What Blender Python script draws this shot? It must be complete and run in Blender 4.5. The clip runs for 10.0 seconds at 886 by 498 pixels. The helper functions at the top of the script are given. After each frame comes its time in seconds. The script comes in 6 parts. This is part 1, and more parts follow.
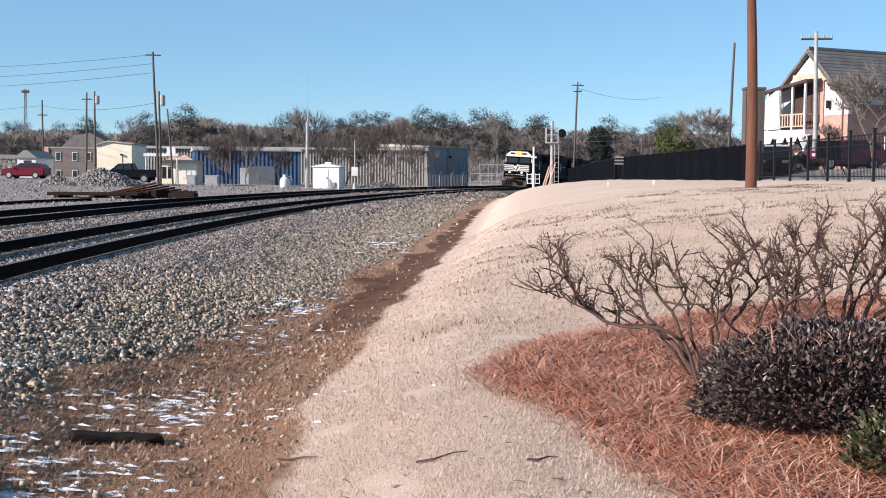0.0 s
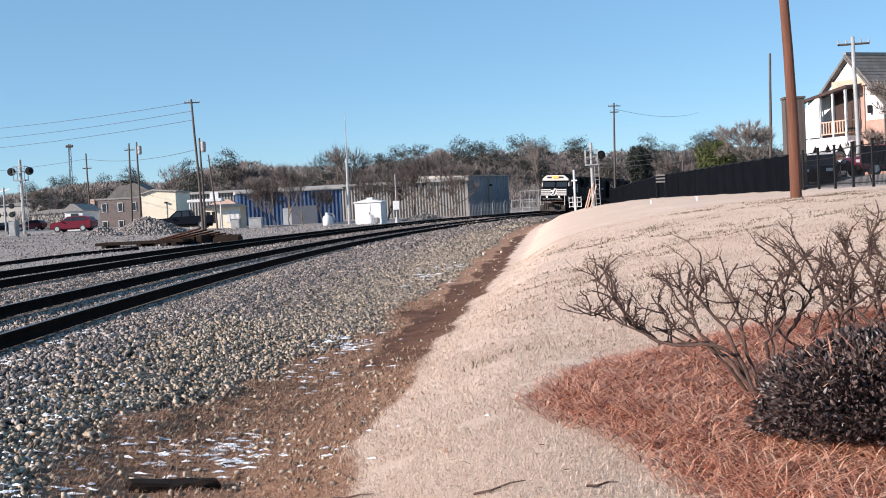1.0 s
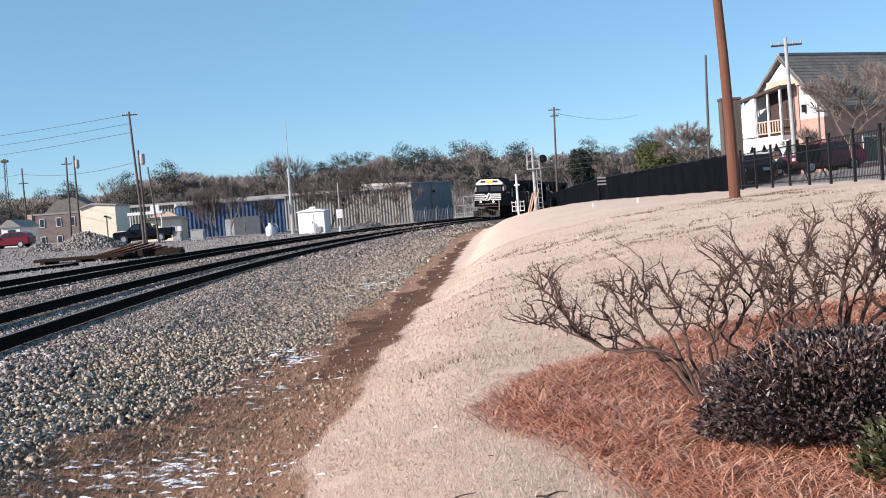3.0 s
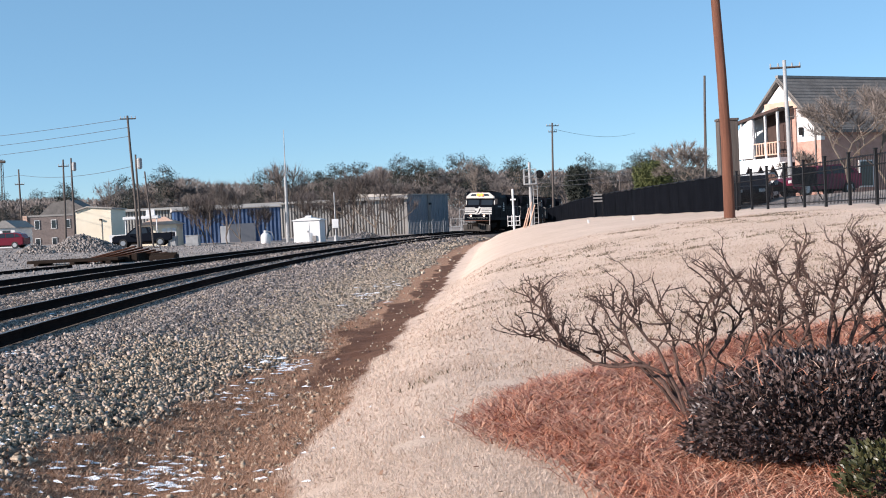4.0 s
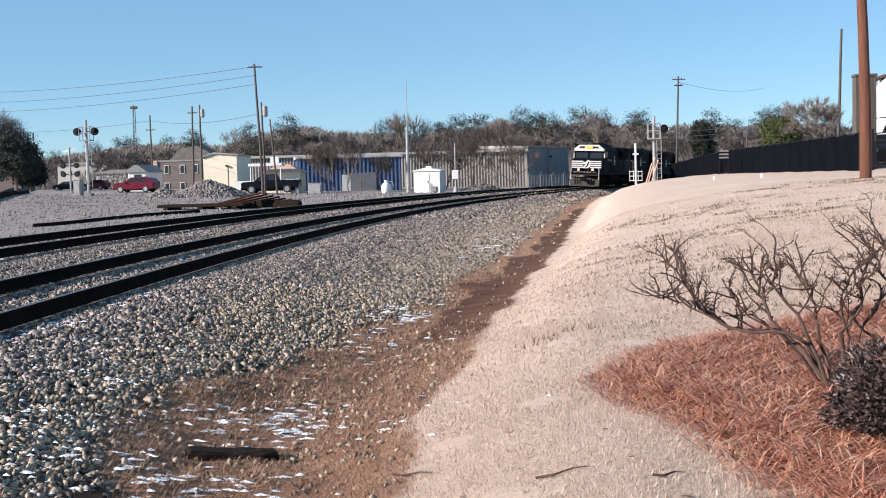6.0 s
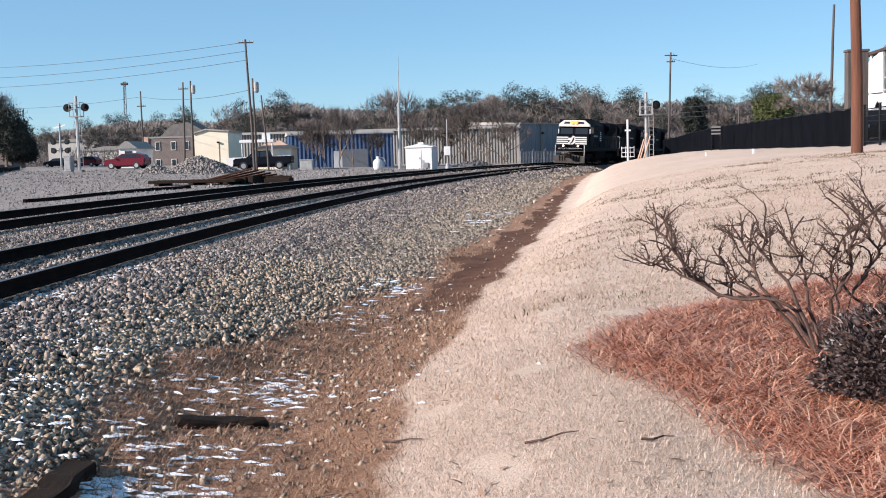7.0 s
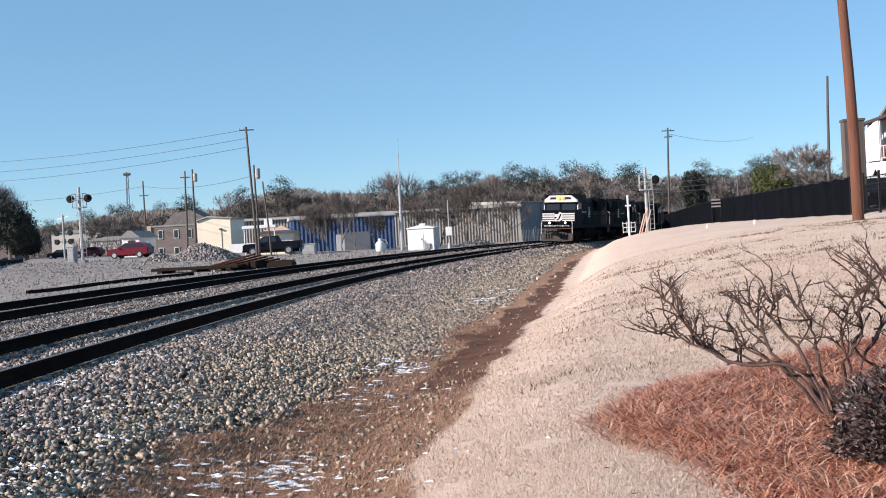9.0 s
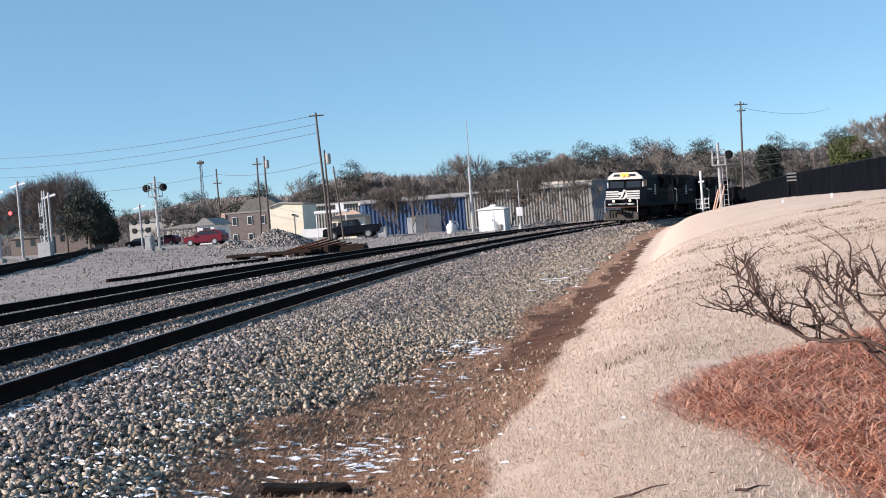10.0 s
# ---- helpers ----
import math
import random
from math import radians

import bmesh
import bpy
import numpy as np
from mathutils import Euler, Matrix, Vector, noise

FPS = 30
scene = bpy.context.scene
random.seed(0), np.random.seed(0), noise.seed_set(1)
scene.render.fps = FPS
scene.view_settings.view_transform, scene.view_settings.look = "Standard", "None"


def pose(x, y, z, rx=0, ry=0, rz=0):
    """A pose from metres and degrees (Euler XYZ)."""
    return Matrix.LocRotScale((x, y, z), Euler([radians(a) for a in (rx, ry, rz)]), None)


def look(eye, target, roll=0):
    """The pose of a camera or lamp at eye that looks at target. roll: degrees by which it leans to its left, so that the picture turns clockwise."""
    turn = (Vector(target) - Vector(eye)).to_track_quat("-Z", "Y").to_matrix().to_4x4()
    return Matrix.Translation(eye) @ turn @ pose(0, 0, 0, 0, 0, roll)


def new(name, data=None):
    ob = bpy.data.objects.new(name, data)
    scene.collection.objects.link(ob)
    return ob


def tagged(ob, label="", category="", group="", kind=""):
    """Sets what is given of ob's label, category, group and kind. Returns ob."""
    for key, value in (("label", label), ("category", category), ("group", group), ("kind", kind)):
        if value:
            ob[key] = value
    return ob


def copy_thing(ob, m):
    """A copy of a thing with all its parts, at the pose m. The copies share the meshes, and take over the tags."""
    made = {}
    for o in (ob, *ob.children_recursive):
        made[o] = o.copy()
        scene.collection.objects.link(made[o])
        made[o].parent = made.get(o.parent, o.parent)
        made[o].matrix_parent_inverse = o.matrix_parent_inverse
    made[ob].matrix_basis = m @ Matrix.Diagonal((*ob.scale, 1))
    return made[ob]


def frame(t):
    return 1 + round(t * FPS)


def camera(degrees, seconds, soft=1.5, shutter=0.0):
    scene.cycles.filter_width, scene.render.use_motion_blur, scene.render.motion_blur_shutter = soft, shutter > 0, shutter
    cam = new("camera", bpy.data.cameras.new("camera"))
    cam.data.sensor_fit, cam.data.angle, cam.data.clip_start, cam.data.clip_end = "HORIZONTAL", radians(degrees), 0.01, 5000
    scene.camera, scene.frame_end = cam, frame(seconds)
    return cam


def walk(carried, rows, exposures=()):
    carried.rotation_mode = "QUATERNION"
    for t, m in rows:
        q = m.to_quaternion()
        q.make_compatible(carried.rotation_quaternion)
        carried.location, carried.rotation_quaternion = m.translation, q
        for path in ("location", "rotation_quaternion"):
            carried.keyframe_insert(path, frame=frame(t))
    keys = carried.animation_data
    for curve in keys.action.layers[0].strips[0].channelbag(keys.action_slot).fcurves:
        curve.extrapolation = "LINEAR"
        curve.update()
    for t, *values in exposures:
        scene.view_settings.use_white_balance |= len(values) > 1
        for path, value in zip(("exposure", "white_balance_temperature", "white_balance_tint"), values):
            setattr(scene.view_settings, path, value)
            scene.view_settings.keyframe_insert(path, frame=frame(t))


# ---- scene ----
cam = camera(42.81, 10.0, soft=1.0)
PATH = [
    (0.0, pose(0.001, -0.072, 1.313, 86.273, -0.428, 0.068)),
    (0.5, pose(0.016, -0.072, 1.297, 86.741, 1.902, 1.606)),
    (1.0, pose(0.002, -0.022, 1.307, 87.832, 2.982, 2.167)),
    (1.5, pose(-0.008, -0.014, 1.333, 86.871, 3.405, 1.764)),
    (2.0, pose(0.001, -0.004, 1.337, 88.759, 3.384, 0.379)),
    (2.5, pose(0.007, -0.006, 1.351, 87.334, 3.718, -1.381)),
    (2.7, pose(0.007, -0.016, 1.352, 87.597, 4.277, -0.810)),
    (3.8, pose(0.024, -0.016, 1.334, 88.369, 4.097, -0.330)),
    (4.0, pose(0.030, -0.029, 1.330, 88.600, 2.756, -0.902)),
    (4.5, pose(0.012, 0.028, 1.336, 89.790, 3.726, -0.335)),
    (5.0, pose(-0.020, 0.018, 1.344, 88.343, 5.258, 0.666)),
    (5.5, pose(-0.063, 0.051, 1.343, 87.357, 1.862, 1.464)),
    (6.0, pose(-0.066, 0.109, 1.350, 86.394, 1.512, 5.122)),
    (6.2, pose(-0.054, 0.124, 1.354, 84.541, 0.962, 5.070)),
    (7.3, pose(-0.051, 0.129, 1.265, 86.315, 2.402, 4.181)),
    (7.5, pose(-0.047, -0.011, 1.288, 87.785, 3.515, 3.704)),
    (8.0, pose(-0.056, 0.056, 1.275, 88.356, 3.723, 3.137)),
    (8.5, pose(-0.036, 0.174, 1.230, 89.921, 3.575, 2.787)),
    (9.0, pose(-0.059, 0.200, 1.229, 89.320, 3.129, 4.817)),
    (9.5, pose(-0.059, 0.203, 1.231, 89.121, 3.263, 6.903)),
    (10.0, pose(-0.057, 0.196, 1.233, 88.610, 4.395, 8.413)),
]
walk(cam, PATH)

# ---- light ----
SUN_AZ, SUN_EL = -116.0, 22.0          # degrees from +y clockwise, and above the horizon
world = bpy.data.worlds.new("sky")
scene.world = world
world.use_nodes = True
wn = world.node_tree
sky = wn.nodes.new("ShaderNodeTexSky")
sky.sky_type, sky.sun_disc = "NISHITA", False
sky.altitude, sky.air_density, sky.dust_density, sky.ozone_density = 1000.0, 0.85, 0.0, 5.0
sky.sun_elevation, sky.sun_rotation = radians(SUN_EL), radians(SUN_AZ)
tint = wn.nodes.new("ShaderNodeMixRGB")
tint.blend_type = "MULTIPLY"
tint.inputs[0].default_value, tint.inputs[2].default_value = 1.0, (1.07, 1.03, 0.96, 1)
wn.links.new(sky.outputs[0], tint.inputs[1])
even = wn.nodes.new("ShaderNodeMixRGB")     # a clear, even winter sky
even.inputs[0].default_value, even.inputs[2].default_value = 0.45, (1.52, 3.08, 4.5, 1)
wn.links.new(tint.outputs[0], even.inputs[1])
wn.links.new(even.outputs[0], wn.nodes["Background"].inputs[0])
wn.nodes["Background"].inputs[1].default_value = 0.098
sun = new("sun", bpy.data.lights.new("sun", "SUN"))
sun.data.energy, sun.data.angle, sun.data.color = 5.0, radians(0.6), (1.0, 0.89, 0.825)
scene.view_settings.exposure = 0.8
sd = Vector((math.sin(radians(SUN_AZ)) * math.cos(radians(SUN_EL)), math.cos(radians(SUN_AZ)) * math.cos(radians(SUN_EL)), math.sin(radians(SUN_EL))))
sun.matrix_world = look(sd * 50, (0, 0, 0))


# ---- plan: the curved line and the ground ----
def rail_x(y):
    u = max(y, -30) / 100
    if u > 1.75:
        e = 1.75
        return -5.13 - 9.654 * e + 20.505 * e * e - 4.013 * e ** 3 + (u - e) * (-9.654 + 41.01 * e - 12.039 * e * e)
    return -5.13 - 9.654 * u + 20.505 * u * u - 4.013 * u ** 3


def rail_slope(y):
    return (rail_x(y + 0.05) - rail_x(y - 0.05)) / 0.1


def rail_z(y):
    u = min(max(y, -30), 250) / 100
    return 0.144 * u - 0.186 * u * u


def on_line(y, off, up=0.0):
    """The point off metres to the left of the near rail abeam of y, and the line's heading there."""
    s = rail_slope(y)
    n = math.sqrt(1 + s * s)
    return Vector((rail_x(y) - off / n, y + off * s / n, rail_z(y) + up)), math.atan2(-s, 1)


def lerp(x, xs, ys):
    return float(np.interp(x, xs, ys))


def smooth(a, b, x):
    t = min(max((x - a) / (b - a), 0), 1)
    return t * t * (3 - 2 * t)


DITCH_Y = [-20, 5, 9, 14, 21.5, 33, 48, 75, 100, 140, 260]
DITCH_X = [-0.6, -1.6, -2.0, -1.6, -1.0, 0.0, 0.9, 2.6, 4.6, 13.5, 60]


def ditch_x(y):
    return lerp(y, DITCH_Y, DITCH_X)


def ground_z(x, y):
    off = (rail_x(y) - x) / math.sqrt(1 + rail_slope(y) ** 2)   # to the left of the near rail
    zr = rail_z(y)
    bed = zr - 0.215 + 0.06 * smooth(0.2, 1.4, off) + 0.11 * smooth(2.4, 3.5, off)
    if off < -0.9:
        dx = x - ditch_x(y)
        low = zr * 0.5 - 0.72
        w = max(ditch_x(y) - rail_x(y) - 0.9, 0.4)
        if dx < 0:
            t = smooth(0, 1, (-off - 0.9) / w)
            return bed * (1 - t) + low * t
        k = lerp(y, [0, 8, 15, 33, 45, 60, 90, 140], [0.04, 0.06, 0.12, 0.36, 0.38, 0.36, 0.38, 0.3])
        z = low + 0.4 * smooth(-0.1, 2.2, dx) + 1.55 * (1 - math.exp(-k * max(dx - 0.9, 0) / 1.55))
        return z + 0.55 * smooth(15.4, 20.0, x) * smooth(32, 44, y) * (1 - smooth(110, 140, y))
    if off > 6.9:
        t = smooth(6.9, 8.6, off)
        yard = lerp(x, [-70, -44, -28, -11, 0], [0.85, 0.62, 0.2, -0.08, -0.35])
        v = smooth(25, 75, y)
        return bed * (1 - t) + (yard * v + (zr - 0.42) * (1 - v)) * t
    return bed


# ---- end plan

# ---- materials ----
def shader(name, rough=0.8, metal=0.0):
    m = bpy.data.materials.new(name)
    m.use_nodes = True
    b = m.node_tree.nodes["Principled BSDF"]
    b.inputs["Roughness"].default_value, b.inputs["Metallic"].default_value = rough, metal
    return m, m.node_tree, b


def mottled(name, c1, c2, scale=8.0, rough=0.8, metal=0.0, bump=0.3, fine=60.0, stretch=(1, 1, 1), c3=None, spec=0.4):
    """A surface with variation at two scales and a fine relief."""
    m, nt, b = shader(name, rough, metal)
    b.inputs["Specular IOR Level"].default_value = spec
    co = nt.nodes.new("ShaderNodeTexCoord")
    mp = nt.nodes.new("ShaderNodeMapping")
    mp.inputs["Scale"].default_value = stretch
    nt.links.new(co.outputs["Object"], mp.inputs[0])
    n1, n2 = nt.nodes.new("ShaderNodeTexNoise"), nt.nodes.new("ShaderNodeTexNoise")
    n1.inputs["Scale"].default_value, n2.inputs["Scale"].default_value = scale, fine
    n1.inputs["Detail"].default_value, n2.inputs["Detail"].default_value = 5, 4
    for n in (n1, n2):
        nt.links.new(mp.outputs[0], n.inputs["Vector"])
    mixf = nt.nodes.new("ShaderNodeMath")
    mixf.operation = "MULTIPLY_ADD"
    mixf.inputs[1].default_value = 0.5
    nt.links.new(n2.outputs[0], mixf.inputs[0])
    half = nt.nodes.new("ShaderNodeMath")
    half.operation = "MULTIPLY"
    half.inputs[1].default_value = 0.5
    nt.links.new(n1.outputs[0], half.inputs[0])
    nt.links.new(half.outputs[0], mixf.inputs[2])
    r = nt.nodes.new("ShaderNodeValToRGB")
    r.color_ramp.elements[0].position, r.color_ramp.elements[1].position = 0.32, 0.68
    r.color_ramp.elements[0].color, r.color_ramp.elements[1].color = (*c1, 1), (*c2, 1)
    if c3:
        e = r.color_ramp.elements.new(0.5)
        e.color = (*c3, 1)
    nt.links.new(mixf.outputs[0], r.inputs[0])
    nt.links.new(r.outputs[0], b.inputs["Base Color"])
    bp = nt.nodes.new("ShaderNodeBump")
    bp.inputs["Strength"].default_value, bp.inputs["Distance"].default_value = bump, 0.02
    nt.links.new(n2.outputs[0], bp.inputs["Height"])
    nt.links.new(bp.outputs[0], b.inputs["Normal"])
    return m



M = {}


def islands(name, colours, rough=0.7, bump=0.0, scale=200.0, spec=0.5, objects=False):
    """A colour for each piece, drawn at random from the list."""
    m, nt, b = shader(name, rough)
    g = nt.nodes.new("ShaderNodeObjectInfo" if objects else "ShaderNodeNewGeometry")
    r = nt.nodes.new("ShaderNodeValToRGB")
    r.color_ramp.interpolation = "LINEAR"
    els = r.color_ramp.elements
    while len(els) < len(colours):
        els.new(0.5)
    for i, c in enumerate(colours):
        els[i].position, els[i].color = i / (len(colours) - 1), (*c, 1)
    nt.links.new(g.outputs["Random" if objects else "Random Per Island"], r.inputs[0])
    n = nt.nodes.new("ShaderNodeTexNoise")
    n.inputs["Scale"].default_value = scale
    co = nt.nodes.new("ShaderNodeTexCoord")
    nt.links.new(co.outputs["Object"], n.inputs["Vector"])
    mx = nt.nodes.new("ShaderNodeMixRGB")
    mx.blend_type = "MULTIPLY"
    mx.inputs[0].default_value = 0.45
    nt.links.new(r.outputs[0], mx.inputs[1])
    nt.links.new(n.outputs[0], mx.inputs[2])
    nt.links.new(mx.outputs[0], b.inputs["Base Color"])
    b.inputs["Specular IOR Level"].default_value = spec
    if bump:
        bp = nt.nodes.new("ShaderNodeBump")
        bp.inputs["Strength"].default_value, bp.inputs["Distance"].default_value = bump, 0.01
        nt.links.new(n.outputs[0], bp.inputs["Height"])
        nt.links.new(bp.outputs[0], b.inputs["Normal"])
    return m


def ground_material():
    """Lawn, ballast fines, ditch soil and yard gravel, by the sheet's zones, with ragged edges."""
    m, nt, b = shader("ground_cover", 0.95)
    L, N = nt.links.new, nt.nodes.new
    b.inputs["Specular IOR Level"].default_value = 0.15
    at = N("ShaderNodeAttribute")
    at.attribute_name = "zone"
    sep = N("ShaderNodeSeparateColor")
    L(at.outputs["Color"], sep.inputs[0])
    co = N("ShaderNodeTexCoord")

    def noise_tex(scale, detail=6, rough=0.6, stretch=None):
        n = N("ShaderNodeTexNoise")
        n.inputs["Scale"].default_value, n.inputs["Detail"].default_value, n.inputs["Roughness"].default_value = scale, detail, rough
        if stretch:
            mp = N("ShaderNodeMapping")
            mp.inputs["Scale"].default_value = stretch
            L(co.outputs["Object"], mp.inputs[0])
            L(mp.outputs[0], n.inputs["Vector"])
        else:
            L(co.outputs["Object"], n.inputs["Vector"])
        return n.outputs[0]

    def ramp(fac, *stops):
        r = N("ShaderNodeValToRGB")
        els = r.color_ramp.elements
        while len(els) < len(stops):
            els.new(0.5)
        for e, (p, c) in zip(els, stops):
            e.position, e.color = p, (*c, 1)
        L(fac, r.inputs[0])
        return r.outputs[0]

    def mix(fac, a, c, kind="MIX"):
        x = N("ShaderNodeMixRGB")
        x.blend_type = kind
        if isinstance(fac, float):
            x.inputs[0].default_value = fac
        else:
            L(fac, x.inputs[0])
        L(a, x.inputs[1])
        L(c, x.inputs[2])
        return x.outputs[0]

    def ragged(mask, noise_out, amount=0.5, lo=0.4, hi=0.6):
        a = N("ShaderNodeMath")
        a.operation = "MULTIPLY_ADD"
        L(noise_out, a.inputs[0])
        a.inputs[1].default_value = amount
        L(mask, a.inputs[2])
        s = N("ShaderNodeMapRange")
        s.inputs["From Min"].default_value, s.inputs["From Max"].default_value = lo + amount / 2, hi + amount / 2
        L(a.outputs[0], s.inputs["Value"])
        return s.outputs[0]

    big, mid, fine, tuft = noise_tex(0.35), noise_tex(2.2), noise_tex(38, 8, 0.75), noise_tex(1.6, 8, 0.75, (1.0, 3.2, 1))
    lawn = ramp(fine, (0.3, (0.3, 0.195, 0.145)), (0.5, (0.57, 0.425, 0.345)), (0.7, (0.77, 0.61, 0.525)))
    lawn = mix(0.35, lawn, ramp(mid, (0.35, (0.54, 0.405, 0.305)), (0.65, (0.8, 0.645, 0.52))), "MIX")
    lawn = mix(0.3, lawn, ramp(big, (0.35, (0.53, 0.395, 0.295)), (0.65, (0.75, 0.595, 0.5))), "MIX")
    lawn = mix(ramp(tuft, (0.63, (0, 0, 0)), (0.72, (0.6, 0.6, 0.6))), lawn, ramp(fine, (0.35, (0.14, 0.11, 0.055)), (0.7, (0.4, 0.31, 0.2))))
    soil = ramp(fine, (0.3, (0.055, 0.024, 0.015)), (0.5, (0.115, 0.051, 0.032)), (0.72, (0.25, 0.128, 0.084)))
    soil = mix(0.4, soil, ramp(mid, (0.35, (0.09, 0.044, 0.028)), (0.65, (0.23, 0.132, 0.085))))
    thatch = ramp(noise_tex(22, 8, 0.8, (1, 2.5, 1)), (0.33, (0.15, 0.068, 0.04)), (0.5, (0.37, 0.205, 0.13)), (0.68, (0.6, 0.395, 0.275)))
    grit = ramp(noise_tex(26, 6, 0.8), (0.36, (0.03, 0.025, 0.024)), (0.5, (0.14, 0.115, 0.1)), (0.68, (0.36, 0.305, 0.265)))
    yard = ramp(noise_tex(4.5, 9, 0.85), (0.32, (0.1, 0.083, 0.077)), (0.5, (0.3, 0.258, 0.238)), (0.7, (0.54, 0.48, 0.45)))
    yard = mix(0.35, yard, ramp(noise_tex(0.5), (0.35, (0.19, 0.16, 0.135)), (0.65, (0.37, 0.345, 0.325))))
    col = mix(ragged(sep.outputs[1], noise_tex(1.8, 6, 0.7), 0.55), lawn, mix(ragged(at.outputs["Alpha"], noise_tex(0.9), 0.5), thatch, soil))
    col = mix(ragged(sep.outputs[0], noise_tex(1.5, 7, 0.7), 0.6), col, grit)
    col = mix(ragged(sep.outputs[2], noise_tex(0.6), 0.3), col, yard)
    L(col, b.inputs["Base Color"])
    bp = N("ShaderNodeBump")
    bp.inputs["Strength"].default_value, bp.inputs["Distance"].default_value = 0.8, 0.035
    L(fine, bp.inputs["Height"])
    L(bp.outputs[0], b.inputs["Normal"])
    return m


M["ground"] = ground_material()
M["stone"] = islands("ballast_stone", [(0.03, 0.025, 0.0255), (0.13, 0.106, 0.1), (0.34, 0.275, 0.24), (0.48, 0.398, 0.355), (0.17, 0.139, 0.13), (0.05, 0.042, 0.043), (0.6, 0.51, 0.46)], 0.85, 0.4, 60)
M["stone_tan"] = islands("lineside_stone", [(0.11, 0.08, 0.057), (0.31, 0.235, 0.165), (0.5, 0.385, 0.285), (0.63, 0.505, 0.39), (0.36, 0.28, 0.205)], 0.9, 0.4, 60)
M["pile"] = islands("heap_stone", [(0.14, 0.122, 0.114), (0.28, 0.247, 0.232), (0.44, 0.395, 0.375), (0.085, 0.076, 0.072), (0.34, 0.3, 0.28)], 0.9, 0.3, 30)
M["grass"] = islands("dry_grass_blade", [(0.38, 0.26, 0.19), (0.64, 0.48, 0.38), (0.82, 0.655, 0.55), (0.5, 0.36, 0.27)], 0.8, 0, 40, 0.25)
M["weed"] = islands("brown_weed_blade", [(0.17, 0.082, 0.05), (0.37, 0.212, 0.138), (0.58, 0.395, 0.28), (0.27, 0.145, 0.09)], 0.85, 0, 40, 0.2)
M["tuft"] = islands("dark_weed_blade", [(0.1, 0.075, 0.04), (0.22, 0.165, 0.1), (0.36, 0.27, 0.18)], 0.85, 0, 40, 0.2)
M["straw"] = islands("pine_straw", [(0.17, 0.04, 0.022), (0.5, 0.17, 0.095), (0.8, 0.36, 0.22), (0.95, 0.62, 0.45), (0.36, 0.098, 0.052), (0.86, 0.46, 0.3)], 0.55, 0, 40, 0.45)
M["mulch"] = mottled("straw_mat", (0.1, 0.028, 0.015), (0.36, 0.125, 0.07), 4, 0.9, bump=1.0, fine=45)
M["frost"] = mottled("frost", (0.66, 0.69, 0.75), (0.85, 0.88, 0.93), 9, 0.7, fine=80, bump=0.6)
# rust taken down to near black, with the rails' shaded sides in the colour
M["rail"] = mottled("rusty_shaded_rail", (0.008, 0.006, 0.006), (0.024, 0.016, 0.014), 3, 0.9, 0.0, spec=0.02)
M["railhead"] = mottled("worn_railhead", (0.13, 0.125, 0.125), (0.26, 0.255, 0.255), 6, 0.5, 0.8, bump=0.05)
M["tie"] = mottled("creosoted_tie", (0.03, 0.022, 0.018), (0.1, 0.075, 0.058), 4, 0.9, stretch=(1, 8, 8), bump=0.8)
# old timber, kept near-black so the ditch hole's stand-in stays dark
M["old_tie"] = mottled("weathered_tie", (0.012, 0.009, 0.008), (0.05, 0.034, 0.026), 3, 0.95, spec=0.1, stretch=(1, 8, 8), bump=0.8)
M["bark"] = mottled("pruned_bark", (0.03, 0.017, 0.014), (0.135, 0.08, 0.064), 14, 0.85, fine=120, bump=0.6, stretch=(1, 1, 0.4))
M["leaf"] = islands("shrub_leaf", [(0.028, 0.02, 0.019), (0.075, 0.05, 0.046), (0.14, 0.092, 0.082), (0.055, 0.04, 0.043), (0.22, 0.155, 0.135)], 0.45, 0, 40, 0.5)
M["leaf_green"] = islands("green_leaf", [(0.02, 0.024, 0.01), (0.05, 0.054, 0.02), (0.1, 0.095, 0.042), (0.035, 0.034, 0.018)], 0.4, 0, 40, 0.5)
M["black"] = mottled("black_loco_paint", (0.003, 0.0035, 0.006), (0.008, 0.009, 0.013), 1.2, 0.6, spec=0.03)
M["black_flat"] = mottled("grimy_black", (0.006, 0.005, 0.005), (0.018, 0.015, 0.013), 3, 0.9, spec=0.02)
M["stripe"] = mottled("white_stripe", (0.48, 0.47, 0.45), (0.62, 0.61, 0.59), 3, 0.5)
M["cab_cream"] = mottled("cream_cab_top", (0.52, 0.49, 0.45), (0.64, 0.61, 0.57), 3, 0.5)
M["rust"] = mottled("rusty_pilot", (0.09, 0.035, 0.022), (0.2, 0.1, 0.07), 4, 0.8)
M["plow"] = mottled("grey_plow", (0.16, 0.15, 0.145), (0.27, 0.26, 0.25), 4, 0.7)
M["pilot"] = mottled("grimy_pilot", (0.03, 0.027, 0.025), (0.1, 0.09, 0.083), 4, 0.8, spec=0.1)
M["glass"] = shader("dark_window_glass", 0.06)[0]
M["glass"].node_tree.nodes["Principled BSDF"].inputs["Base Color"].default_value = (0.02, 0.024, 0.03, 1)
M["cream"] = mottled("cream_metal", (0.66, 0.58, 0.44), (0.78, 0.7, 0.56), 0.6, 0.6)
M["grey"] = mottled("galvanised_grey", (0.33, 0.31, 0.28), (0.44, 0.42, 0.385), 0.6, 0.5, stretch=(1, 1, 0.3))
# plain taupe, and the painted shade between the warehouse ribs
M["taupe"] = mottled("taupe_and_rib_shade", (0.14, 0.12, 0.11), (0.21, 0.185, 0.17), 0.6, 0.6)
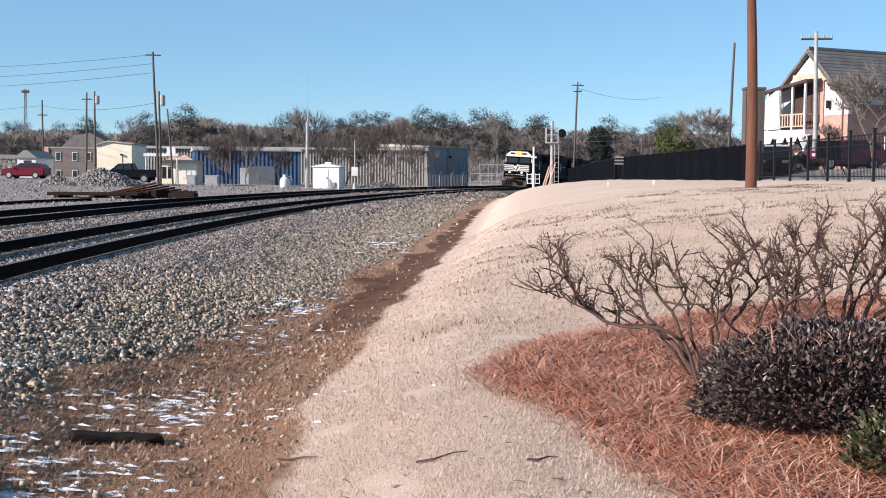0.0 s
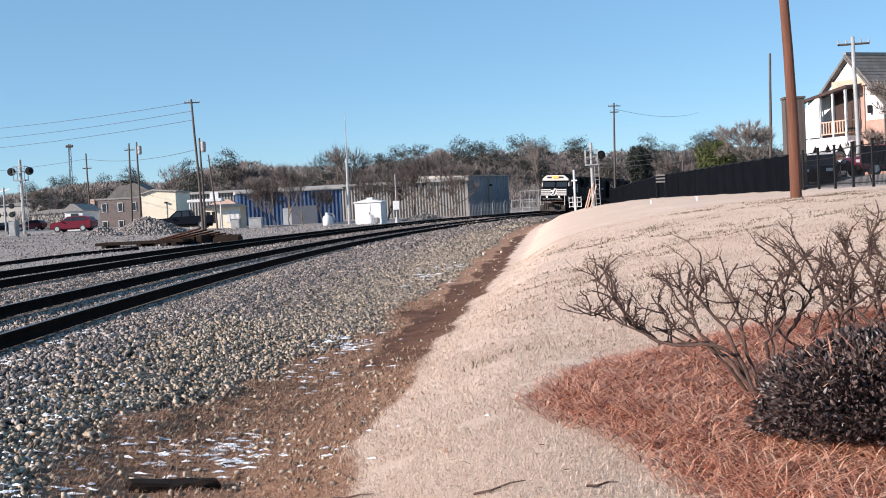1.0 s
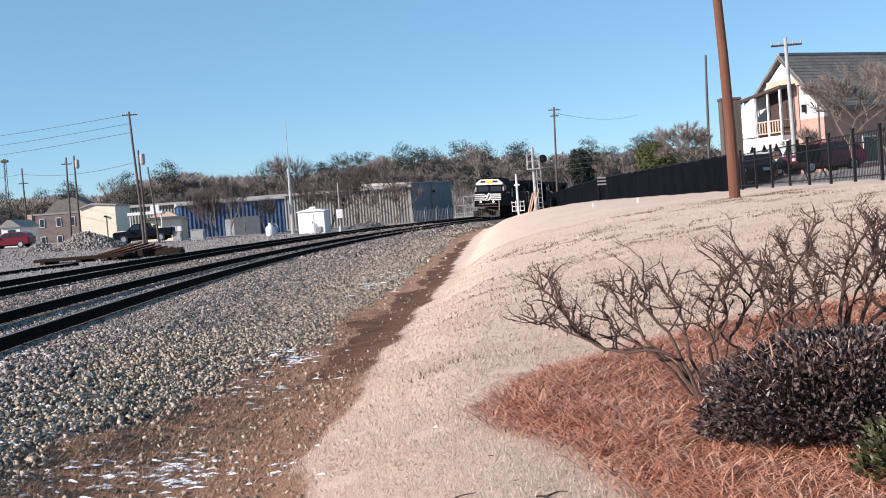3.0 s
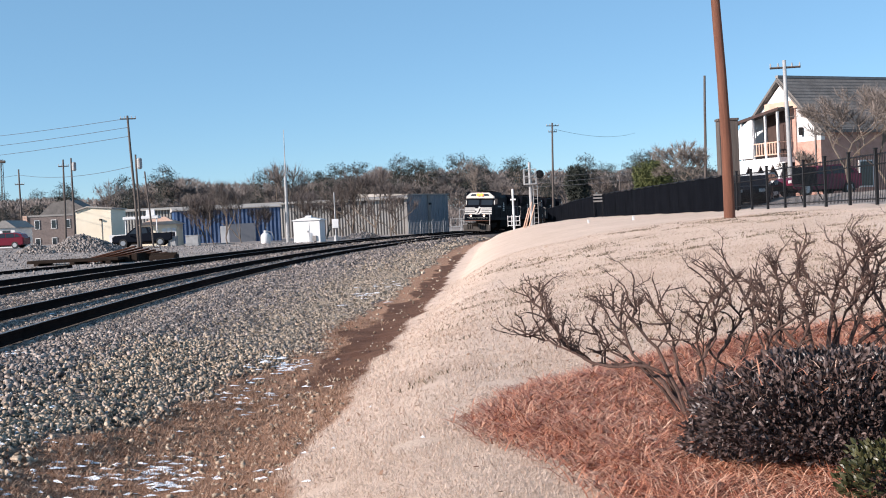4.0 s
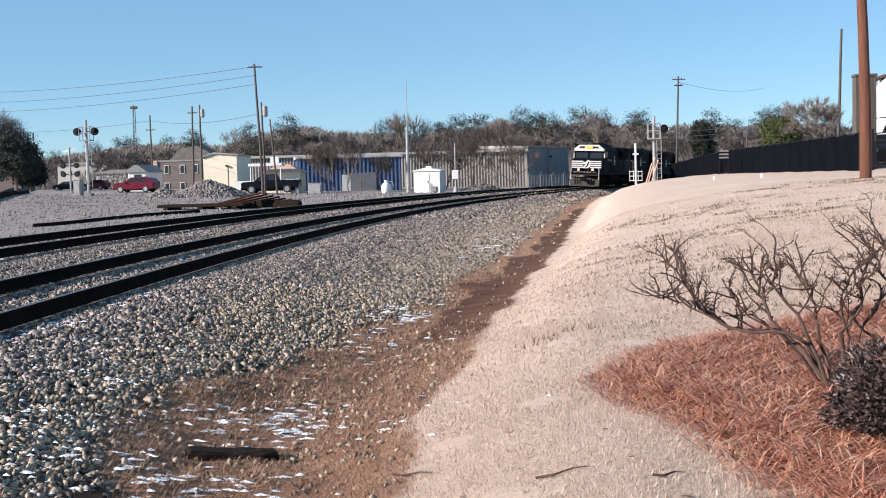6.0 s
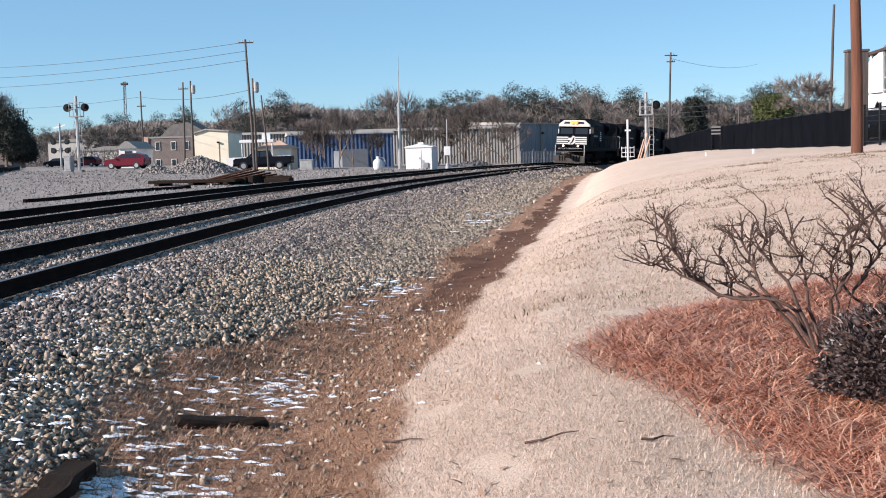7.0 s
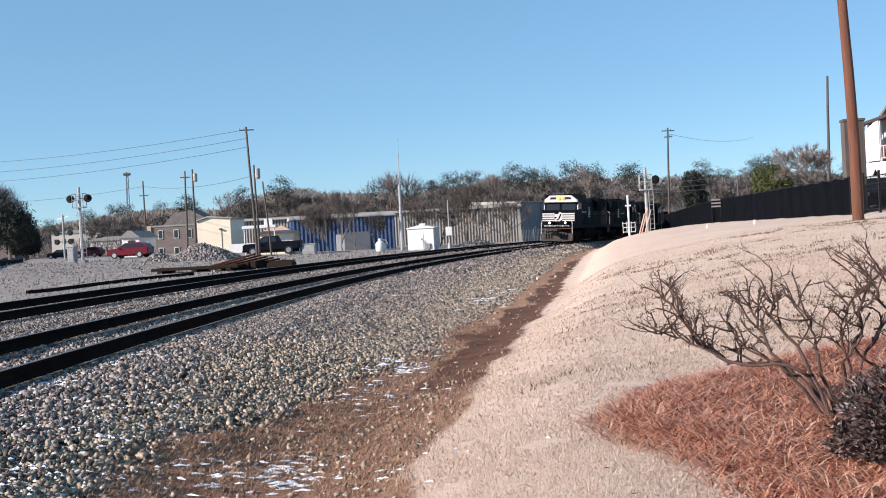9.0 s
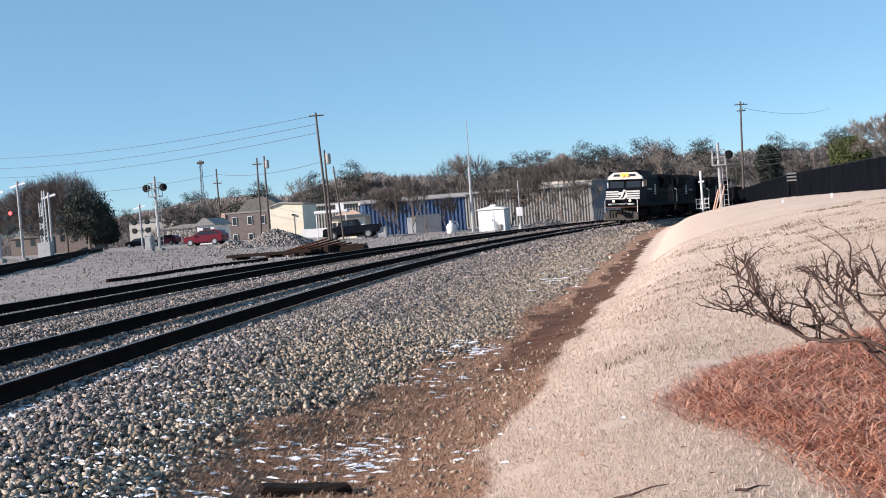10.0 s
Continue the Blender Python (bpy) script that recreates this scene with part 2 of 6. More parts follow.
M["slate"] = mottled("slate_metal", (0.15, 0.16, 0.18), (0.19, 0.2, 0.225), 0.5, 0.5)
M["roofing"] = mottled("pale_roof_sheet", (0.3, 0.275, 0.25), (0.42, 0.39, 0.36), 0.3, 0.85, spec=0.1)
M["pole"] = mottled("brown_pole_wood", (0.075, 0.027, 0.016), (0.2, 0.08, 0.046), 2.5, 0.8, stretch=(7, 7, 0.35), bump=0.7)
M["pole_grey"] = mottled("weathered_pole_wood", (0.045, 0.036, 0.032), (0.125, 0.102, 0.09), 2.5, 0.85, stretch=(7, 7, 0.35), bump=0.6)
M["steel"] = mottled("galvanised_steel", (0.22, 0.225, 0.23), (0.38, 0.385, 0.39), 3, 0.6, 0.1)
M["white"] = mottled("white_paint", (0.56, 0.56, 0.56), (0.7, 0.7, 0.7), 1.2, 0.5)
M["blue"] = mottled("blue_sheet", (0.02, 0.05, 0.13), (0.03, 0.075, 0.18), 0.6, 0.5)
M["blue_rib"] = mottled("faded_blue_rib", (0.09, 0.15, 0.27), (0.15, 0.21, 0.34), 0.6, 0.5)
M["red_car"] = mottled("red_car_paint", (0.1, 0.005, 0.014), (0.13, 0.007, 0.02), 0.6, 0.25, bump=0.02)
M["maroon"] = mottled("maroon_car_paint", (0.11, 0.014, 0.035), (0.15, 0.02, 0.05), 0.6, 0.25, bump=0.02)
M["dark_car"] = mottled("dark_car_paint", (0.004, 0.005, 0.009), (0.009, 0.011, 0.017), 0.6, 0.4, bump=0.02, spec=0.06)
M["tyre"] = mottled("tyre_rubber", (0.012, 0.012, 0.012), (0.03, 0.03, 0.03), 10, 0.85)
M["rim"] = mottled("alloy_rim", (0.35, 0.35, 0.36), (0.5, 0.5, 0.51), 5, 0.35, 0.7)
M["brick"] = mottled("brown_brick", (0.11, 0.09, 0.085), (0.19, 0.155, 0.145), 3, 0.9, fine=14)
M["brick_red"] = mottled("faded_red_brick", (0.32, 0.175, 0.135), (0.48, 0.3, 0.245), 2, 0.9, fine=10)
M["shingle"] = mottled("roof_shingle", (0.085, 0.078, 0.075), (0.19, 0.175, 0.165), 1.2, 0.95, fine=9)
M["tan_trim"] = mottled("tan_trim", (0.44, 0.28, 0.21), (0.58, 0.4, 0.31), 2, 0.7)
# dark wood, and the painted shade of the porch
M["dark_wood_shade"] = mottled("porch_wood_and_shade", (0.03, 0.018, 0.016), (0.07, 0.04, 0.034), 2, 0.8)
M["iron"] = mottled("black_iron", (0.005, 0.005, 0.006), (0.014, 0.014, 0.016), 8, 0.5, spec=0.2)
M["screen"] = mottled("black_screen_cloth", (0.002, 0.0025, 0.0038), (0.006, 0.007, 0.01), 0.8, 0.9, fine=18, spec=0.02)
M["twig"] = islands("bare_twigs", [(0.12, 0.1, 0.093), (0.19, 0.162, 0.152), (0.27, 0.235, 0.22), (0.15, 0.126, 0.117)], 0.9, 0, 2)
M["twig_dark"] = islands("dark_bare_twigs", [(0.06, 0.046, 0.042), (0.11, 0.087, 0.08), (0.175, 0.143, 0.132), (0.08, 0.063, 0.058)], 0.9, 0, 2)
M["rust_plank"] = mottled("rust_brown_plank", (0.03, 0.014, 0.01), (0.11, 0.05, 0.034), 3, 0.9, stretch=(1, 8, 8), bump=0.7, spec=0.1)
M["twig_tan"] = islands("tan_twigs", [(0.15, 0.115, 0.098), (0.22, 0.178, 0.155), (0.3, 0.25, 0.222), (0.18, 0.148, 0.13)], 0.9, 0, 2)
M["needle"] = islands("pine_needles", [(0.014, 0.019, 0.015), (0.026, 0.032, 0.024), (0.042, 0.048, 0.036), (0.02, 0.024, 0.02)], 0.8, 0, 2)
M["evergreen"] = islands("green_crown", [(0.04, 0.055, 0.014), (0.085, 0.1, 0.025), (0.12, 0.13, 0.04)], 0.8, 0, 2)
M["trunk"] = mottled("tree_trunk", (0.09, 0.07, 0.055), (0.2, 0.16, 0.13), 2, 0.9, stretch=(3, 3, 0.5))
M["wire"] = mottled("wire", (0.05, 0.05, 0.055), (0.09, 0.09, 0.1), 5, 0.6)


def lamp_material(name, colour, strength):
    m, nt, b = shader(name, 0.2)
    b.inputs["Base Color"].default_value = (*colour, 1)
    b.inputs["Emission Color"].default_value = (*colour, 1)
    b.inputs["Emission Strength"].default_value = strength
    return m


M["headlight"] = lamp_material("lit_headlight", (1.0, 0.15, 0.03), 2.6)
M["ditchlight"] = lamp_material("lit_ditch_light", (1.0, 0.7, 0.5), 2.2)
M["red_lamp"] = lamp_material("lit_red_signal", (1.0, 0.05, 0.05), 3)


# ---- mesh tools ----
def mesh_of(name, bm, mat):
    me = bpy.data.meshes.new(name)
    bmesh.ops.recalc_face_normals(bm, faces=bm.faces)
    bm.to_mesh(me)
    bm.free()
    me.materials.append(mat)
    return me


def part(name, bm, mat, parent=None, label="", smooth_faces=False):
    me = mesh_of(name, bm, mat)
    if smooth_faces:
        me.shade_smooth()
    ob = new(name, me)
    if parent:
        ob.parent = parent
    return tagged(ob, label)


def raw(name, verts, faces, mat, parent=None):
    me = bpy.data.meshes.new(name)
    me.from_pydata(verts, [], faces)
    me.materials.append(mat)
    ob = new(name, me)
    if parent:
        ob.parent = parent
    return ob


def box(x0, x1, y0, y1, z0, z1, bevel=0.0, bm=None):
    own = bm is None
    bm = bm or bmesh.new()
    vs = [bm.verts.new((x, y, z)) for z in (z0, z1) for x, y in ((x0, y0), (x1, y0), (x1, y1), (x0, y1))]
    for q in ((3, 2, 1, 0), (4, 5, 6, 7), (0, 1, 5, 4), (1, 2, 6, 5), (2, 3, 7, 6), (3, 0, 4, 7)):
        bm.faces.new([vs[i] for i in q])
    if bevel and own:
        bmesh.ops.bevel(bm, geom=bm.edges[:], offset=bevel, segments=1, affect="EDGES")
    return bm


def prism(outline, axis, a, b, bm=None):
    """An outline of (u, v) drawn out along an axis from a to b: x: (y, z); y: (x, z); z: (x, y)."""
    bm = bm or bmesh.new()
    place = {"x": lambda u, v, w: (w, u, v), "y": lambda u, v, w: (u, w, v), "z": lambda u, v, w: (u, v, w)}[axis]
    A = [bm.verts.new(place(u, v, a)) for u, v in outline]
    B = [bm.verts.new(place(u, v, b)) for u, v in outline]
    n = len(outline)
    bm.faces.new(A)
    bm.faces.new(B[::-1])
    for i in range(n):
        bm.faces.new((A[i], B[i], B[(i + 1) % n], A[(i + 1) % n]))
    return bm


def tube(points, radii, seg=6, bm=None, cap=True):
    bm = bm or bmesh.new()
    pts = [Vector(p) for p in points]
    rings = []
    for i, p in enumerate(pts):
        d = (pts[min(i + 1, len(pts) - 1)] - pts[max(i - 1, 0)]).normalized()
        u = d.orthogonal().normalized() if abs(d.z) > 0.95 else d.cross(Vector((0, 0, 1))).normalized()
        v = d.cross(u)
        r = radii[i] if isinstance(radii, (list, tuple)) else radii
        rings.append([bm.verts.new(p + (u * math.cos(a) + v * math.sin(a)) * r) for a in (2 * math.pi * k / seg for k in range(seg))])
    for a, b in zip(rings, rings[1:]):
        for k in range(seg):
            bm.faces.new((a[k], a[(k + 1) % seg], b[(k + 1) % seg], b[k]))
    if cap:
        bm.faces.new(rings[0][::-1])
        bm.faces.new(rings[-1])
    return bm


def disc(r, y0, y1, axis="x", seg=20, cx=0, cz=0, bm=None):
    """A wheel-like drum about an axis."""
    return prism([(cx + r * math.cos(2 * math.pi * k / seg), cz + r * math.sin(2 * math.pi * k / seg)) for k in range(seg)], axis, y0, y1, bm)


def thing(name, m, label, category, group="", kind=""):
    ob = new(name)
    ob.empty_display_size = 0.3
    ob.matrix_world = m
    return tagged(ob, label, category, group, kind)


rng = np.random.default_rng(5)


def scatter_stones(name, spots, sizes, mat, label, sink=0.25):
    """Angular stones as one mesh: a jittered eight-cornered block for each spot."""
    n = len(spots)
    base = np.array([(x, y, z) for z in (-1, 1) for x, y in ((-1, -1), (1, -1), (1, 1), (-1, 1))], float) * 0.5
    quads = np.array([(3, 2, 1, 0), (4, 5, 6, 7), (0, 1, 5, 4), (1, 2, 6, 5), (2, 3, 7, 6), (3, 0, 4, 7)])
    v = base[None] * rng.uniform(0.35, 1.4, (n, 8, 3)) * np.stack([rng.uniform(0.8, 1.6, n), rng.uniform(0.6, 1.15, n), rng.uniform(0.35, 0.85, n)], 1)[:, None]
    q = rng.normal(size=(n, 4))
    q /= np.linalg.norm(q, axis=1)[:, None]
    w, x, y, z = q.T
    R = np.stack([np.stack([1 - 2 * (y * y + z * z), 2 * (x * y - z * w), 2 * (x * z + y * w)], 1), np.stack([2 * (x * y + z * w), 1 - 2 * (x * x + z * z), 2 * (y * z - x * w)], 1), np.stack([2 * (x * z - y * w), 2 * (y * z + x * w), 1 - 2 * (x * x + y * y)], 1)], 1)
    v = np.einsum("nij,nkj->nki", R, v) * np.asarray(sizes)[:, None, None]
    c = np.asarray(spots, float).copy()
    c[:, 2] += np.asarray(sizes) * sink
    v = (v + c[:, None]).reshape(-1, 3)
    f = (quads[None] + 8 * np.arange(n)[:, None, None]).reshape(-1, 4)
    me = bpy.data.meshes.new(name)
    me.vertices.add(len(v))
    me.vertices.foreach_set("co", v.ravel())
    me.loops.add(f.size)
    me.loops.foreach_set("vertex_index", f.ravel().astype(np.int32))
    me.polygons.add(len(f))
    me.polygons.foreach_set("loop_start", np.arange(0, f.size, 4, dtype=np.int32))
    me.update(calc_edges=True)
    me.materials.append(mat)
    return tagged(new(name, me), label, "ballast", kind="stuff")



# ---- ground ----
def zone(x, y):
    """Shares of ballast, ditch, yard; and how bare the ditch soil is."""
    off = (rail_x(y) - x) / math.sqrt(1 + rail_slope(y) ** 2)
    dx = x - ditch_x(y)
    if x > 15.5 and off < 0:
        return 0.0, 0.0, smooth(15.5, 16.6, x) * smooth(30, 36, y), 0.0
    if off > 7.6:
        return 0.0, 0.0, smooth(7.6, 9.0, off), 0.0
    edge = lerp(y, [0, 9, 13, 18, 35, 65, 100], [-1.35, -1.3, -1.0, -0.65, -0.85, -1.1, -0.6])
    drift = 0.42 * noise.noise((x * 0.7, y * 0.35, 11)) + 0.22 * noise.noise((x * 2.2, y * 1.1, 4))
    ballast = 1 - smooth(edge - 0.7, edge + 0.5, dx + drift)
    lawn_at = lerp(y, [0, 8, 12, 20, 37, 75, 110], [0.9, 0.82, 0.82, 0.7, 0.36, 0.15, 0.1])
    lawn_at += 0.22 * noise.noise((x * 0.6, y * 0.55, 6)) + 0.12 * noise.noise((x * 2.0, y * 1.7, 2))
    ditch = 1 - smooth(lawn_at - 0.5, lawn_at + 0.42, dx)
    bare = smooth(8, 20, y) * (1 - smooth(60, 80, y)) * smooth(-0.75, 0.0, dx + drift * 1.2)
    return ballast, ditch, 0.0, max(bare, 0.42 * smooth(-0.5, 0.0, dx + drift))


def rough_z(x, y):
    z = ground_z(x, y)
    a = 0.03 if y < 60 else 0.05
    dx = x - ditch_x(y)
    if dx > 0.3:
        z += a * noise.noise((x * 0.9, y * 0.5, 0)) * min(dx, 1) * 1.3
    elif (rail_x(y) - x) < -1.0:
        z += 0.035 * noise.noise((x * 1.7, y * 1.7, 3)) + 0.02 * noise.noise((x * 5, y * 5, 7))
    elif (rail_x(y) - x) > 8.5:
        z += 0.08 * noise.noise((x * 0.3, y * 0.2, 5))
    return z


def build_ground():
    ys = [-25, -15, -6] + [-2 + 0.15 * y for y in range(0, 160)] + [22 + 0.4 * i for i in range(100)] + [62 + 2 * i for i in range(80)] + [240, 300, 500, 900, 1600, 3000]
    xs = [-3000, -1200, -500, -250, -140] + [-100 + 4 * i for i in range(18)] + [-28 + i for i in range(16)] + [-12 + 0.3 * i for i in range(24)] + [-4.8 + 0.12 * i for i in range(70)] + [3.6 + 0.4 * i for i in range(50)] + [24 + 2 * i for i in range(20)] + [70, 100, 160, 300, 600, 1500, 3000]
    verts = [(x, y, rough_z(x, y)) for y in ys for x in xs]
    nx = len(xs)
    faces = [(j * nx + i, j * nx + i + 1, (j + 1) * nx + i + 1, (j + 1) * nx + i) for j in range(len(ys) - 1) for i in range(nx - 1)]
    ob = raw("ground", verts, faces, M["ground"])
    ob.data.shade_smooth()
    at = ob.data.color_attributes.new("zone", "FLOAT_COLOR", "POINT")
    at.data.foreach_set("color", np.array([zone(x, y) for y in ys for x in xs], dtype=np.float32).ravel())
    tagged(ob, "dormant tan lawn, brown ditch and pale gravel yard", "ground", kind="structure")


build_ground()

# ---- the two tracks ----
RAIL = [(-0.07, -0.18), (0.07, -0.18), (0.07, -0.165), (0.012, -0.14), (0.012, -0.045), (0.036, -0.035), (0.036, -0.006), (-0.036, -0.006), (-0.036, -0.035), (-0.012, -0.045), (-0.012, -0.14), (-0.07, -0.165)]
HEAD = [(-0.03, -0.006), (0.03, -0.006), (0.03, 0.0), (-0.03, 0.0)]


def sweep(name, profile, off, mat, y0=-25, y1=240, step=1.0, up=0.0, parent=None):
    """A bar of the given cross-section (to the left, up) that follows the line."""
    vs, fs, n = [], [], len(profile)
    for i in range(int((y1 - y0) / step) + 1):
        y = y0 + i * step
        vs += [on_line(y, off + o, up + z)[0] for o, z in profile]
        if i:
            a, b = (i - 1) * n, i * n
            fs += [(a + k, a + (k + 1) % n, b + (k + 1) % n, b + k) for k in range(n)]
    fs += [tuple(range(n - 1, -1, -1)), tuple(range(len(vs) - n, len(vs)))]
    return raw(name, vs, fs, mat, parent)


tracks = []
for off, up, cant, label in ((0, 0, 0.073, "rusty railway track on grey stone ballast beside the ditch"), (4.337, 0.184, 0.058, "parallel rusty railway track beside the gravel yard")):
    tr = thing("railway_track", Matrix(), label, "railway track", "parallel tracks", "structure")
    for o, u in ((0, 0), (1.505, cant)):
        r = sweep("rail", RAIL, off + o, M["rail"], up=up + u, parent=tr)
        sweep("rail_head", HEAD, off + o, M["railhead"], up=up + u, parent=r)
    tracks.append((tr, off, up, cant))


def line_pose(y, off=0.75, up=0.0):
    p, a = on_line(y, off, up)
    return Matrix.Translation(p) @ Matrix.Rotation(a, 4, "Z")

# ---- locomotives ----
def chord_pose(y, length, off=0.7525, up=0.036):
    """A vehicle whose front is abeam of y and whose bogies stand on the line."""
    s = rail_slope(y + length / 2)
    k = math.sqrt(1 + s * s)
    a, b = on_line(y + 3.5 / k, off, up)[0], on_line(y + (length - 3.5) / k, off, up)[0]
    d = (b - a).normalized()
    roll = Matrix.Rotation(0.048, 4, "Y")
    turn = d.to_track_quat("Y", "Z").to_matrix().to_4x4()
    return Matrix.Translation(a - d * 3.5) @ turn @ roll


LOCO_L = 22.0
AXLES = (2.6, 4.3, 6.0, 15.8, 17.5, 19.2)


def locomotive():
    e = thing("locomotive", Matrix(), "black six-axle diesel locomotive with white nose stripes", "locomotive", "train")
    K, F = M["black"], M["black_flat"]
    part("deck", box(-1.5, 1.5, 0.7, 21.3, 1.32, 1.62, 0.02), K, e)
    nose = part("nose", prism([(1.55, 1.62), (1.55, 2.72), (1.75, 2.92), (3.3, 3.0), (3.3, 1.62)], "x", -1.5, 1.5), K, e)
    for z in (2.06, 2.26, 2.46, 2.66):
        for a, b in ((-1.49, -0.36), (0.36, 1.49)):
            part("stripe", box(a, b, 1.535, 1.553, z - 0.062, z + 0.062), M["stripe"], nose, "white painted stripe")
    part("emblem", prism([(-0.36, 1.98), (0.12, 1.98), (0.36, 2.15), (0.36, 2.72), (0.1, 2.84), (-0.06, 2.62), (-0.36, 2.62), (-0.36, 2.4), (-0.12, 2.36), (-0.36, 2.14)], "y", 1.53, 1.553), M["stripe"], nose, "plain white emblem shape")
    part("emblem_figure", prism([(-0.22, 2.1), (-0.02, 2.2), (0.06, 2.42), (0.16, 2.62), (0.26, 2.7), (0.24, 2.5), (0.18, 2.36), (0.06, 2.14), (-0.1, 2.05)], "y", 1.515, 1.53), K, nose)
    bm = prism([(2.7, 1.62), (2.7, 2.9), (2.95, 3.7), (2.75, 4.1), (3.0, 4.45), (5.4, 4.45), (5.4, 1.62)], "x", -1.5, 1.5)
    cab = part("cab", bm, K, e)
    for a, b in ((-1.36, -0.12), (0.12, 1.36)):
        part("windshield", prism([(2.72, 3.0), (2.9, 3.62), (2.88, 3.62), (2.68, 3.0)], "x", a, b), M["glass"], cab, "dark windshield pane")
    part("cab_top", prism([(-1.54, 3.74), (1.54, 3.74), (1.5, 3.98), (1.0, 4.36), (-1.0, 4.36), (-1.5, 3.98)], "y", 2.6, 3.2), M["cab_cream"], cab, "cream cab brow")
    for s in (-1, 1):
        part("number_board", prism([(s * 0.42, 4.0), (s * 1.02, 4.0), (s * 0.92, 4.2), (s * 0.42, 4.2)], "y", 2.585, 2.6), M["glass"], cab, "dark number board")
        part("step_plate", box(s * 1.3 - 0.2, s * 1.3 + 0.2, 0.62, 0.68, 0.2, 0.75, 0.02), M["plow"], e, "pale grey step plate")
        part("mirror", box(s * 1.56 - 0.04, s * 1.56 + 0.04, 2.75, 2.85, 3.05, 3.5), M["stripe"], cab)
        for y0, y1 in ((3.3, 4.1), (4.25, 5.1)):
            part("side_window", box(s * 1.5 - 0.01, s * 1.5 + 0.01, y0, y1, 3.1, 3.7), M["glass"], cab)
        bm = disc(0.17, 2.5, 2.6, "y", 14, s * 0.19, 4.12)
        part("headlight", bm, M["headlight"], cab, "lit orange-white headlight")
        bm = disc(0.1, 1.0, 1.06, "y", 14, s * 0.72, 1.84)
        part("ditch_light", bm, M["ditchlight"], e, "lit ditch light")
        part("light_box", box(s * 0.72 - 0.16, s * 0.72 + 0.16, 1.06, 1.4, 1.68, 2.0, 0.02), K, e)
        bm = tube([(s * 1.42, 0.72, 0.75), (s * 1.42, 0.7, 1.8), (s * 1.36, 0.75, 2.05), (s * 1.0, 0.85, 2.1)], 0.035)
        part("handrail", bm, M["stripe"], e, "pale front handrail")
        steps = bmesh.new()
        for k in range(4):
            box(s * 1.25 - 0.24, s * 1.25 + 0.24, 0.72 + 0.05 * k, 1.15, 0.42 + 0.32 * k, 0.46 + 0.32 * k, bm=steps)
        part("step_well", steps, F, e)
    part("pilot_sheet", box(-1.5, 1.5, 0.72, 0.8, 1.28, 1.56), M["rust"], e, "rusty red front sheet")
    part("sill_stripe", box(-1.15, 1.15, 0.7, 0.72, 1.5, 1.62), M["stripe"], e, "white sill stripe")
    part("snowplow", prism([(-1.45, 0.18), (1.45, 0.18), (1.5, 0.85), (0.35, 1.0), (-0.35, 1.0), (-1.5, 0.85)], "y", 0.55, 0.72), M["pilot"], e, "dark grey dented snowplow")
    cp = bmesh.new()
    box(-0.14, 0.14, -0.05, 0.8, 0.72, 1.0, bm=cp)
    box(-0.24, 0.2, -0.12, 0.12, 0.68, 1.05, bm=cp)
    part("coupler", cp, M["black_flat"], e)
    for k, x in enumerate((-0.95, -0.7, -0.45, 0.45, 0.7, 0.95)):
        part("brake_hose", tube([(x, 0.68, 1.1), (x * 1.02, 0.5, 0.8), (x * 0.98, 0.52, 0.42)], 0.035), F, e)
    hood = part("long_hood", prism([(-1.0, 1.62), (1.0, 1.62), (1.0, 3.95), (0.8, 4.25), (-0.8, 4.25), (-1.0, 3.95)], "y", 5.4, 20.2), K, e)
    for y in np.arange(5.9, 15.2, 0.78):
        for s in (-1, 1):
            part("hood_door", box(s * 1.0 - 0.018, s * 1.0 + 0.018, y, y + 0.7, 1.8, 3.5), K, hood)
    part("brake_hatch", prism([(-1.1, 3.9), (1.1, 3.9), (1.0, 4.5), (-1.0, 4.5)], "y", 6.4, 10.6), K, hood)
    for y in (7.4, 9.2):
        part("roof_fan", disc(0.62, 4.5, 4.62, "z", 18, 0, y), F, hood)
    part("exhaust_stack", box(-0.45, 0.45, 11.6, 12.4, 4.2, 4.6, 0.03), F, hood)
    part("radiator", prism([(-1.02, 3.0), (1.02, 3.0), (1.5, 3.6), (1.45, 4.35), (-1.45, 4.35), (-1.5, 3.6)], "y", 15.2, 20.0), K, hood)
    for s in (-1, 1):
        part("radiator_grille", prism([(s * 1.515, 3.62), (s * 1.475, 4.25), (s * 1.46, 4.25), (s * 1.5, 3.62)], "y", 15.5, 19.7), F, hood)
        for k, z in enumerate((2.45, 2.66, 2.87, 3.08, 3.29)):
            w = 0.55 - 0.07 * k
            part("side_stripe", box(s * 1.02 - 0.012, s * 1.02 + 0.012, 12.4 - w, 12.4 + w, z - 0.06, z + 0.06), M["stripe"], hood, "white side stripe")
        part("side_letters", box(s * 1.02 - 0.012, s * 1.02 + 0.012, 8.2, 10.6, 2.8, 2.95), M["plow"], hood)
        rail_pts = [(s * 1.46, 5.6, 2.55), (s * 1.46, 13.0, 2.55), (s * 1.46, 20.8, 2.55)]
        part("side_handrail", tube(rail_pts, 0.022), F, e)
        for y in np.arange(5.8, 21, 1.7):
            part("stanchion", tube([(s * 1.46, y, 1.6), (s * 1.46, y, 2.56)], 0.02, 5), F, e)
        part("rear_handrail", tube([(s * 1.46, 20.9, 1.6), (s * 1.46, 20.9, 2.3), (s * 1.4, 20.6, 2.9), (s * 1.1, 20.4, 3.0)], 0.03), M["plow"], e)
        part("air_tank", disc(0.2, 8.0, 12.0, "y", 12, s * 1.2, 1.08), F, e)
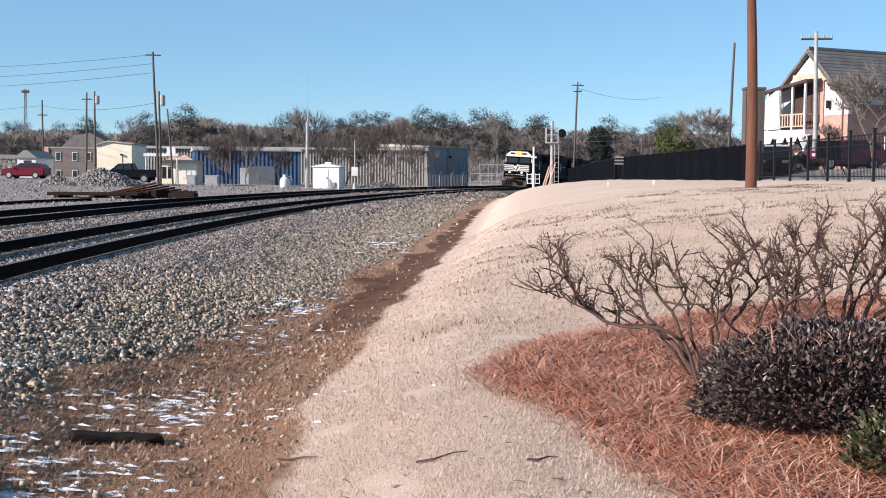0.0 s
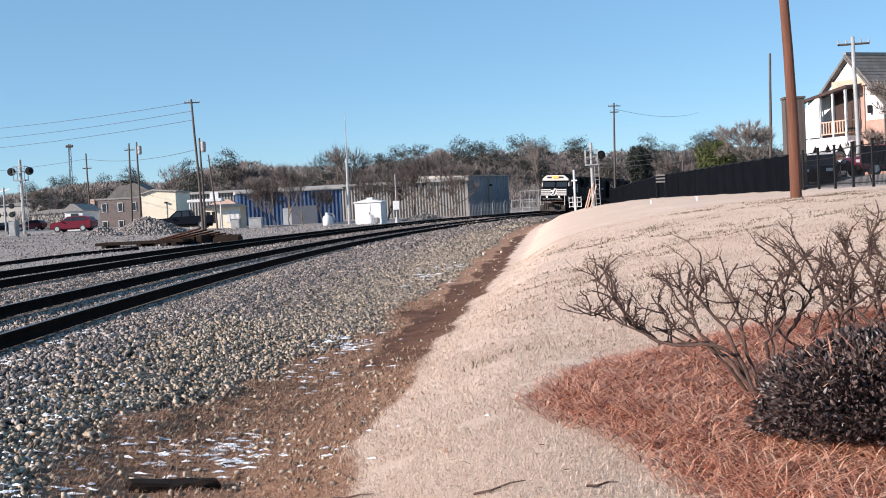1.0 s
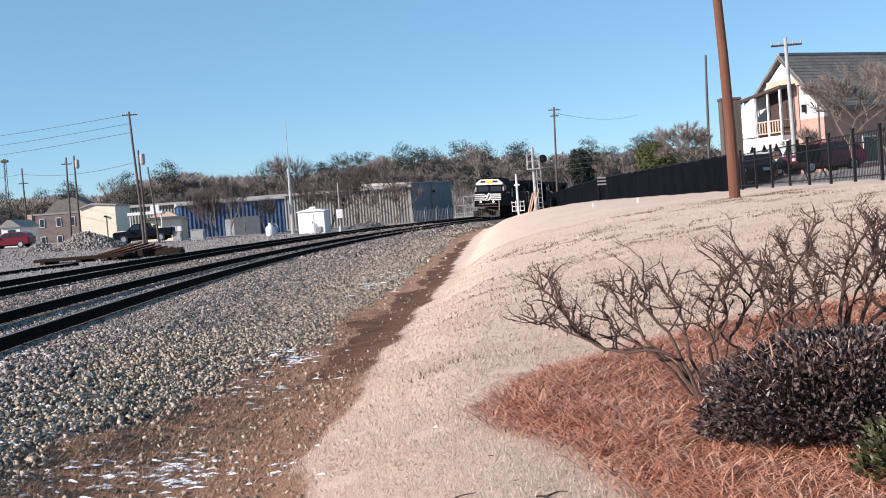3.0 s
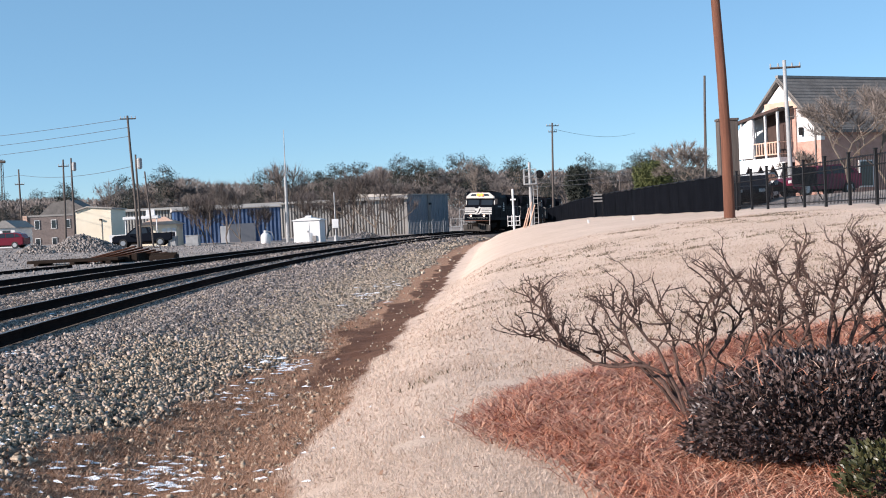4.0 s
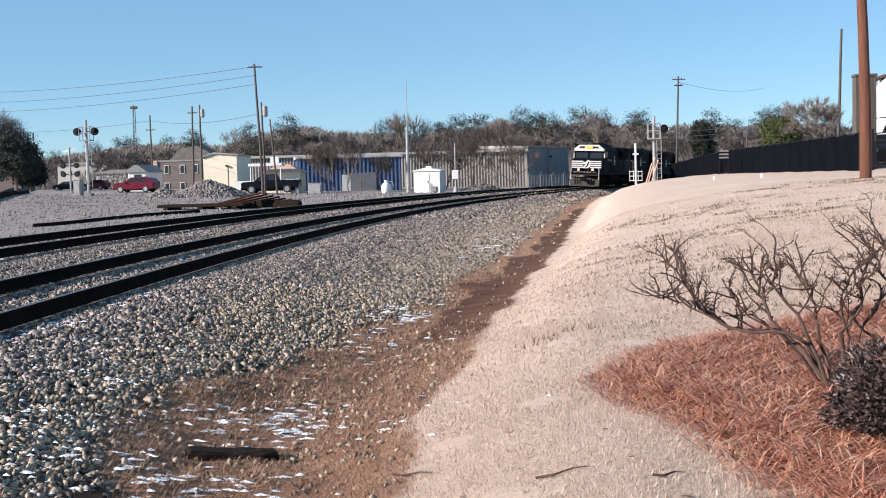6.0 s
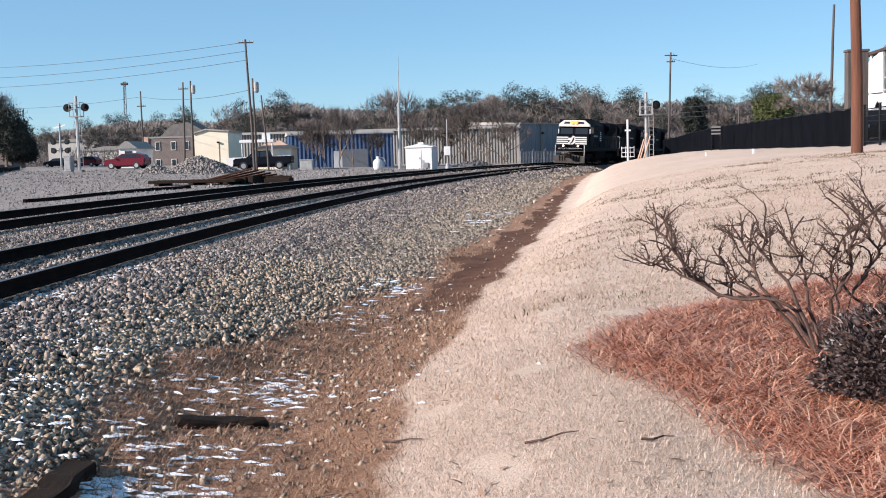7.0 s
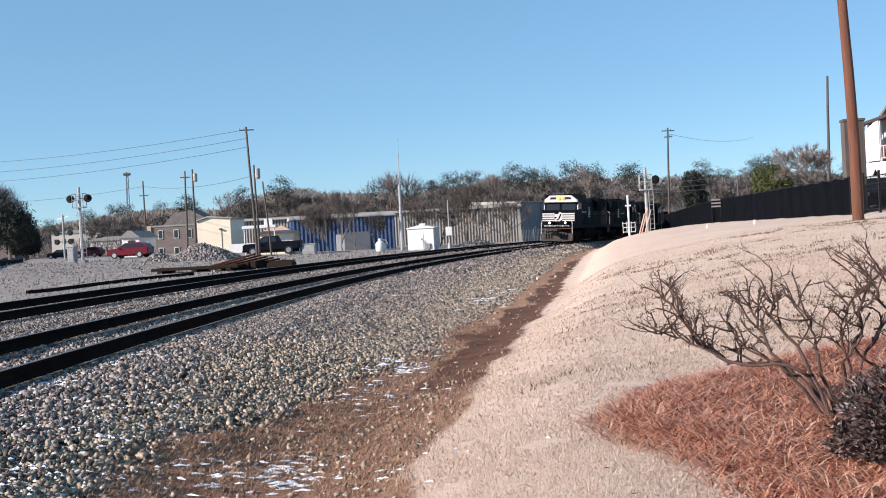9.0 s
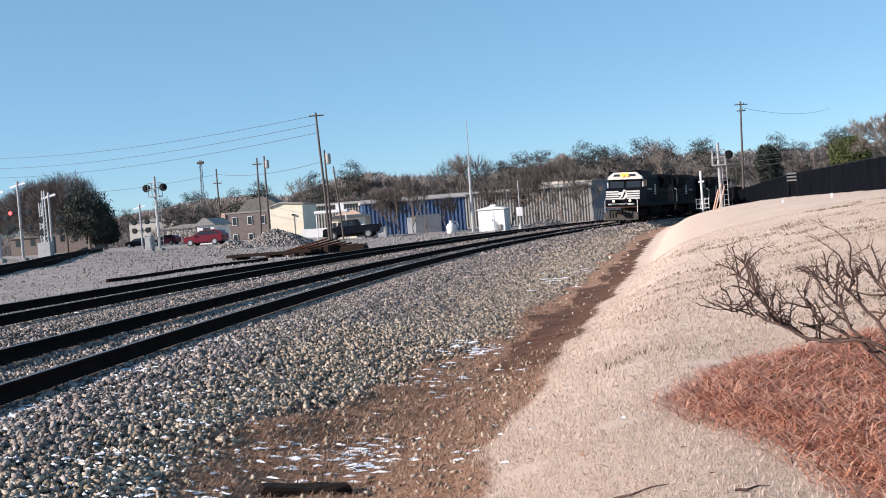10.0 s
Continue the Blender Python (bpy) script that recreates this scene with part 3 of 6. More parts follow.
    part("fuel_tank", prism([(-1.35, 0.55), (-1.1, 0.35), (1.1, 0.35), (1.35, 0.55), (1.45, 1.32), (-1.45, 1.32)], "y", 7.8, 13.6), F, e)
    part("rear_pilot", prism([(-1.45, 0.3), (1.45, 0.3), (1.5, 1.35), (-1.5, 1.35)], "y", 21.2, 21.3), F, e)
    for y0 in (4.3, 17.5):
        tr = part("bogie_frame", box(-1.2, 1.2, y0 - 2.4, y0 + 2.4, 0.75, 1.0, 0.03), F, e)
        for s in (-1, 1):
            part("side_frame", prism([(y0 - 2.5, 0.6), (y0 - 2.2, 1.05), (y0 + 2.2, 1.05), (y0 + 2.5, 0.6), (y0 + 1.2, 0.62), (y0 + 0.6, 0.42), (y0 - 0.6, 0.42), (y0 - 1.2, 0.62)], "x", s * 1.12 - 0.09, s * 1.12 + 0.09), F, tr)
    axles = []
    for y in AXLES:
        bm = bmesh.new()
        for s in (-1, 1):
            disc(0.51, s * 0.68, s * 0.82, "x", 20, 0, 0, bm)
            disc(0.54, s * 0.68 - 0.03 * s, s * 0.68, "x", 20, 0, 0, bm)
        disc(0.09, -0.8, 0.8, "x", 8, 0, 0, bm)
        w = part("wheelset", bm, F, e)
        w.location = (0, y, 0.51)
        axles.append(w)
    return e


loco = locomotive()
TRAIN = [(0.0, 133.0), (2.5, 126.2), (5.0, 117.6), (7.5, 108.0), (10.0, 99.0)]


def step_along(y, d):
    """The plan's y after d metres along the line from y."""
    for _ in range(int(abs(d) / 0.5)):
        s = rail_slope(y)
        y += math.copysign(0.5, d) / math.sqrt(1 + s * s)
    return y


units = [loco] + [copy_thing(loco, Matrix()) for _ in range(2)]
for u in units[1:]:
    for c in [c for c in u.children_recursive if c.name.startswith(("headlight", "ditch_light"))]:
        bpy.data.objects.remove(c)
tagged(units[1], "second black diesel locomotive coupled behind the leading one")
tagged(units[2], "third black diesel locomotive at the rear of the lash-up")


def hopper():
    e = thing("hopper_car", Matrix(), "dark open hopper car with ribbed sides", "rail car", "train")
    body = part("body", prism([(0.6, 1.3), (0.6, 3.3), (16.4, 3.3), (16.4, 1.3), (12.5, 0.9), (4.5, 0.9)], "x", -1.5, 1.5), M["black_flat"], e)
    for k in range(12):
        for s in (-1, 1):
            part("rib", box(s * 1.52 - 0.05, s * 1.52 + 0.05, 1.0 + 1.3 * k, 1.12 + 1.3 * k, 1.3, 3.35), M["black_flat"], body)
    for y in (2.5, 14.5):
        b = part("bogie", box(-1.15, 1.15, y - 1.4, y + 1.4, 0.45, 0.8, 0.05), M["black_flat"], e)
        for q in (-0.9, 0.9):
            part("wheel", disc(0.45, -0.8, 0.8, "x", 16, y + q, 0.45), M["black_flat"], b)
    return e


units.append(hopper())
units.append(copy_thing(units[-1], Matrix()))



# ---- poles, masts and wires ----
def utility_pole(foot, top, r, mat, label, arms=(), cans=0, group="utility poles"):
    """A tapered timber pole from foot to top; arms: (height below the top, half length, turn in degrees)."""
    f, t = Vector(foot), Vector(top)
    f.z = min(f.z, ground_z(f.x, f.y))
    e = thing("utility_pole", Matrix.Translation(f), label, "utility pole", group)
    d = t - f
    lean = [d * k + Vector((0.04 * math.sin(5 * k), 0, 0)) for k in (-0.03, 0, 0.25, 0.5, 0.75, 1)]
    part("shaft", tube(lean, [r, r, r * 0.93, r * 0.86, r * 0.78, r * 0.7], 14), mat, e, smooth_faces=True)
    for drop, half, turn in arms:
        c, s = math.cos(radians(turn)), math.sin(radians(turn))
        p = d * (1 - drop / d.length)
        bm = tube([p + Vector((-c * half, -s * half, 0)), p + Vector((c * half, s * half, 0))], 0.06, 4)
        arm = part("crossarm", bm, M["pole_grey"], e)
        for k in (-0.95, -0.45, 0.45, 0.95):
            q = p + Vector((c * half * k, s * half * k, 0.05))
            part("insulator", tube([q, q + Vector((0, 0, 0.2))], [0.05, 0.03], 6), M["steel"], arm)
    for k in range(cans):
        p = d * 0.9 + Vector((0.32, -0.1, -0.5 - 0.2 * k))
        part("transformer", tube([p, p + Vector((0, 0, 0.15)), p + Vector((0, 0, 0.95)), p + Vector((0, 0, 1.05))], [0.16, 0.24, 0.24, 0.1], 12), M["steel"], e, "grey transformer can")
    return e


def wire(a, b, sag, label="thin dark overhead wire strung between poles", r=0.022):
    a, b = Vector(a), Vector(b)
    pts = [a.lerp(b, k / 12) - Vector((0, 0, sag * 4 * (k / 12) * (1 - k / 12))) for k in range(13)]
    tagged(part("overhead_wire", tube(pts, r, 4), M["wire"]), label, "wire", "overhead wires")


utility_pole((8.94, 32.93, 1.16), (8.76, 32.93, 9.47), 0.165, M["pole"], "tall reddish-brown timber pole standing on the lawn crest")
utility_pole((-26.54, 104.93, 0.26), (-26.90, 104.93, 12.47), 0.133, M["pole_grey"], "tall leaning timber utility pole beside the gravel yard", [(0.3, 0.7, 10)], 0)
utility_pole((-26.58, 105.93, 0.25), (-26.61, 105.93, 8.93), 0.117, M["pole_grey"], "timber pole carrying a transformer can", [], 1)
utility_pole((-24.94, 103.93, 0.39), (-25.35, 103.93, 7.20), 0.094, M["pole_grey"], "short leaning timber pole in the yard", [(7.0, 0.5, 0)])
utility_pole((-42.75, 134.93, 0.50), (-42.48, 134.93, 10.82), 0.133, M["pole_grey"], "weathered timber pole with a transformer bank", [(0.8, 0.6, 5)], 0)
utility_pole((-40.75, 131.93, 0.53), (-40.62, 131.93, 10.74), 0.133, M["pole_grey"], "weathered timber pole behind the red car", [], 1)
utility_pole((-53.17, 149.93, 1.72), (-53.11, 149.93, 10.86), 0.133, M["pole_grey"], "weathered timber pole near the brick building", [(2.0, 0.6, 5)], 0)
utility_pole((16.95, 149.93, 2.24), (17.52, 149.93, 13.68), 0.156, M["pole_grey"], "lone utility pole behind the screened fence", [(0.4, 0.9, 20), (1.2, 0.6, 20)])
utility_pole((22.42, 89.93, 3.75), (22.85, 89.93, 11.92), 0.125, M["pole_grey"], "old leaning pole behind the fence", [])
utility_pole((20.20, 61.93, 1.80), (20.17, 61.93, 9.26), 0.14, M["steel"], "slim grey pole with one crossarm before the house", [(0.4, 0.82, -8)])
utility_pole((33.12, 189.93, 2.58), (33.10, 189.93, 8.42), 0.156, M["pole_grey"], "distant timber pole before the woods")
for a, b in (((-26.91, 104.93, 12.21), (-104.86, 174.93, 17.75)), ((-26.91, 104.93, 11.39), (-104.92, 174.93, 16.02)), ((-26.87, 104.93, 10.56), (-104.97, 174.93, 14.47))):
    wire(a, b, 1.2)
wire((-26.89, 104.93, 7.76), (-53.12, 149.93, 10.12), 0.6)
wire((-53.12, 149.93, 10.12), (-94.63, 174.93, 10.92), 0.8)
wire((15.74, 199.93, 8.46), (27.85, 149.93, 7.09), 0.3)
wire((15.75, 199.93, 7.47), (27.11, 149.93, 6.41), 0.3)
wire((15.76, 199.93, 6.87), (27.13, 149.93, 5.67), 0.3)
wire((17.38, 149.93, 12.94), (49.39, 259.93, 19.56), 1.0)


def lattice_tower(foot, top):
    f, t = Vector(foot), Vector(top)
    e = thing("radio_tower", Matrix.Translation(f), "distant slim lattice radio tower", "tower")
    d = t - f
    for k in range(3):
        a = 2 * math.pi * k / 3
        o = Vector((0.45 * math.cos(a), 0.45 * math.sin(a), 0))
        part("leg", tube([o, d + o * 0.6], 0.07, 4), M["pole_grey"], e)
    n = 22
    bm = bmesh.new()
    for i in range(n):
        a, b = 2 * math.pi * (i % 3) / 3, 2 * math.pi * ((i + 1) % 3) / 3
        tube([d * (i / n) + Vector((0.4 * math.cos(a), 0.4 * math.sin(a), 0)), d * ((i + 1) / n) + Vector((0.4 * math.cos(b), 0.4 * math.sin(b), 0))], 0.05, 4, bm)
    part("bracing", bm, M["pole_grey"], e)
    part("antenna_ring", tube([d * 0.97 + Vector((-0.8, 0, 0)), d * 0.97 + Vector((0.8, 0, 0))], 0.35, 6), M["pole_grey"], e)


lattice_tower((-96.19, 259.93, 1.98), (-95.89, 259.93, 20.28))


def antenna_mast(foot, mid, top):
    f = Vector(foot)
    e = thing("antenna_mast", Matrix.Translation(f), "slender pale radio mast beside the white hut", "mast")
    m, t = Vector(mid) - f, Vector(top) - f
    part("lower_tube", tube([(0, 0, -0.1), m], [0.17, 0.14], 10), M["steel"], e)
    part("upper_rod", tube([m, t], [0.06, 0.03], 6), M["steel"], e)


antenna_mast((-13.60, 111.93, -0.03), (-13.54, 111.93, 6.53), (-13.49, 111.93, 11.12))


# ---- signals and small trackside things ----
def signal_hut(foot, w=2.65, d=2.2, h=2.1):
    e = thing("signal_hut", Matrix.Translation(foot) @ pose(0, 0, 0, 0, 0, -8), "white metal signal hut with a shallow pitched roof", "hut")
    part("body", box(-w / 2, w / 2, 0, d, -0.3, h, 0.02), M["white"], e)
    part("roof", prism([(-w / 2 - 0.12, h), (w / 2 + 0.12, h), (w / 2 + 0.12, h + 0.08), (0, h + 0.36), (-w / 2 - 0.12, h + 0.08)], "y", -0.12, d + 0.12), M["white"], e)
    part("vent_cap", box(-0.3, 0.3, 0.9, 1.3, h + 0.3, h + 0.5, 0.03), M["white"], e)
    dr = part("door", box(-0.75, 0.25, -0.03, 0.0, 0.05, h - 0.2), M["white"], e)
    part("handle", box(0.08, 0.14, -0.07, -0.03, 0.95, 1.12), M["iron"], dr)
    part("meter_box", box(0.55, 0.95, -0.14, 0, 0.1, 0.6, 0.01), M["plow"], e, "grey meter box")


signal_hut((-11.60, 110.93, -0.06))


def relay_mast(foot, h=4.6):
    e = thing("relay_mast", Matrix.Translation(foot), "steel mast with a white relay box and lamp", "signal mast")
    part("mast", tube([(0, 0, -0.2), (0, 0, h)], [0.07, 0.05], 8), M["steel"], e)
    part("relay_box", box(-0.3, 0.3, -0.25, 0.1, 1.2, 2.05, 0.02), M["white"], e)
    part("base", tube([(0, 0, -0.3), (0, 0, 0.5)], [0.28, 0.16], 8), M["steel"], e)
    part("crossbar", tube([(-0.45, 0, 3.3), (0.45, 0, 3.3)], 0.04, 6), M["iron"], e)
    part("lamp_head", disc(0.2, -0.2, 0.15, "y", 14, 0.45, 2.95), M["iron"], e)


relay_mast((-8.53, 107.93, -0.00))


def gas_tank(foot):
    e = thing("gas_tank", Matrix.Translation(foot), "small white upright gas tank", "tank")
    part("vessel", tube([(0, 0, -0.1), (0, 0, 0.1), (0, 0, 0.7), (0, 0, 0.9), (0, 0, 0.98)], [0.35, 0.46, 0.46, 0.32, 0.1], 16), M["white"], e, smooth_faces=True)
    part("valve_collar", tube([(0, 0, 0.95), (0, 0, 1.2)], 0.16, 10), M["white"], e)
    part("pipe", tube([(0.1, 0, 1.1), (0.6, 0, 1.0), (0.75, 0, 0.4)], 0.05, 6), M["steel"], e)


gas_tank((-14.94, 105.93, 0.08))


def signal_mast(foot, top, label, ladder=True, heads=2):
    f = Vector(foot)
    h = top[2] - foot[2]
    e = thing("railway_signal", Matrix.Translation(f), label, "railway signal", "signals")
    part("mast", tube([(0, 0, -0.3), (0, 0, h)], [0.16, 0.12], 10), M["steel"], e)
    pl = part("platform", box(-0.52, 0.52, -0.45, 0.45, h - 1.9, h - 1.8), M["steel"], e)
    for x in (-0.5, 0.5):
        for y in (-0.42, 0.42):
            part("post", tube([(x, y, h - 1.85), (x, y, h - 0.6)], 0.035, 5), M["steel"], pl)
    for z in (h - 0.62, h - 1.2):
        part("guard_rail", tube([(-0.5, 0.42, z), (-0.5, -0.42, z), (0.5, -0.42, z), (0.5, 0.42, z)], 0.035, 5), M["steel"], pl)
    for k in range(heads):
        s = -1 if k % 2 else 1
        hd = part("signal_head", disc(0.36, -0.12, 0.05, "y", 18, s * 0.82, h - 1.05), M["iron"], e, "black round signal head")
        part("hood", disc(0.16, -0.5, -0.1, "y", 12, s * 0.82, h - 1.0), M["iron"], hd)
        part("bracket", tube([(0, 0, h - 1.05), (s * 0.8, 0, h - 1.05)], 0.05, 5), M["steel"], e)
    if ladder:
        for x in (0.2, 0.55):
            part("ladder_rail", tube([(x, -0.35, 0.2), (x, -0.35, h - 1.8)], 0.03, 5), M["steel"], e)
        for i in range(int((h - 2) / 0.4)):
            part("rung", tube([(0.2, -0.35, 0.4 + 0.4 * i), (0.55, -0.35, 0.4 + 0.4 * i)], 0.018, 4), M["steel"], e)
    part("base", box(-0.35, 0.35, -0.35, 0.35, -0.4, 0.12, 0.03), M["plow"], e)
    return e


signal_mast((-41.56, 100.20, 0.66), (-40.97, 100.20, 7.45), "tall steel signal mast with caged platform and two heads")
signal_mast((9.09, 95.93, 0.46), (9.07, 95.93, 5.99), "steel signal mast with caged platform beside the line", True, 1)


def marker_post(foot, top, label):
    f = Vector(foot)
    h = top[2] - foot[2]
    e = thing("marker_mast", Matrix.Translation(f), label, "mast", "signals")
    part("pole", tube([(0, 0, -0.3), (0, 0, h)], 0.1, 8), M["white"], e)
    for k, z in enumerate((0.35, 0.75, 1.15)):
        part("bracket", box(-0.55, 0.55, -0.05, 0.05, z, z + 0.06), M["white"], e)
    for x in (-0.55, -0.2, 0.2, 0.55):
        part("rod", tube([(x, 0, 0.3), (x, 0, 1.3)], 0.03, 5), M["white"], e)
    part("cap", box(-0.25, 0.25, -0.1, 0.1, h * 0.72, h * 0.76), M["white"], e)


marker_post((8.19, 103.93, 0.27), (8.25, 103.93, 4.00), "white marker mast with rods near the line")
for a, b in (((7.81, 87.93, 0.44), (8.40, 87.93, 2.50)), ((8.17, 88.93, 0.48), (8.72, 88.93, 2.30)), ((7.64, 87.93, 0.39), (8.14, 87.93, 2.06))):
    tagged(part("leaning_stake", tube([a, b], [0.06, 0.05], 6), M["tan_trim"]), "pale timber stake leaning at the mast", "stake", "leaning stakes")
for p in ((9.25, 49.93, 1.33), (8.41, 57.93, 1.37)):
    e = thing("survey_marker", Matrix.Translation((p[0], p[1], ground_z(p[0], p[1]))), "small white marker stub on the lawn crest", "marker", "lawn markers")
    part("stub", box(-0.045, 0.045, -0.04, 0.04, -0.35, 0.16, 0.01), M["white"], e)
    part("cap", box(-0.055, 0.055, -0.05, 0.05, 0.16, 0.2, 0.01), M["white"], e)


def crossing_signal(foot, top, label, lit=False):
    f = Vector(foot)
    h = top[2] - foot[2]
    e = thing("crossing_signal", Matrix.Translation(f), label, "crossing signal", "crossing signals")
    part("mast", tube([(0, 0, -0.3), (0, 0, h)], 0.11, 8), M["steel"], e)
    for z in (h * 0.42, h * 0.62):
        arm = part("lamp_arm", tube([(-0.75, 0, z), (0.75, 0, z)], 0.05, 6), M["iron"], e)
        for s in (-1, 1):
            hd = part("lamp_head", disc(0.3, -0.1, 0.05, "y", 16, s * 0.75, z), M["iron"], e)
            part("lens", disc(0.15, -0.14, -0.1, "y", 14, s * 0.75, z), M["red_lamp"] if lit and s < 0 and z > h * 0.5 else M["glass"], hd)
    part("sign_board", prism([(-0.7, h - 0.2), (-0.6, h - 0.35), (0.7, h - 0.05), (0.6, h + 0.1)], "y", -0.06, -0.03), M["white"], e)
    part("bell", tube([(0, 0, h), (0, 0, h + 0.25)], [0.15, 0.05], 8), M["steel"], e)
    part("base", box(-0.3, 0.3, -0.3, 0.3, -0.4, 0.15, 0.03), M["plow"], e)


crossing_signal((-46.34, 84.20, 0.76), (-46.07, 84.20, 6.82), "steel crossing signal mast with a lit red lamp", True)
crossing_signal((-46.92, 90.20, 0.63), (-46.53, 90.20, 6.03), "steel crossing signal mast with dark lamps")
crossing_signal((-45.97, 80.20, 0.83), (-45.49, 80.20, 6.04), "steel crossing signal mast at the level crossing")
crossing_signal((-50.98, 118.20, 0.82), (-50.96, 118.20, 5.49), "far crossing signal mast beside the cabinet")


def gate_arm(foot, top):
    f = Vector(foot)
    h = top[2] - foot[2]
    e = thing("crossing_gate", Matrix.Translation(f), "raised lattice crossing gate arm", "crossing gate", "crossing signals")
    for x in (-0.16, 0.16):
        part("arm_rail", tube([(x, 0, 0.6), (x * 0.6, 0, h)], 0.045, 5), M["white"], e)
    for i in range(14):
        z = 0.8 + (h - 1) * i / 14
        part("lattice_bar", tube([(-0.15, 0, z), (0.15, 0, z + 0.25)], 0.02, 4), M["white"], e)
    part("gate_box", box(-0.4, 0.4, -0.3, 0.3, -0.3, 1.1, 0.03), M["steel"], e)


gate_arm((-45.30, 86.20, 0.97), (-45.27, 86.20, 6.21))
gate_arm((-50.41, 95.20, 0.97), (-50.53, 95.20, 5.65))


def equipment_cabinet(foot, w, h, label):
    e = thing("equipment_cabinet", Matrix.Translation(foot), label, "cabinet", "trackside cabinets")
    part("body", box(-w / 2, w / 2, -0.4, 0.4, -0.2, h, 0.03), M["steel"], e)
    part("lid", box(-w / 2 - 0.05, w / 2 + 0.05, -0.45, 0.45, h, h + 0.08, 0.02), M["steel"], e)
    part("door", box(-w / 2 + 0.1, w / 2 - 0.1, -0.43, -0.4, 0.0, h - 0.1), M["steel"], e)


equipment_cabinet((-42.49, 100.20, 0.83), 0.65, 1.15, "grey steel trackside cabinet")
equipment_cabinet((-22.94, 111.93, 0.29), 1.3, 0.8, "pale low equipment box before the blue building")
equipment_cabinet((-24.96, 111.93, 0.27), 0.9, 0.8, "pale low equipment box beside the kiosk")


# ---- yard heaps, timber and loose rails ----
def gravel_heap(foot, rx, ry, h, seed, label, n=2600):
    x0, y0, z0 = foot
    r = np.random.default_rng(seed)
    e = thing("gravel_heap", Matrix.Translation(foot), label, "gravel heap", "gravel heaps")
    vs, fs, k, rings = [(0, 0, h)], [], 26, 9

    def top(u, a):
        return h * (1 - u ** 1.25) * (1 + 0.16 * noise.noise((math.cos(a) * 2 + seed, math.sin(a) * 2, u * 3))) - 0.25 * (u > 0.99)

    for j in range(1, rings + 1):
        u = j / rings
        vs += [(rx * u * math.cos(a) * (1 + 0.12 * noise.noise((a, seed, 0))), ry * u * math.sin(a), top(u, a)) for a in (2 * math.pi * i / k for i in range(k))]
    fs += [(0, 1 + i, 1 + (i + 1) % k) for i in range(k)]
    for j in range(rings - 1):
        a, b = 1 + j * k, 1 + (j + 1) * k
        fs += [(a + i, b + i, b + (i + 1) % k, a + (i + 1) % k) for i in range(k)]
    raw("core", vs, fs, M["pile"], e)
    spots, sizes = [], []
    for _ in range(n):
        u, a = math.sqrt(r.random()), r.uniform(0, 2 * math.pi)
        spots.append((rx * u * math.cos(a), ry * u * math.sin(a), max(top(u, a), -0.1))), sizes.append(r.uniform(0.08, 0.22))
    ob = scatter_stones("rubble", spots, sizes, M["pile"], "", 0.1)
    ob.parent = e
    del ob["category"]


gravel_heap((-29.07, 95.93, 0.13), 3.7, 2.4, 1.45, 1, "large heap of pale crushed stone in the yard")
gravel_heap((-33.00, 95.93, 0.14), 1.8, 1.4, 0.85, 2, "smaller heap of pale crushed stone in the yard", 700)
gravel_heap((-6.94, 124.93, -0.19), 2.6, 1.5, 0.7, 3, "low heap of pale stone beyond the tracks", 600)
gravel_heap((-30.90, 92.20, 0.03), 1.3, 1.1, 0.5, 4, "spilled pale stone at the heap's foot", 400)


def timber(a, b, w, h, label, mat="old_tie"):
    a, b = Vector(a), Vector(b)
    d = b - a
    L = d.length
    ob = part("timber_beam", box(0, L, -w / 2, w / 2, 0, h, 0.02), M[mat])
    ob.matrix_world = Matrix.Translation(a) @ d.to_track_quat("X", "Z").to_matrix().to_4x4()
    return tagged(ob, label, "timber", "discarded timber")


def yard_timber():
    x, y, z = (-18.91, 60.15, -0.05)
    z = ground_z(x, y)
    for k in range(5):
        timber((x - 2.2, y + 0.34 * k, z + 0.16), (x + 2.6, y + 0.34 * k + 0.1, z + 0.15), 0.3, 0.16, "dark discarded timber laid flat on blocks")
    for k in (-1.7, 0.2, 2.1):
        timber((x + k, y - 0.2, z), (x + k + 0.1, y + 1.8, z), 0.28, 0.16, "dark timber block under the boards")
    x, y, z = (-15.94, 61.68, -0.07)
    z = ground_z(x, y)
    for k in range(6):
        timber((x - 3.2 + 0.25 * k, y + 0.4 * k, z + 0.05), (x + 0.2 + 0.25 * k, y + 0.4 * k, z + 0.8 - 0.09 * k), 0.3, 0.1, "reddish-brown plank leaning on the timber stack", "rust_plank")
    for k in range(5):
        timber((x - 1.5 + 0.4 * k, y - 0.1, z), (x - 1.3 + 0.4 * k, y + 2.6, z), 0.3, 0.22 + 0.06 * k, "dark tie in the timber stack")
    for k in range(3):
        timber((x + 0.9, y + 0.4 * k, z), (x + 2.3, y + 0.4 * k, z), 0.34, 0.3 + 0.12 * (k % 2), "dark tie in the timber stack")


yard_timber()


def yard_stones():
    spots, sizes = [], []
    for y0, y1, dens, size in ((30, 50, 16, 0.05), (50, 80, 8, 0.075), (80, 112, 2.4, 0.11)):
        for _ in range(int((y1 - y0) * 42 * dens)):
            y = rng.uniform(y0, y1)
            x = rail_x(y) - 8.0 - rng.uniform(0, 55)
            if x > -0.62 * y - 4:
                spots.append((x, y, rough_z(x, y))), sizes.append(size * rng.uniform(0.4, 1.3))
    scatter_stones("yard_gravel", spots, sizes, M["pile"], "loose pale gravel strewn over the yard", 0.1)


yard_stones()

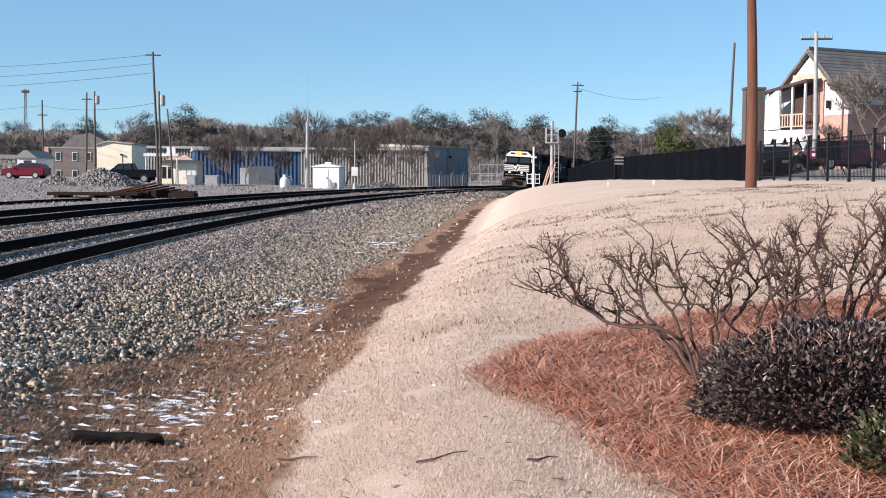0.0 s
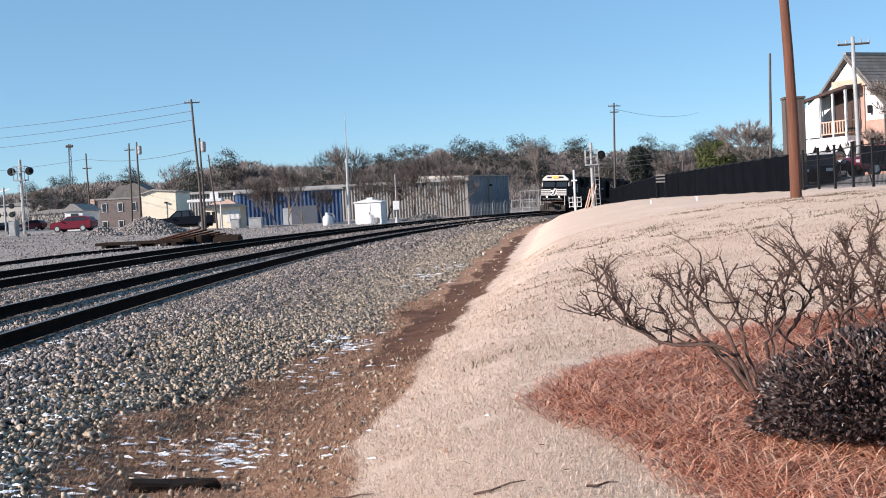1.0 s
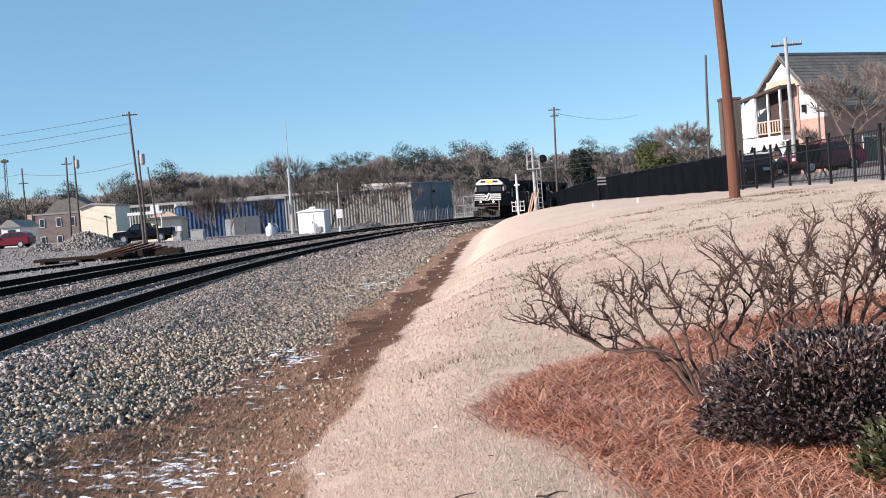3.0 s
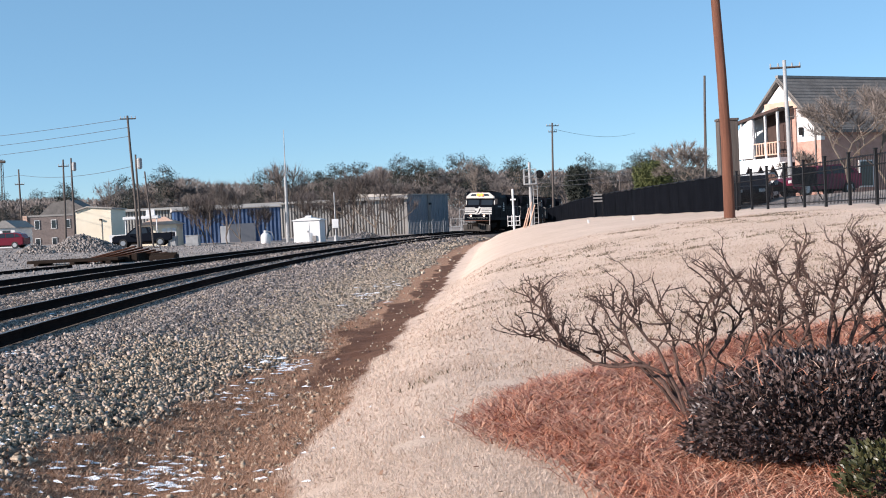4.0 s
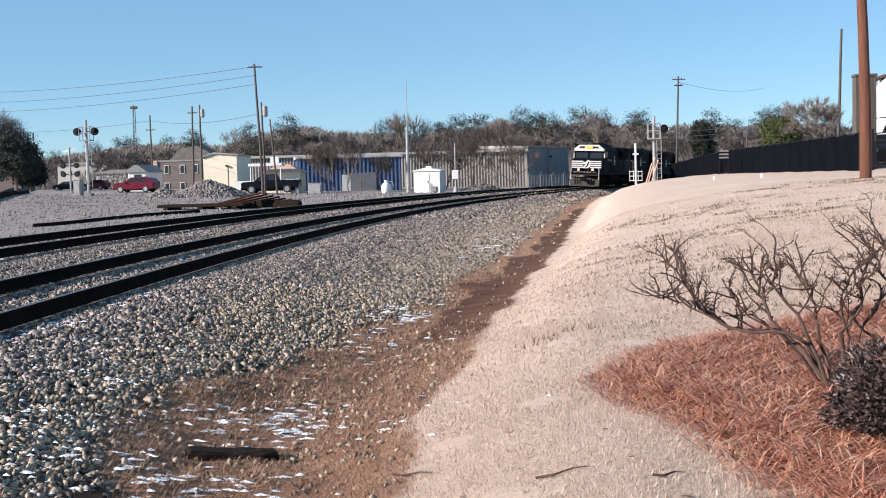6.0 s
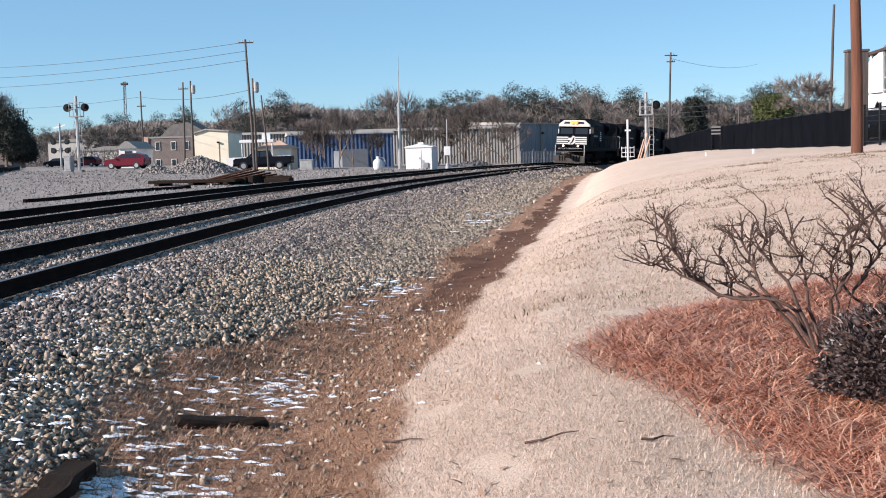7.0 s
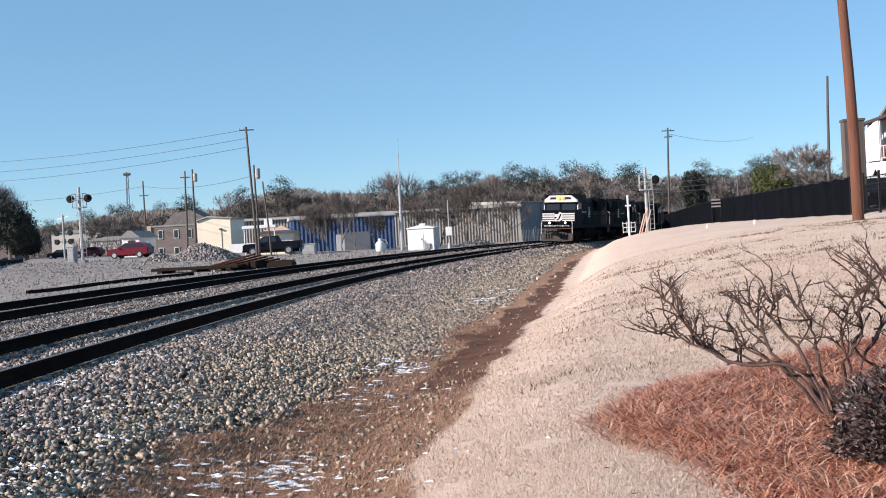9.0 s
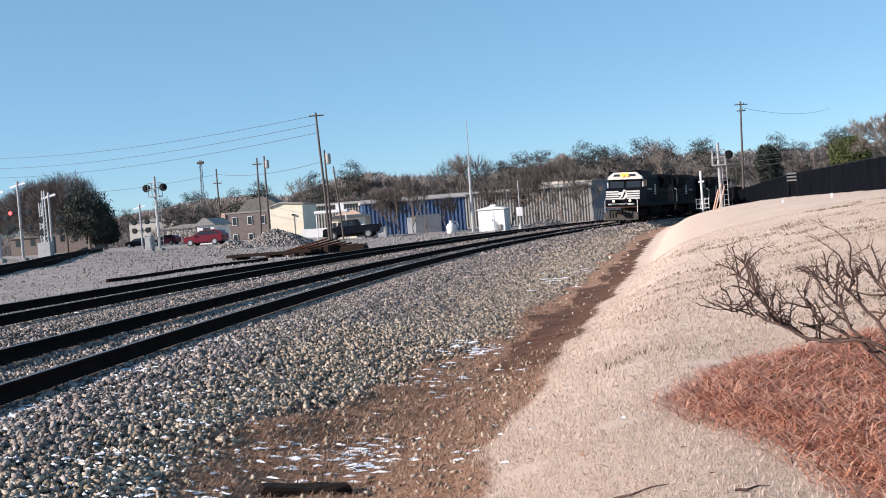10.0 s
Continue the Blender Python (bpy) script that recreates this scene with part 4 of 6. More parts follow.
def bar_between(name, points, parent, mat, r=0.075, h=0.16):
    """A low rail-like bar laid through points on the ground."""
    vs, fs = [], []
    for i, (x, y) in enumerate(points):
        z = rough_z(x, y)
        vs += [(x - r, y, z - 0.05), (x + r, y, z - 0.05), (x + r * 0.6, y, z + h), (x - r * 0.6, y, z + h)]
        if i:
            a, b = 4 * (i - 1), 4 * i
            fs += [(a + k, a + (k + 1) % 4, b + (k + 1) % 4, b + k) for k in range(4)]
    fs += [(3, 2, 1, 0), tuple(range(len(vs) - 4, len(vs)))]
    return raw(name, vs, fs, mat, parent)


def run(a, b, n=14, bow=0.0):
    return [(a[0] + (b[0] - a[0]) * k / n + bow * math.sin(math.pi * k / n), a[1] + (b[1] - a[1]) * k / n) for k in range(n + 1)]


for a, b, label in (((-21.06, 44.96, -0.25), (-17.9, 57.2, -0.14), "rusty loose rail lying beside the second track"), ((-14.88, 55.79, -0.14), (-10.59, 65.26, -0.20), "rusty loose rail lying in the gravel yard")):
    sp = thing("loose_rail", Matrix(), label, "rail", "loose rails", "structure")
    bar_between("rail_bar", run(a, b), sp, M["rail"], 0.08, 0.15)


def branch_track():
    """The branch line that crosses the yard's far side."""
    e = thing("branch_track", Matrix(), "dark branch track curving across the yard", "railway track", kind="structure")
    a, b, c = (-29.8, 44.0), (-36.7, 70.9), (-66.0, 140.0)
    for off in (0, 1.6):
        pts = run((a[0] - off, a[1]), (b[0] - off, b[1])) + run((b[0] - off, b[1]), (c[0] - off, c[1]))[1:]
        # bars larger than rails, so that their shape includes the cast shadow
        bar_between("rail", pts, e, M["rail"], 0.11, 0.34)


branch_track()


# ---- vehicles ----
def vehicle(name, m, paint, profile, roof, glass, L, wheel_r, label, bed=None, W=0.92):
    """A car in its own space: x to its tail, nose at 0, z up; profile and roof in (x, z)."""
    e = thing(name, m, label, "car", "parked vehicles")
    body = prism(profile, "y", -W, W)
    bmesh.ops.bevel(body, geom=[q for q in body.edges if abs((q.verts[0].co - q.verts[1].co).y) < 0.01], offset=0.07, segments=2, affect="EDGES")
    part("body", body, M[paint], e)
    top = prism(roof, "y", -W + 0.14, W - 0.14)
    for v in top.verts:
        if v.co.z > min(z for _, z in roof) + 0.3:
            v.co.y *= 0.86
    cab = part("cabin", top, M[paint], e)
    for s in (-1, 1):
        for g in glass:
            bm = prism(g, "y", s * (W - 0.13), s * (W - 0.19))
            for v in bm.verts:
                if v.co.z > min(z for _, z in g) + 0.2:
                    v.co.y *= 0.9
            part("side_window", bm, M["glass"], cab)
        for x in (L * 0.18, L * 0.8):
            w = part("wheel", disc(wheel_r, s * (W - 0.2), s * (W + 0.02), "y", 20, x, wheel_r), M["tyre"], e)
            part("rim", disc(wheel_r * 0.62, s * (W + 0.02), s * (W + 0.035), "y", 16, x, wheel_r), M["rim"], w)
        part("headlight", box(-0.02, 0.1, s * W * 0.62 - 0.16, s * W * 0.62 + 0.16, 0.72, 0.88, 0.02), M["white"], e)
        part("tail_light", box(L - 0.08, L + 0.02, s * W * 0.78 - 0.1, s * W * 0.78 + 0.1, 0.85, 1.15, 0.02), M["red_car"], e)
        part("mirror", box(L * 0.3, L * 0.3 + 0.14, s * (W + 0.14) - 0.1, s * (W + 0.14) + 0.1, 1.0, 1.16, 0.03), M[paint], e)
    part("bumper", box(-0.06, 0.1, -W + 0.1, W - 0.1, 0.35, 0.6, 0.03), M["black_flat"], e)
    part("underbody", box(0.4, L - 0.4, -W + 0.15, W - 0.15, 0.22, 0.5), M["black_flat"], e)
    return e


SUV = dict(profile=[(0, 0.45), (0, 0.85), (0.25, 1.02), (1.25, 1.12), (4.4, 1.15), (4.6, 1.05), (4.6, 0.45), (4.3, 0.32), (0.3, 0.32)],
           roof=[(1.05, 1.08), (1.95, 1.62), (3.6, 1.68), (4.25, 1.5), (4.5, 1.1)],
           glass=[[(1.4, 1.16), (2.0, 1.54), (2.6, 1.58), (2.6, 1.16)], [(2.7, 1.16), (2.7, 1.58), (3.5, 1.58), (3.6, 1.16)], [(3.7, 1.16), (3.62, 1.56), (3.95, 1.48), (4.2, 1.2)]], L=4.6, wheel_r=0.36)
TRUCK = dict(profile=[(0, 0.55), (0, 1.0), (0.2, 1.15), (1.5, 1.22), (3.6, 1.24), (3.65, 1.3), (5.8, 1.3), (5.8, 0.6), (5.4, 0.48), (0.4, 0.45)],
             roof=[(1.3, 1.2), (2.1, 1.86), (3.4, 1.9), (3.7, 1.25)],
             glass=[[(1.65, 1.28), (2.15, 1.76), (2.6, 1.8), (2.6, 1.28)], [(2.7, 1.28), (2.7, 1.8), (3.3, 1.8), (3.45, 1.28)]], L=5.8, wheel_r=0.4)


def stand(x, y, turn):
    return pose(x, y, ground_z(x, y) + 0.01, 0, 0, turn)


red = vehicle("suv_car", stand(-46.2, 119, -4), "red_car", label="red sport utility car parked in the gravel yard", **SUV)
truck = vehicle("pickup_truck", stand(-33, 113, 0), "dark_car", label="dark pickup truck rolling slowly through the yard", **TRUCK)


def truck_motion():
    rows = []
    for t, x in ((0, -34.2), (1.0, -32.9), (2.5, -31.5), (4.0, -30.7), (5.5, -30.4), (7.5, -30.2), (9.0, -29.6), (10.0, -28.8)):
        rows.append((t, stand(x, 112, 2)))
    walk(truck, rows)


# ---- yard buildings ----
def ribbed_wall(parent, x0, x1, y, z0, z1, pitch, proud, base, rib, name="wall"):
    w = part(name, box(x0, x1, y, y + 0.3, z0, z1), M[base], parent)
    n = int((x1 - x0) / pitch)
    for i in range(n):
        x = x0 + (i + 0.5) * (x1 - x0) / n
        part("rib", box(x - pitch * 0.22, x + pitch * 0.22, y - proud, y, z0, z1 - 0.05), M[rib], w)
    return w


def long_warehouse():
    a, b = Vector((-44.61, 159.93, -0.88)), Vector((-2.54, 162.93, -0.60))
    d = b - a
    L = math.hypot(d.x, d.y)
    e = thing("warehouse", Matrix.Translation((a.x, a.y, -0.6)) @ Matrix.Rotation(math.atan2(d.y, d.x), 4, "Z"), "long ribbed metal warehouse with a pale low roof", "warehouse")
    h = 5.5
    # darker base behind paler ribs puts the gaps' shade into the colour
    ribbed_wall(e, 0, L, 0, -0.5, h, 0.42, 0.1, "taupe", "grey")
    part("end_wall", box(0, 0.3, 0.3, 12, -0.5, h), M["cream"], e)
    part("back_wall", box(0, L, 12, 12.3, -0.5, h), M["grey"], e)
    part("far_end_wall", box(L - 0.3, L, 0.3, 12, -0.5, h), M["slate"], e)
    part("roof", prism([(-0.5, h), (-0.5, h + 0.16), (6.1, h + 0.42), (12.6, h + 0.16), (12.6, h)], "x", -0.3, L + 0.2), M["roofing"], e, "pale sheet-metal roof")
    part("gutter", box(-0.3, L + 0.2, -0.62, -0.5, h - 0.08, h + 0.1), M["grey"], e)
    part("corner_trim", box(L - 0.35, L + 0.05, -0.2, 0.0, -0.5, h), M["roofing"], e, "pale corner trim")
    part("stone_band", box(0.5, 14, -0.2, -0.145, -0.5, 1.3), M["roofing"], e)


long_warehouse()


def slate_shed():
    a, b = Vector((-2.38, 162.93, -0.59)), Vector((3.61, 172.93, -0.67))
    d = b - a
    L = math.hypot(d.x, d.y)
    e = thing("metal_shed", Matrix.Translation((a.x, a.y, -0.7)) @ Matrix.Rotation(math.atan2(d.y, d.x), 4, "Z"), "slate-grey metal shed with a tall sliding door", "shed")
    part("wall", box(0, L, 0, 10, -0.5, 6.1), M["slate"], e)
    part("roof", prism([(-0.2, 6.1), (-0.2, 6.22), (10.2, 6.7), (10.2, 6.1)], "x", -0.15, L + 0.15), M["roofing"], e)
    for x in np.arange(0.25, L, 0.5):
        part("rib", box(x - 0.03, x + 0.03, -0.04, 0, -0.5, 6.05), M["slate"], e)
    part("door_track", box(L * 0.48, L * 0.54, -0.1, -0.04, 0, 6.0), M["taupe"], e)
    part("wall_lamp", box(L * 0.5, L * 0.5 + 0.3, -0.4, -0.1, 4.6, 4.9), M["iron"], e)


slate_shed()


def cream_hall():
    a, b = Vector((-43.56, 141.93, -0.38)), Vector((-39.17, 139.93, -0.32))
    e = thing("cream_hall", Matrix.Translation((a.x, a.y, -0.3)), "cream metal hall with a shallow gable", "hall")
    L, h = b.x - a.x, 5.0
    part("front_wall", prism([(0, -0.5), (L, -0.5), (L, h + 0.2), (L * 0.35, h + 0.5), (0, h)], "y", 0, 7), M["cream"], e)
    part("roof", prism([(-0.2, h), (L * 0.35, h + 0.5), (L + 0.2, h + 0.2), (L + 0.2, h + 0.34), (L * 0.35, h + 0.66), (-0.2, h + 0.14)], "y", -0.25, 7.2), M["roofing"], e)
    part("eave_lamp", box(L * 0.68, L * 0.74, -0.3, 0, h - 1.2, h - 1.0), M["iron"], e)
    part("conduit", box(L * 0.72, L * 0.735, -0.05, 0, 0, h - 1.2), M["taupe"], e)
    part("low_wall", box(L, L + 4.2, -1.2, -0.9, -0.5, 1.9), M["white"], e, "low white wall")


cream_hall()


def blue_building():
    a, b = Vector((-28.20, 127.93, -0.13)), Vector((-16.63, 130.93, -0.07))
    d = b - a
    L = math.hypot(d.x, d.y)
    e = thing("blue_building", Matrix.Translation((a.x, a.y, -0.2)) @ Matrix.Rotation(math.atan2(d.y, d.x), 4, "Z"), "blue ribbed metal building with pale ribs", "building")
    h = 4.1
    ribbed_wall(e, 0, L, 0, -0.5, h, 0.45, 0.1, "blue", "blue_rib")
    part("roof", prism([(-0.3, h), (-0.3, h + 0.12), (5, h + 0.5), (8.3, h + 0.12), (8.3, h)], "x", -0.2, L + 0.2), M["roofing"], e)
    part("rear_wall", box(0, L, 7.7, 8, -0.5, h), M["blue"], e)
    part("dark_end_wall", box(L - 0.3, L, 0.3, 7.7, -0.5, h), M["slate"], e)
    part("near_end_wall", box(0, 0.3, 0.3, 7.7, -0.5, h), M["blue"], e)
    part("door", box(L * 0.42, L * 0.42 + 1.1, -0.2, -0.13, 0, 2.2), M["white"], e, "white door")
    part("dark_opening", box(L * 0.5, L * 0.75, -0.22, -0.14, 0, 2.4), M["slate"], e)


blue_building()


def kiosk():
    a = Vector((-27.71, 117.93, 0.09))
    e = thing("kiosk", Matrix.Translation((a.x, a.y, a.z)), "small peach kiosk with a hipped roof and white canopy", "kiosk")
    part("wall", box(-1.9, 1.9, 0, 3, -0.3, 2.3), M["cream"], e)
    bm = bmesh.new()
    q = [bm.verts.new(c) for c in ((-2.2, -0.3, 2.3), (2.2, -0.3, 2.3), (2.2, 3.3, 2.3), (-2.2, 3.3, 2.3), (-0.4, 1.5, 3.15), (0.4, 1.5, 3.15))]
    for f in ((0, 1, 5, 4), (1, 2, 5), (2, 3, 4, 5), (3, 0, 4), (3, 2, 1, 0)):
        bm.faces.new([q[i] for i in f])
    part("roof", bm, M["tan_trim"], e)
    for x in (-1.5, -0.9, 0.6, 1.1, 1.6):
        part("window", box(x - 0.2, x + 0.2, -0.04, 0, 0.7, 1.9), M["white"] if x > 0 else M["glass"], e)
    part("canopy", box(-3.2, 0.4, -1.6, -0.2, 2.95, 3.25, 0.03), M["white"], e, "white flat canopy")
    part("canopy_sign", box(-0.9, 0.0, -1.2, -1.0, 3.25, 3.9, 0.03), M["white"], e)
    for x in (-3.0, 0.2):
        part("canopy_post", tube([(x, -1.4, -0.3), (x, -1.4, 3.0)], 0.07, 6), M["white"], e)


kiosk()


def brick_block():
    a = Vector((-58.19, 164.93, 0.28))
    L = 7.4
    e = thing("brick_building", Matrix.Translation((a.x, a.y, -0.2)), "two-storey brown brick building with small windows", "building")
    part("wall", box(0, L, 0, 8, -0.5, 5.0), M["brick"], e)
    part("end_pier", box(-0.1, 0.6, -0.2, 0, -0.5, 5.2), M["tan_trim"], e)
    part("parapet", box(-0.1, L + 0.1, -0.1, 8.1, 5.0, 5.25), M["plow"], e)
    part("gable_roof", prism([(1.5, 5.25), (L + 2.2, 5.25), (L * 0.8, 7.4), (3.4, 7.0)], "y", 2.5, 8), M["shingle"], e)
    for x in (1.6, 4.0, 6.0):
        for z in (0.6, 3.2):
            w = part("window", box(x, x + 0.75, -0.1, -0.02, z, z + 1.3), M["white"], e)
            part("pane", box(x + 0.08, x + 0.67, -0.12, -0.1, z + 0.08, z + 1.22), M["glass"], w)


brick_block()


def small_shop(px_foot, L, h, wall, label, roof="plow"):
    e = thing("small_building", Matrix.Translation(px_foot), label, "building", "distant buildings")
    part("wall", box(0, L, 0, 6, -2.0, h), M[wall], e)
    part("roof", prism([(-0.3, h), (L + 0.3, h), (L * 0.6, h + 0.9), (L * 0.4, h + 0.9)], "y", -0.3, 6.3), M[roof], e)
    n = max(int(L / 2.2), 1)
    for i in range(n):
        x = (i + 0.35) * L / n
        part("window", box(x, x + 0.9, -0.05, 0, 0.7, min(h - 0.3, 2.0)), M["glass"], e)


small_shop((-51.0, 135.20, 0.83), 2.2, 2.2, "white", "small white building behind the red car")
small_shop((-100.38, 240.20, 3.0), 16.0, 1.1, "grey", "long low grey building beyond the crossing")
small_shop((-108.58, 210.20, 2.36), 8.0, 3.0, "brick", "low brick building beyond the crossing")
small_shop((-112.62, 200.20, 1.90), 6.0, 2.2, "brick", "low brown building past the level crossing")
small_shop((-133.03, 300.20, 3.92), 14.0, 3.4, "grey", "far grey shop along the crossing road")
for k, (p, paint, lab) in enumerate((((-76.4, 182.0, 1.58), "red_car", "small red car on the crossing road"), ((-91.62, 205.20, 1.61), "dark_car", "dark car far down the crossing road"))):
    vehicle("parked_car", Matrix.Translation((p[0], p[1], ground_z(p[0], p[1]) + 0.01)) @ pose(0, 0, 0, 0, 0, -8 + 5 * k), paint, label=lab, **SUV)


def chain_fence(a, b, h, label, step=2.2, mat="steel"):
    a, b = Vector(a), Vector(b)
    d = b - a
    L = math.hypot(d.x, d.y)
    e = thing("chain_fence", Matrix.Translation(a) @ Matrix.Rotation(math.atan2(d.y, d.x), 4, "Z"), label, "fence", "chain fences")
    for i in range(int(L / step) + 1):
        part("post", tube([(i * step, 0, -0.4), (i * step, 0, h + 0.1), (i * step + 0.15, -0.2, h + 0.35)], 0.045, 6), M[mat], e)
    for z in (0.15, h * 0.5, h):
        part("rail_bar", tube([(0, 0, z), (L, 0, z)], 0.03, 5), M[mat], e)
    bm = bmesh.new()
    for i in range(int(L / 0.28)):
        x = i * 0.28
        tube([(x, 0, 0.1), (x + 0.02, 0, h)], 0.014, 3, bm, False)
    ob = part("mesh_wire", bm, M[mat], e)
    tagged(ob, kind="stuff")


chain_fence((-2.33, 159.93, -0.64), (3.44, 164.93, -0.66), 2.0, "galvanised chain fence before the slate shed")
chain_fence((3.66, 159.93, -0.59), (8.43, 157.93, -0.53), 2.2, "pale pipe fence beside the line", 1.6, "steel")
chain_fence((5.86, 189.93, -0.47), (10.56, 185.93, -0.39), 3.6, "tall pale pipe frame beyond the line", 1.9, "steel")
chain_fence((-51.67, 165.20, 0.95), (-43.75, 165.20, 0.79), 2.0, "chain fence along the far yard", 2.5)



# ---- fence, house and cars on the rise ----
FENCE_X = 15.1


def screened_fence():
    e = thing("screened_fence", Matrix(), "long black fence covered with dark screen cloth", "fence")
    ys = [56.5 + 2.5 * i for i in range(32)]
    for i, y in enumerate(ys):
        x = FENCE_X - 0.03 * max(y - 120, 0)
        z = ground_z(x, y)
        top = lerp(y, [56, 95, 115, 136], [2.97, 3.0, 2.75, 2.15])
        part("post", tube([(x, y, z - 0.3), (x, y, top + 0.06)], 0.05, 6), M["iron"], e)
        if i + 1 < len(ys):
            y2 = ys[i + 1]
            x2 = FENCE_X - 0.03 * max(y2 - 120, 0)
            t2 = lerp(y2, [56, 95, 115, 136], [2.97, 3.0, 2.75, 2.15])
            n = 5
            vs, fs = [], []
            for k in range(n + 1):
                u = k / n
                xx, yy = x + (x2 - x) * u - 0.06 + 0.03 * noise.noise((y * 3 + k, 0, 1)), y + (y2 - y) * u
                zt, zb = top + (t2 - top) * u - 0.06 * math.sin(math.pi * u), ground_z(xx, yy) - 0.3
                vs += [(xx, yy, zb), (xx + 0.03 * noise.noise((yy, 2, 2)), yy, (zb + zt) / 2), (xx, yy, zt), (xx + 0.02, yy, zt), (xx + 0.02, yy, zb)]
                if k:
                    a, b = 5 * (k - 1), 5 * k
                    fs += [(a + q, b + q, b + (q + 1) % 5, a + (q + 1) % 5) for q in range(5)]
            raw("screen_panel", vs, fs, M["screen"], e)
            part("top_rail", tube([(x, y, top), (x2, y2, t2)], 0.03, 5), M["iron"], e)


def picket_fence():
    e = thing("picket_fence", Matrix(), "black iron picket fence along the lawn crest", "fence")
    y = 30.2
    while y < 56.3:
        z = ground_z(FENCE_X, y)
        part("post", box(FENCE_X - 0.05, FENCE_X + 0.05, y - 0.05, y + 0.05, z - 0.3, z + 1.85, 0.008), M["iron"], e)
        part("post_cap", box(FENCE_X - 0.065, FENCE_X + 0.065, y - 0.065, y + 0.065, z + 1.85, z + 1.9, 0.01), M["iron"], e)
        for h in (0.2, 1.35, 1.68):
            part("rail_bar", tube([(FENCE_X, y, z + h), (FENCE_X, y + 2.4, ground_z(FENCE_X, y + 2.4) + h)], 0.022, 4), M["iron"], e)
        k = y + 0.14
        while k < y + 2.35:
            zz = ground_z(FENCE_X, k)
            part("picket", tube([(FENCE_X, k, zz + 0.1), (FENCE_X, k, zz + 1.72)], 0.011, 4), M["iron"], e)
            k += 0.14
        y += 2.4


screened_fence()
picket_fence()
gx, gy = 15.6, 57.4
e = thing("square_pier", Matrix.Translation((gx, gy, ground_z(gx, gy))), "tall weathered grey square pier at the fence corner", "pier")
part("shaft", box(-0.5, 0.5, -0.3, 0.3, -0.3, 4.55, 0.03), M["pole_grey"], e)
part("cap", box(-0.54, 0.54, -0.34, 0.34, 4.55, 4.68, 0.02), M["pole_grey"], e)
e = thing("gate_sign", Matrix.Translation((13.55, 87.93, 1.36)), "small slatted sign frame at the fence", "sign")
for z in (0.9, 1.15, 1.4):
    part("slat", box(-0.35, 0.35, -0.03, 0.03, z, z + 0.12), M["plow"], e)
for x in (-0.33, 0.33):
    part("post", box(x - 0.03, x + 0.03, -0.02, 0.02, -0.4, 1.6), M["iron"], e)
e = thing("garden_bench", Matrix.Translation((17.0, 49.5, ground_z(17.0, 49.5))) @ pose(0, 0, 0, 0, 0, 25), "black metal bench behind the picket fence", "bench")
part("seat", box(-0.7, 0.7, -0.3, 0.3, 0.75, 0.82), M["iron"], e)
part("backrest", box(-0.7, 0.7, 0.26, 0.32, 0.85, 1.6), M["iron"], e)
for x in (-0.6, 0.6):
    part("leg", tube([(x, -0.28, -0.1), (x * 0.9, 0, 0.4), (x, 0.28, 0.8), (x, 0.3, 1.6)], 0.03, 5), M["iron"], e)


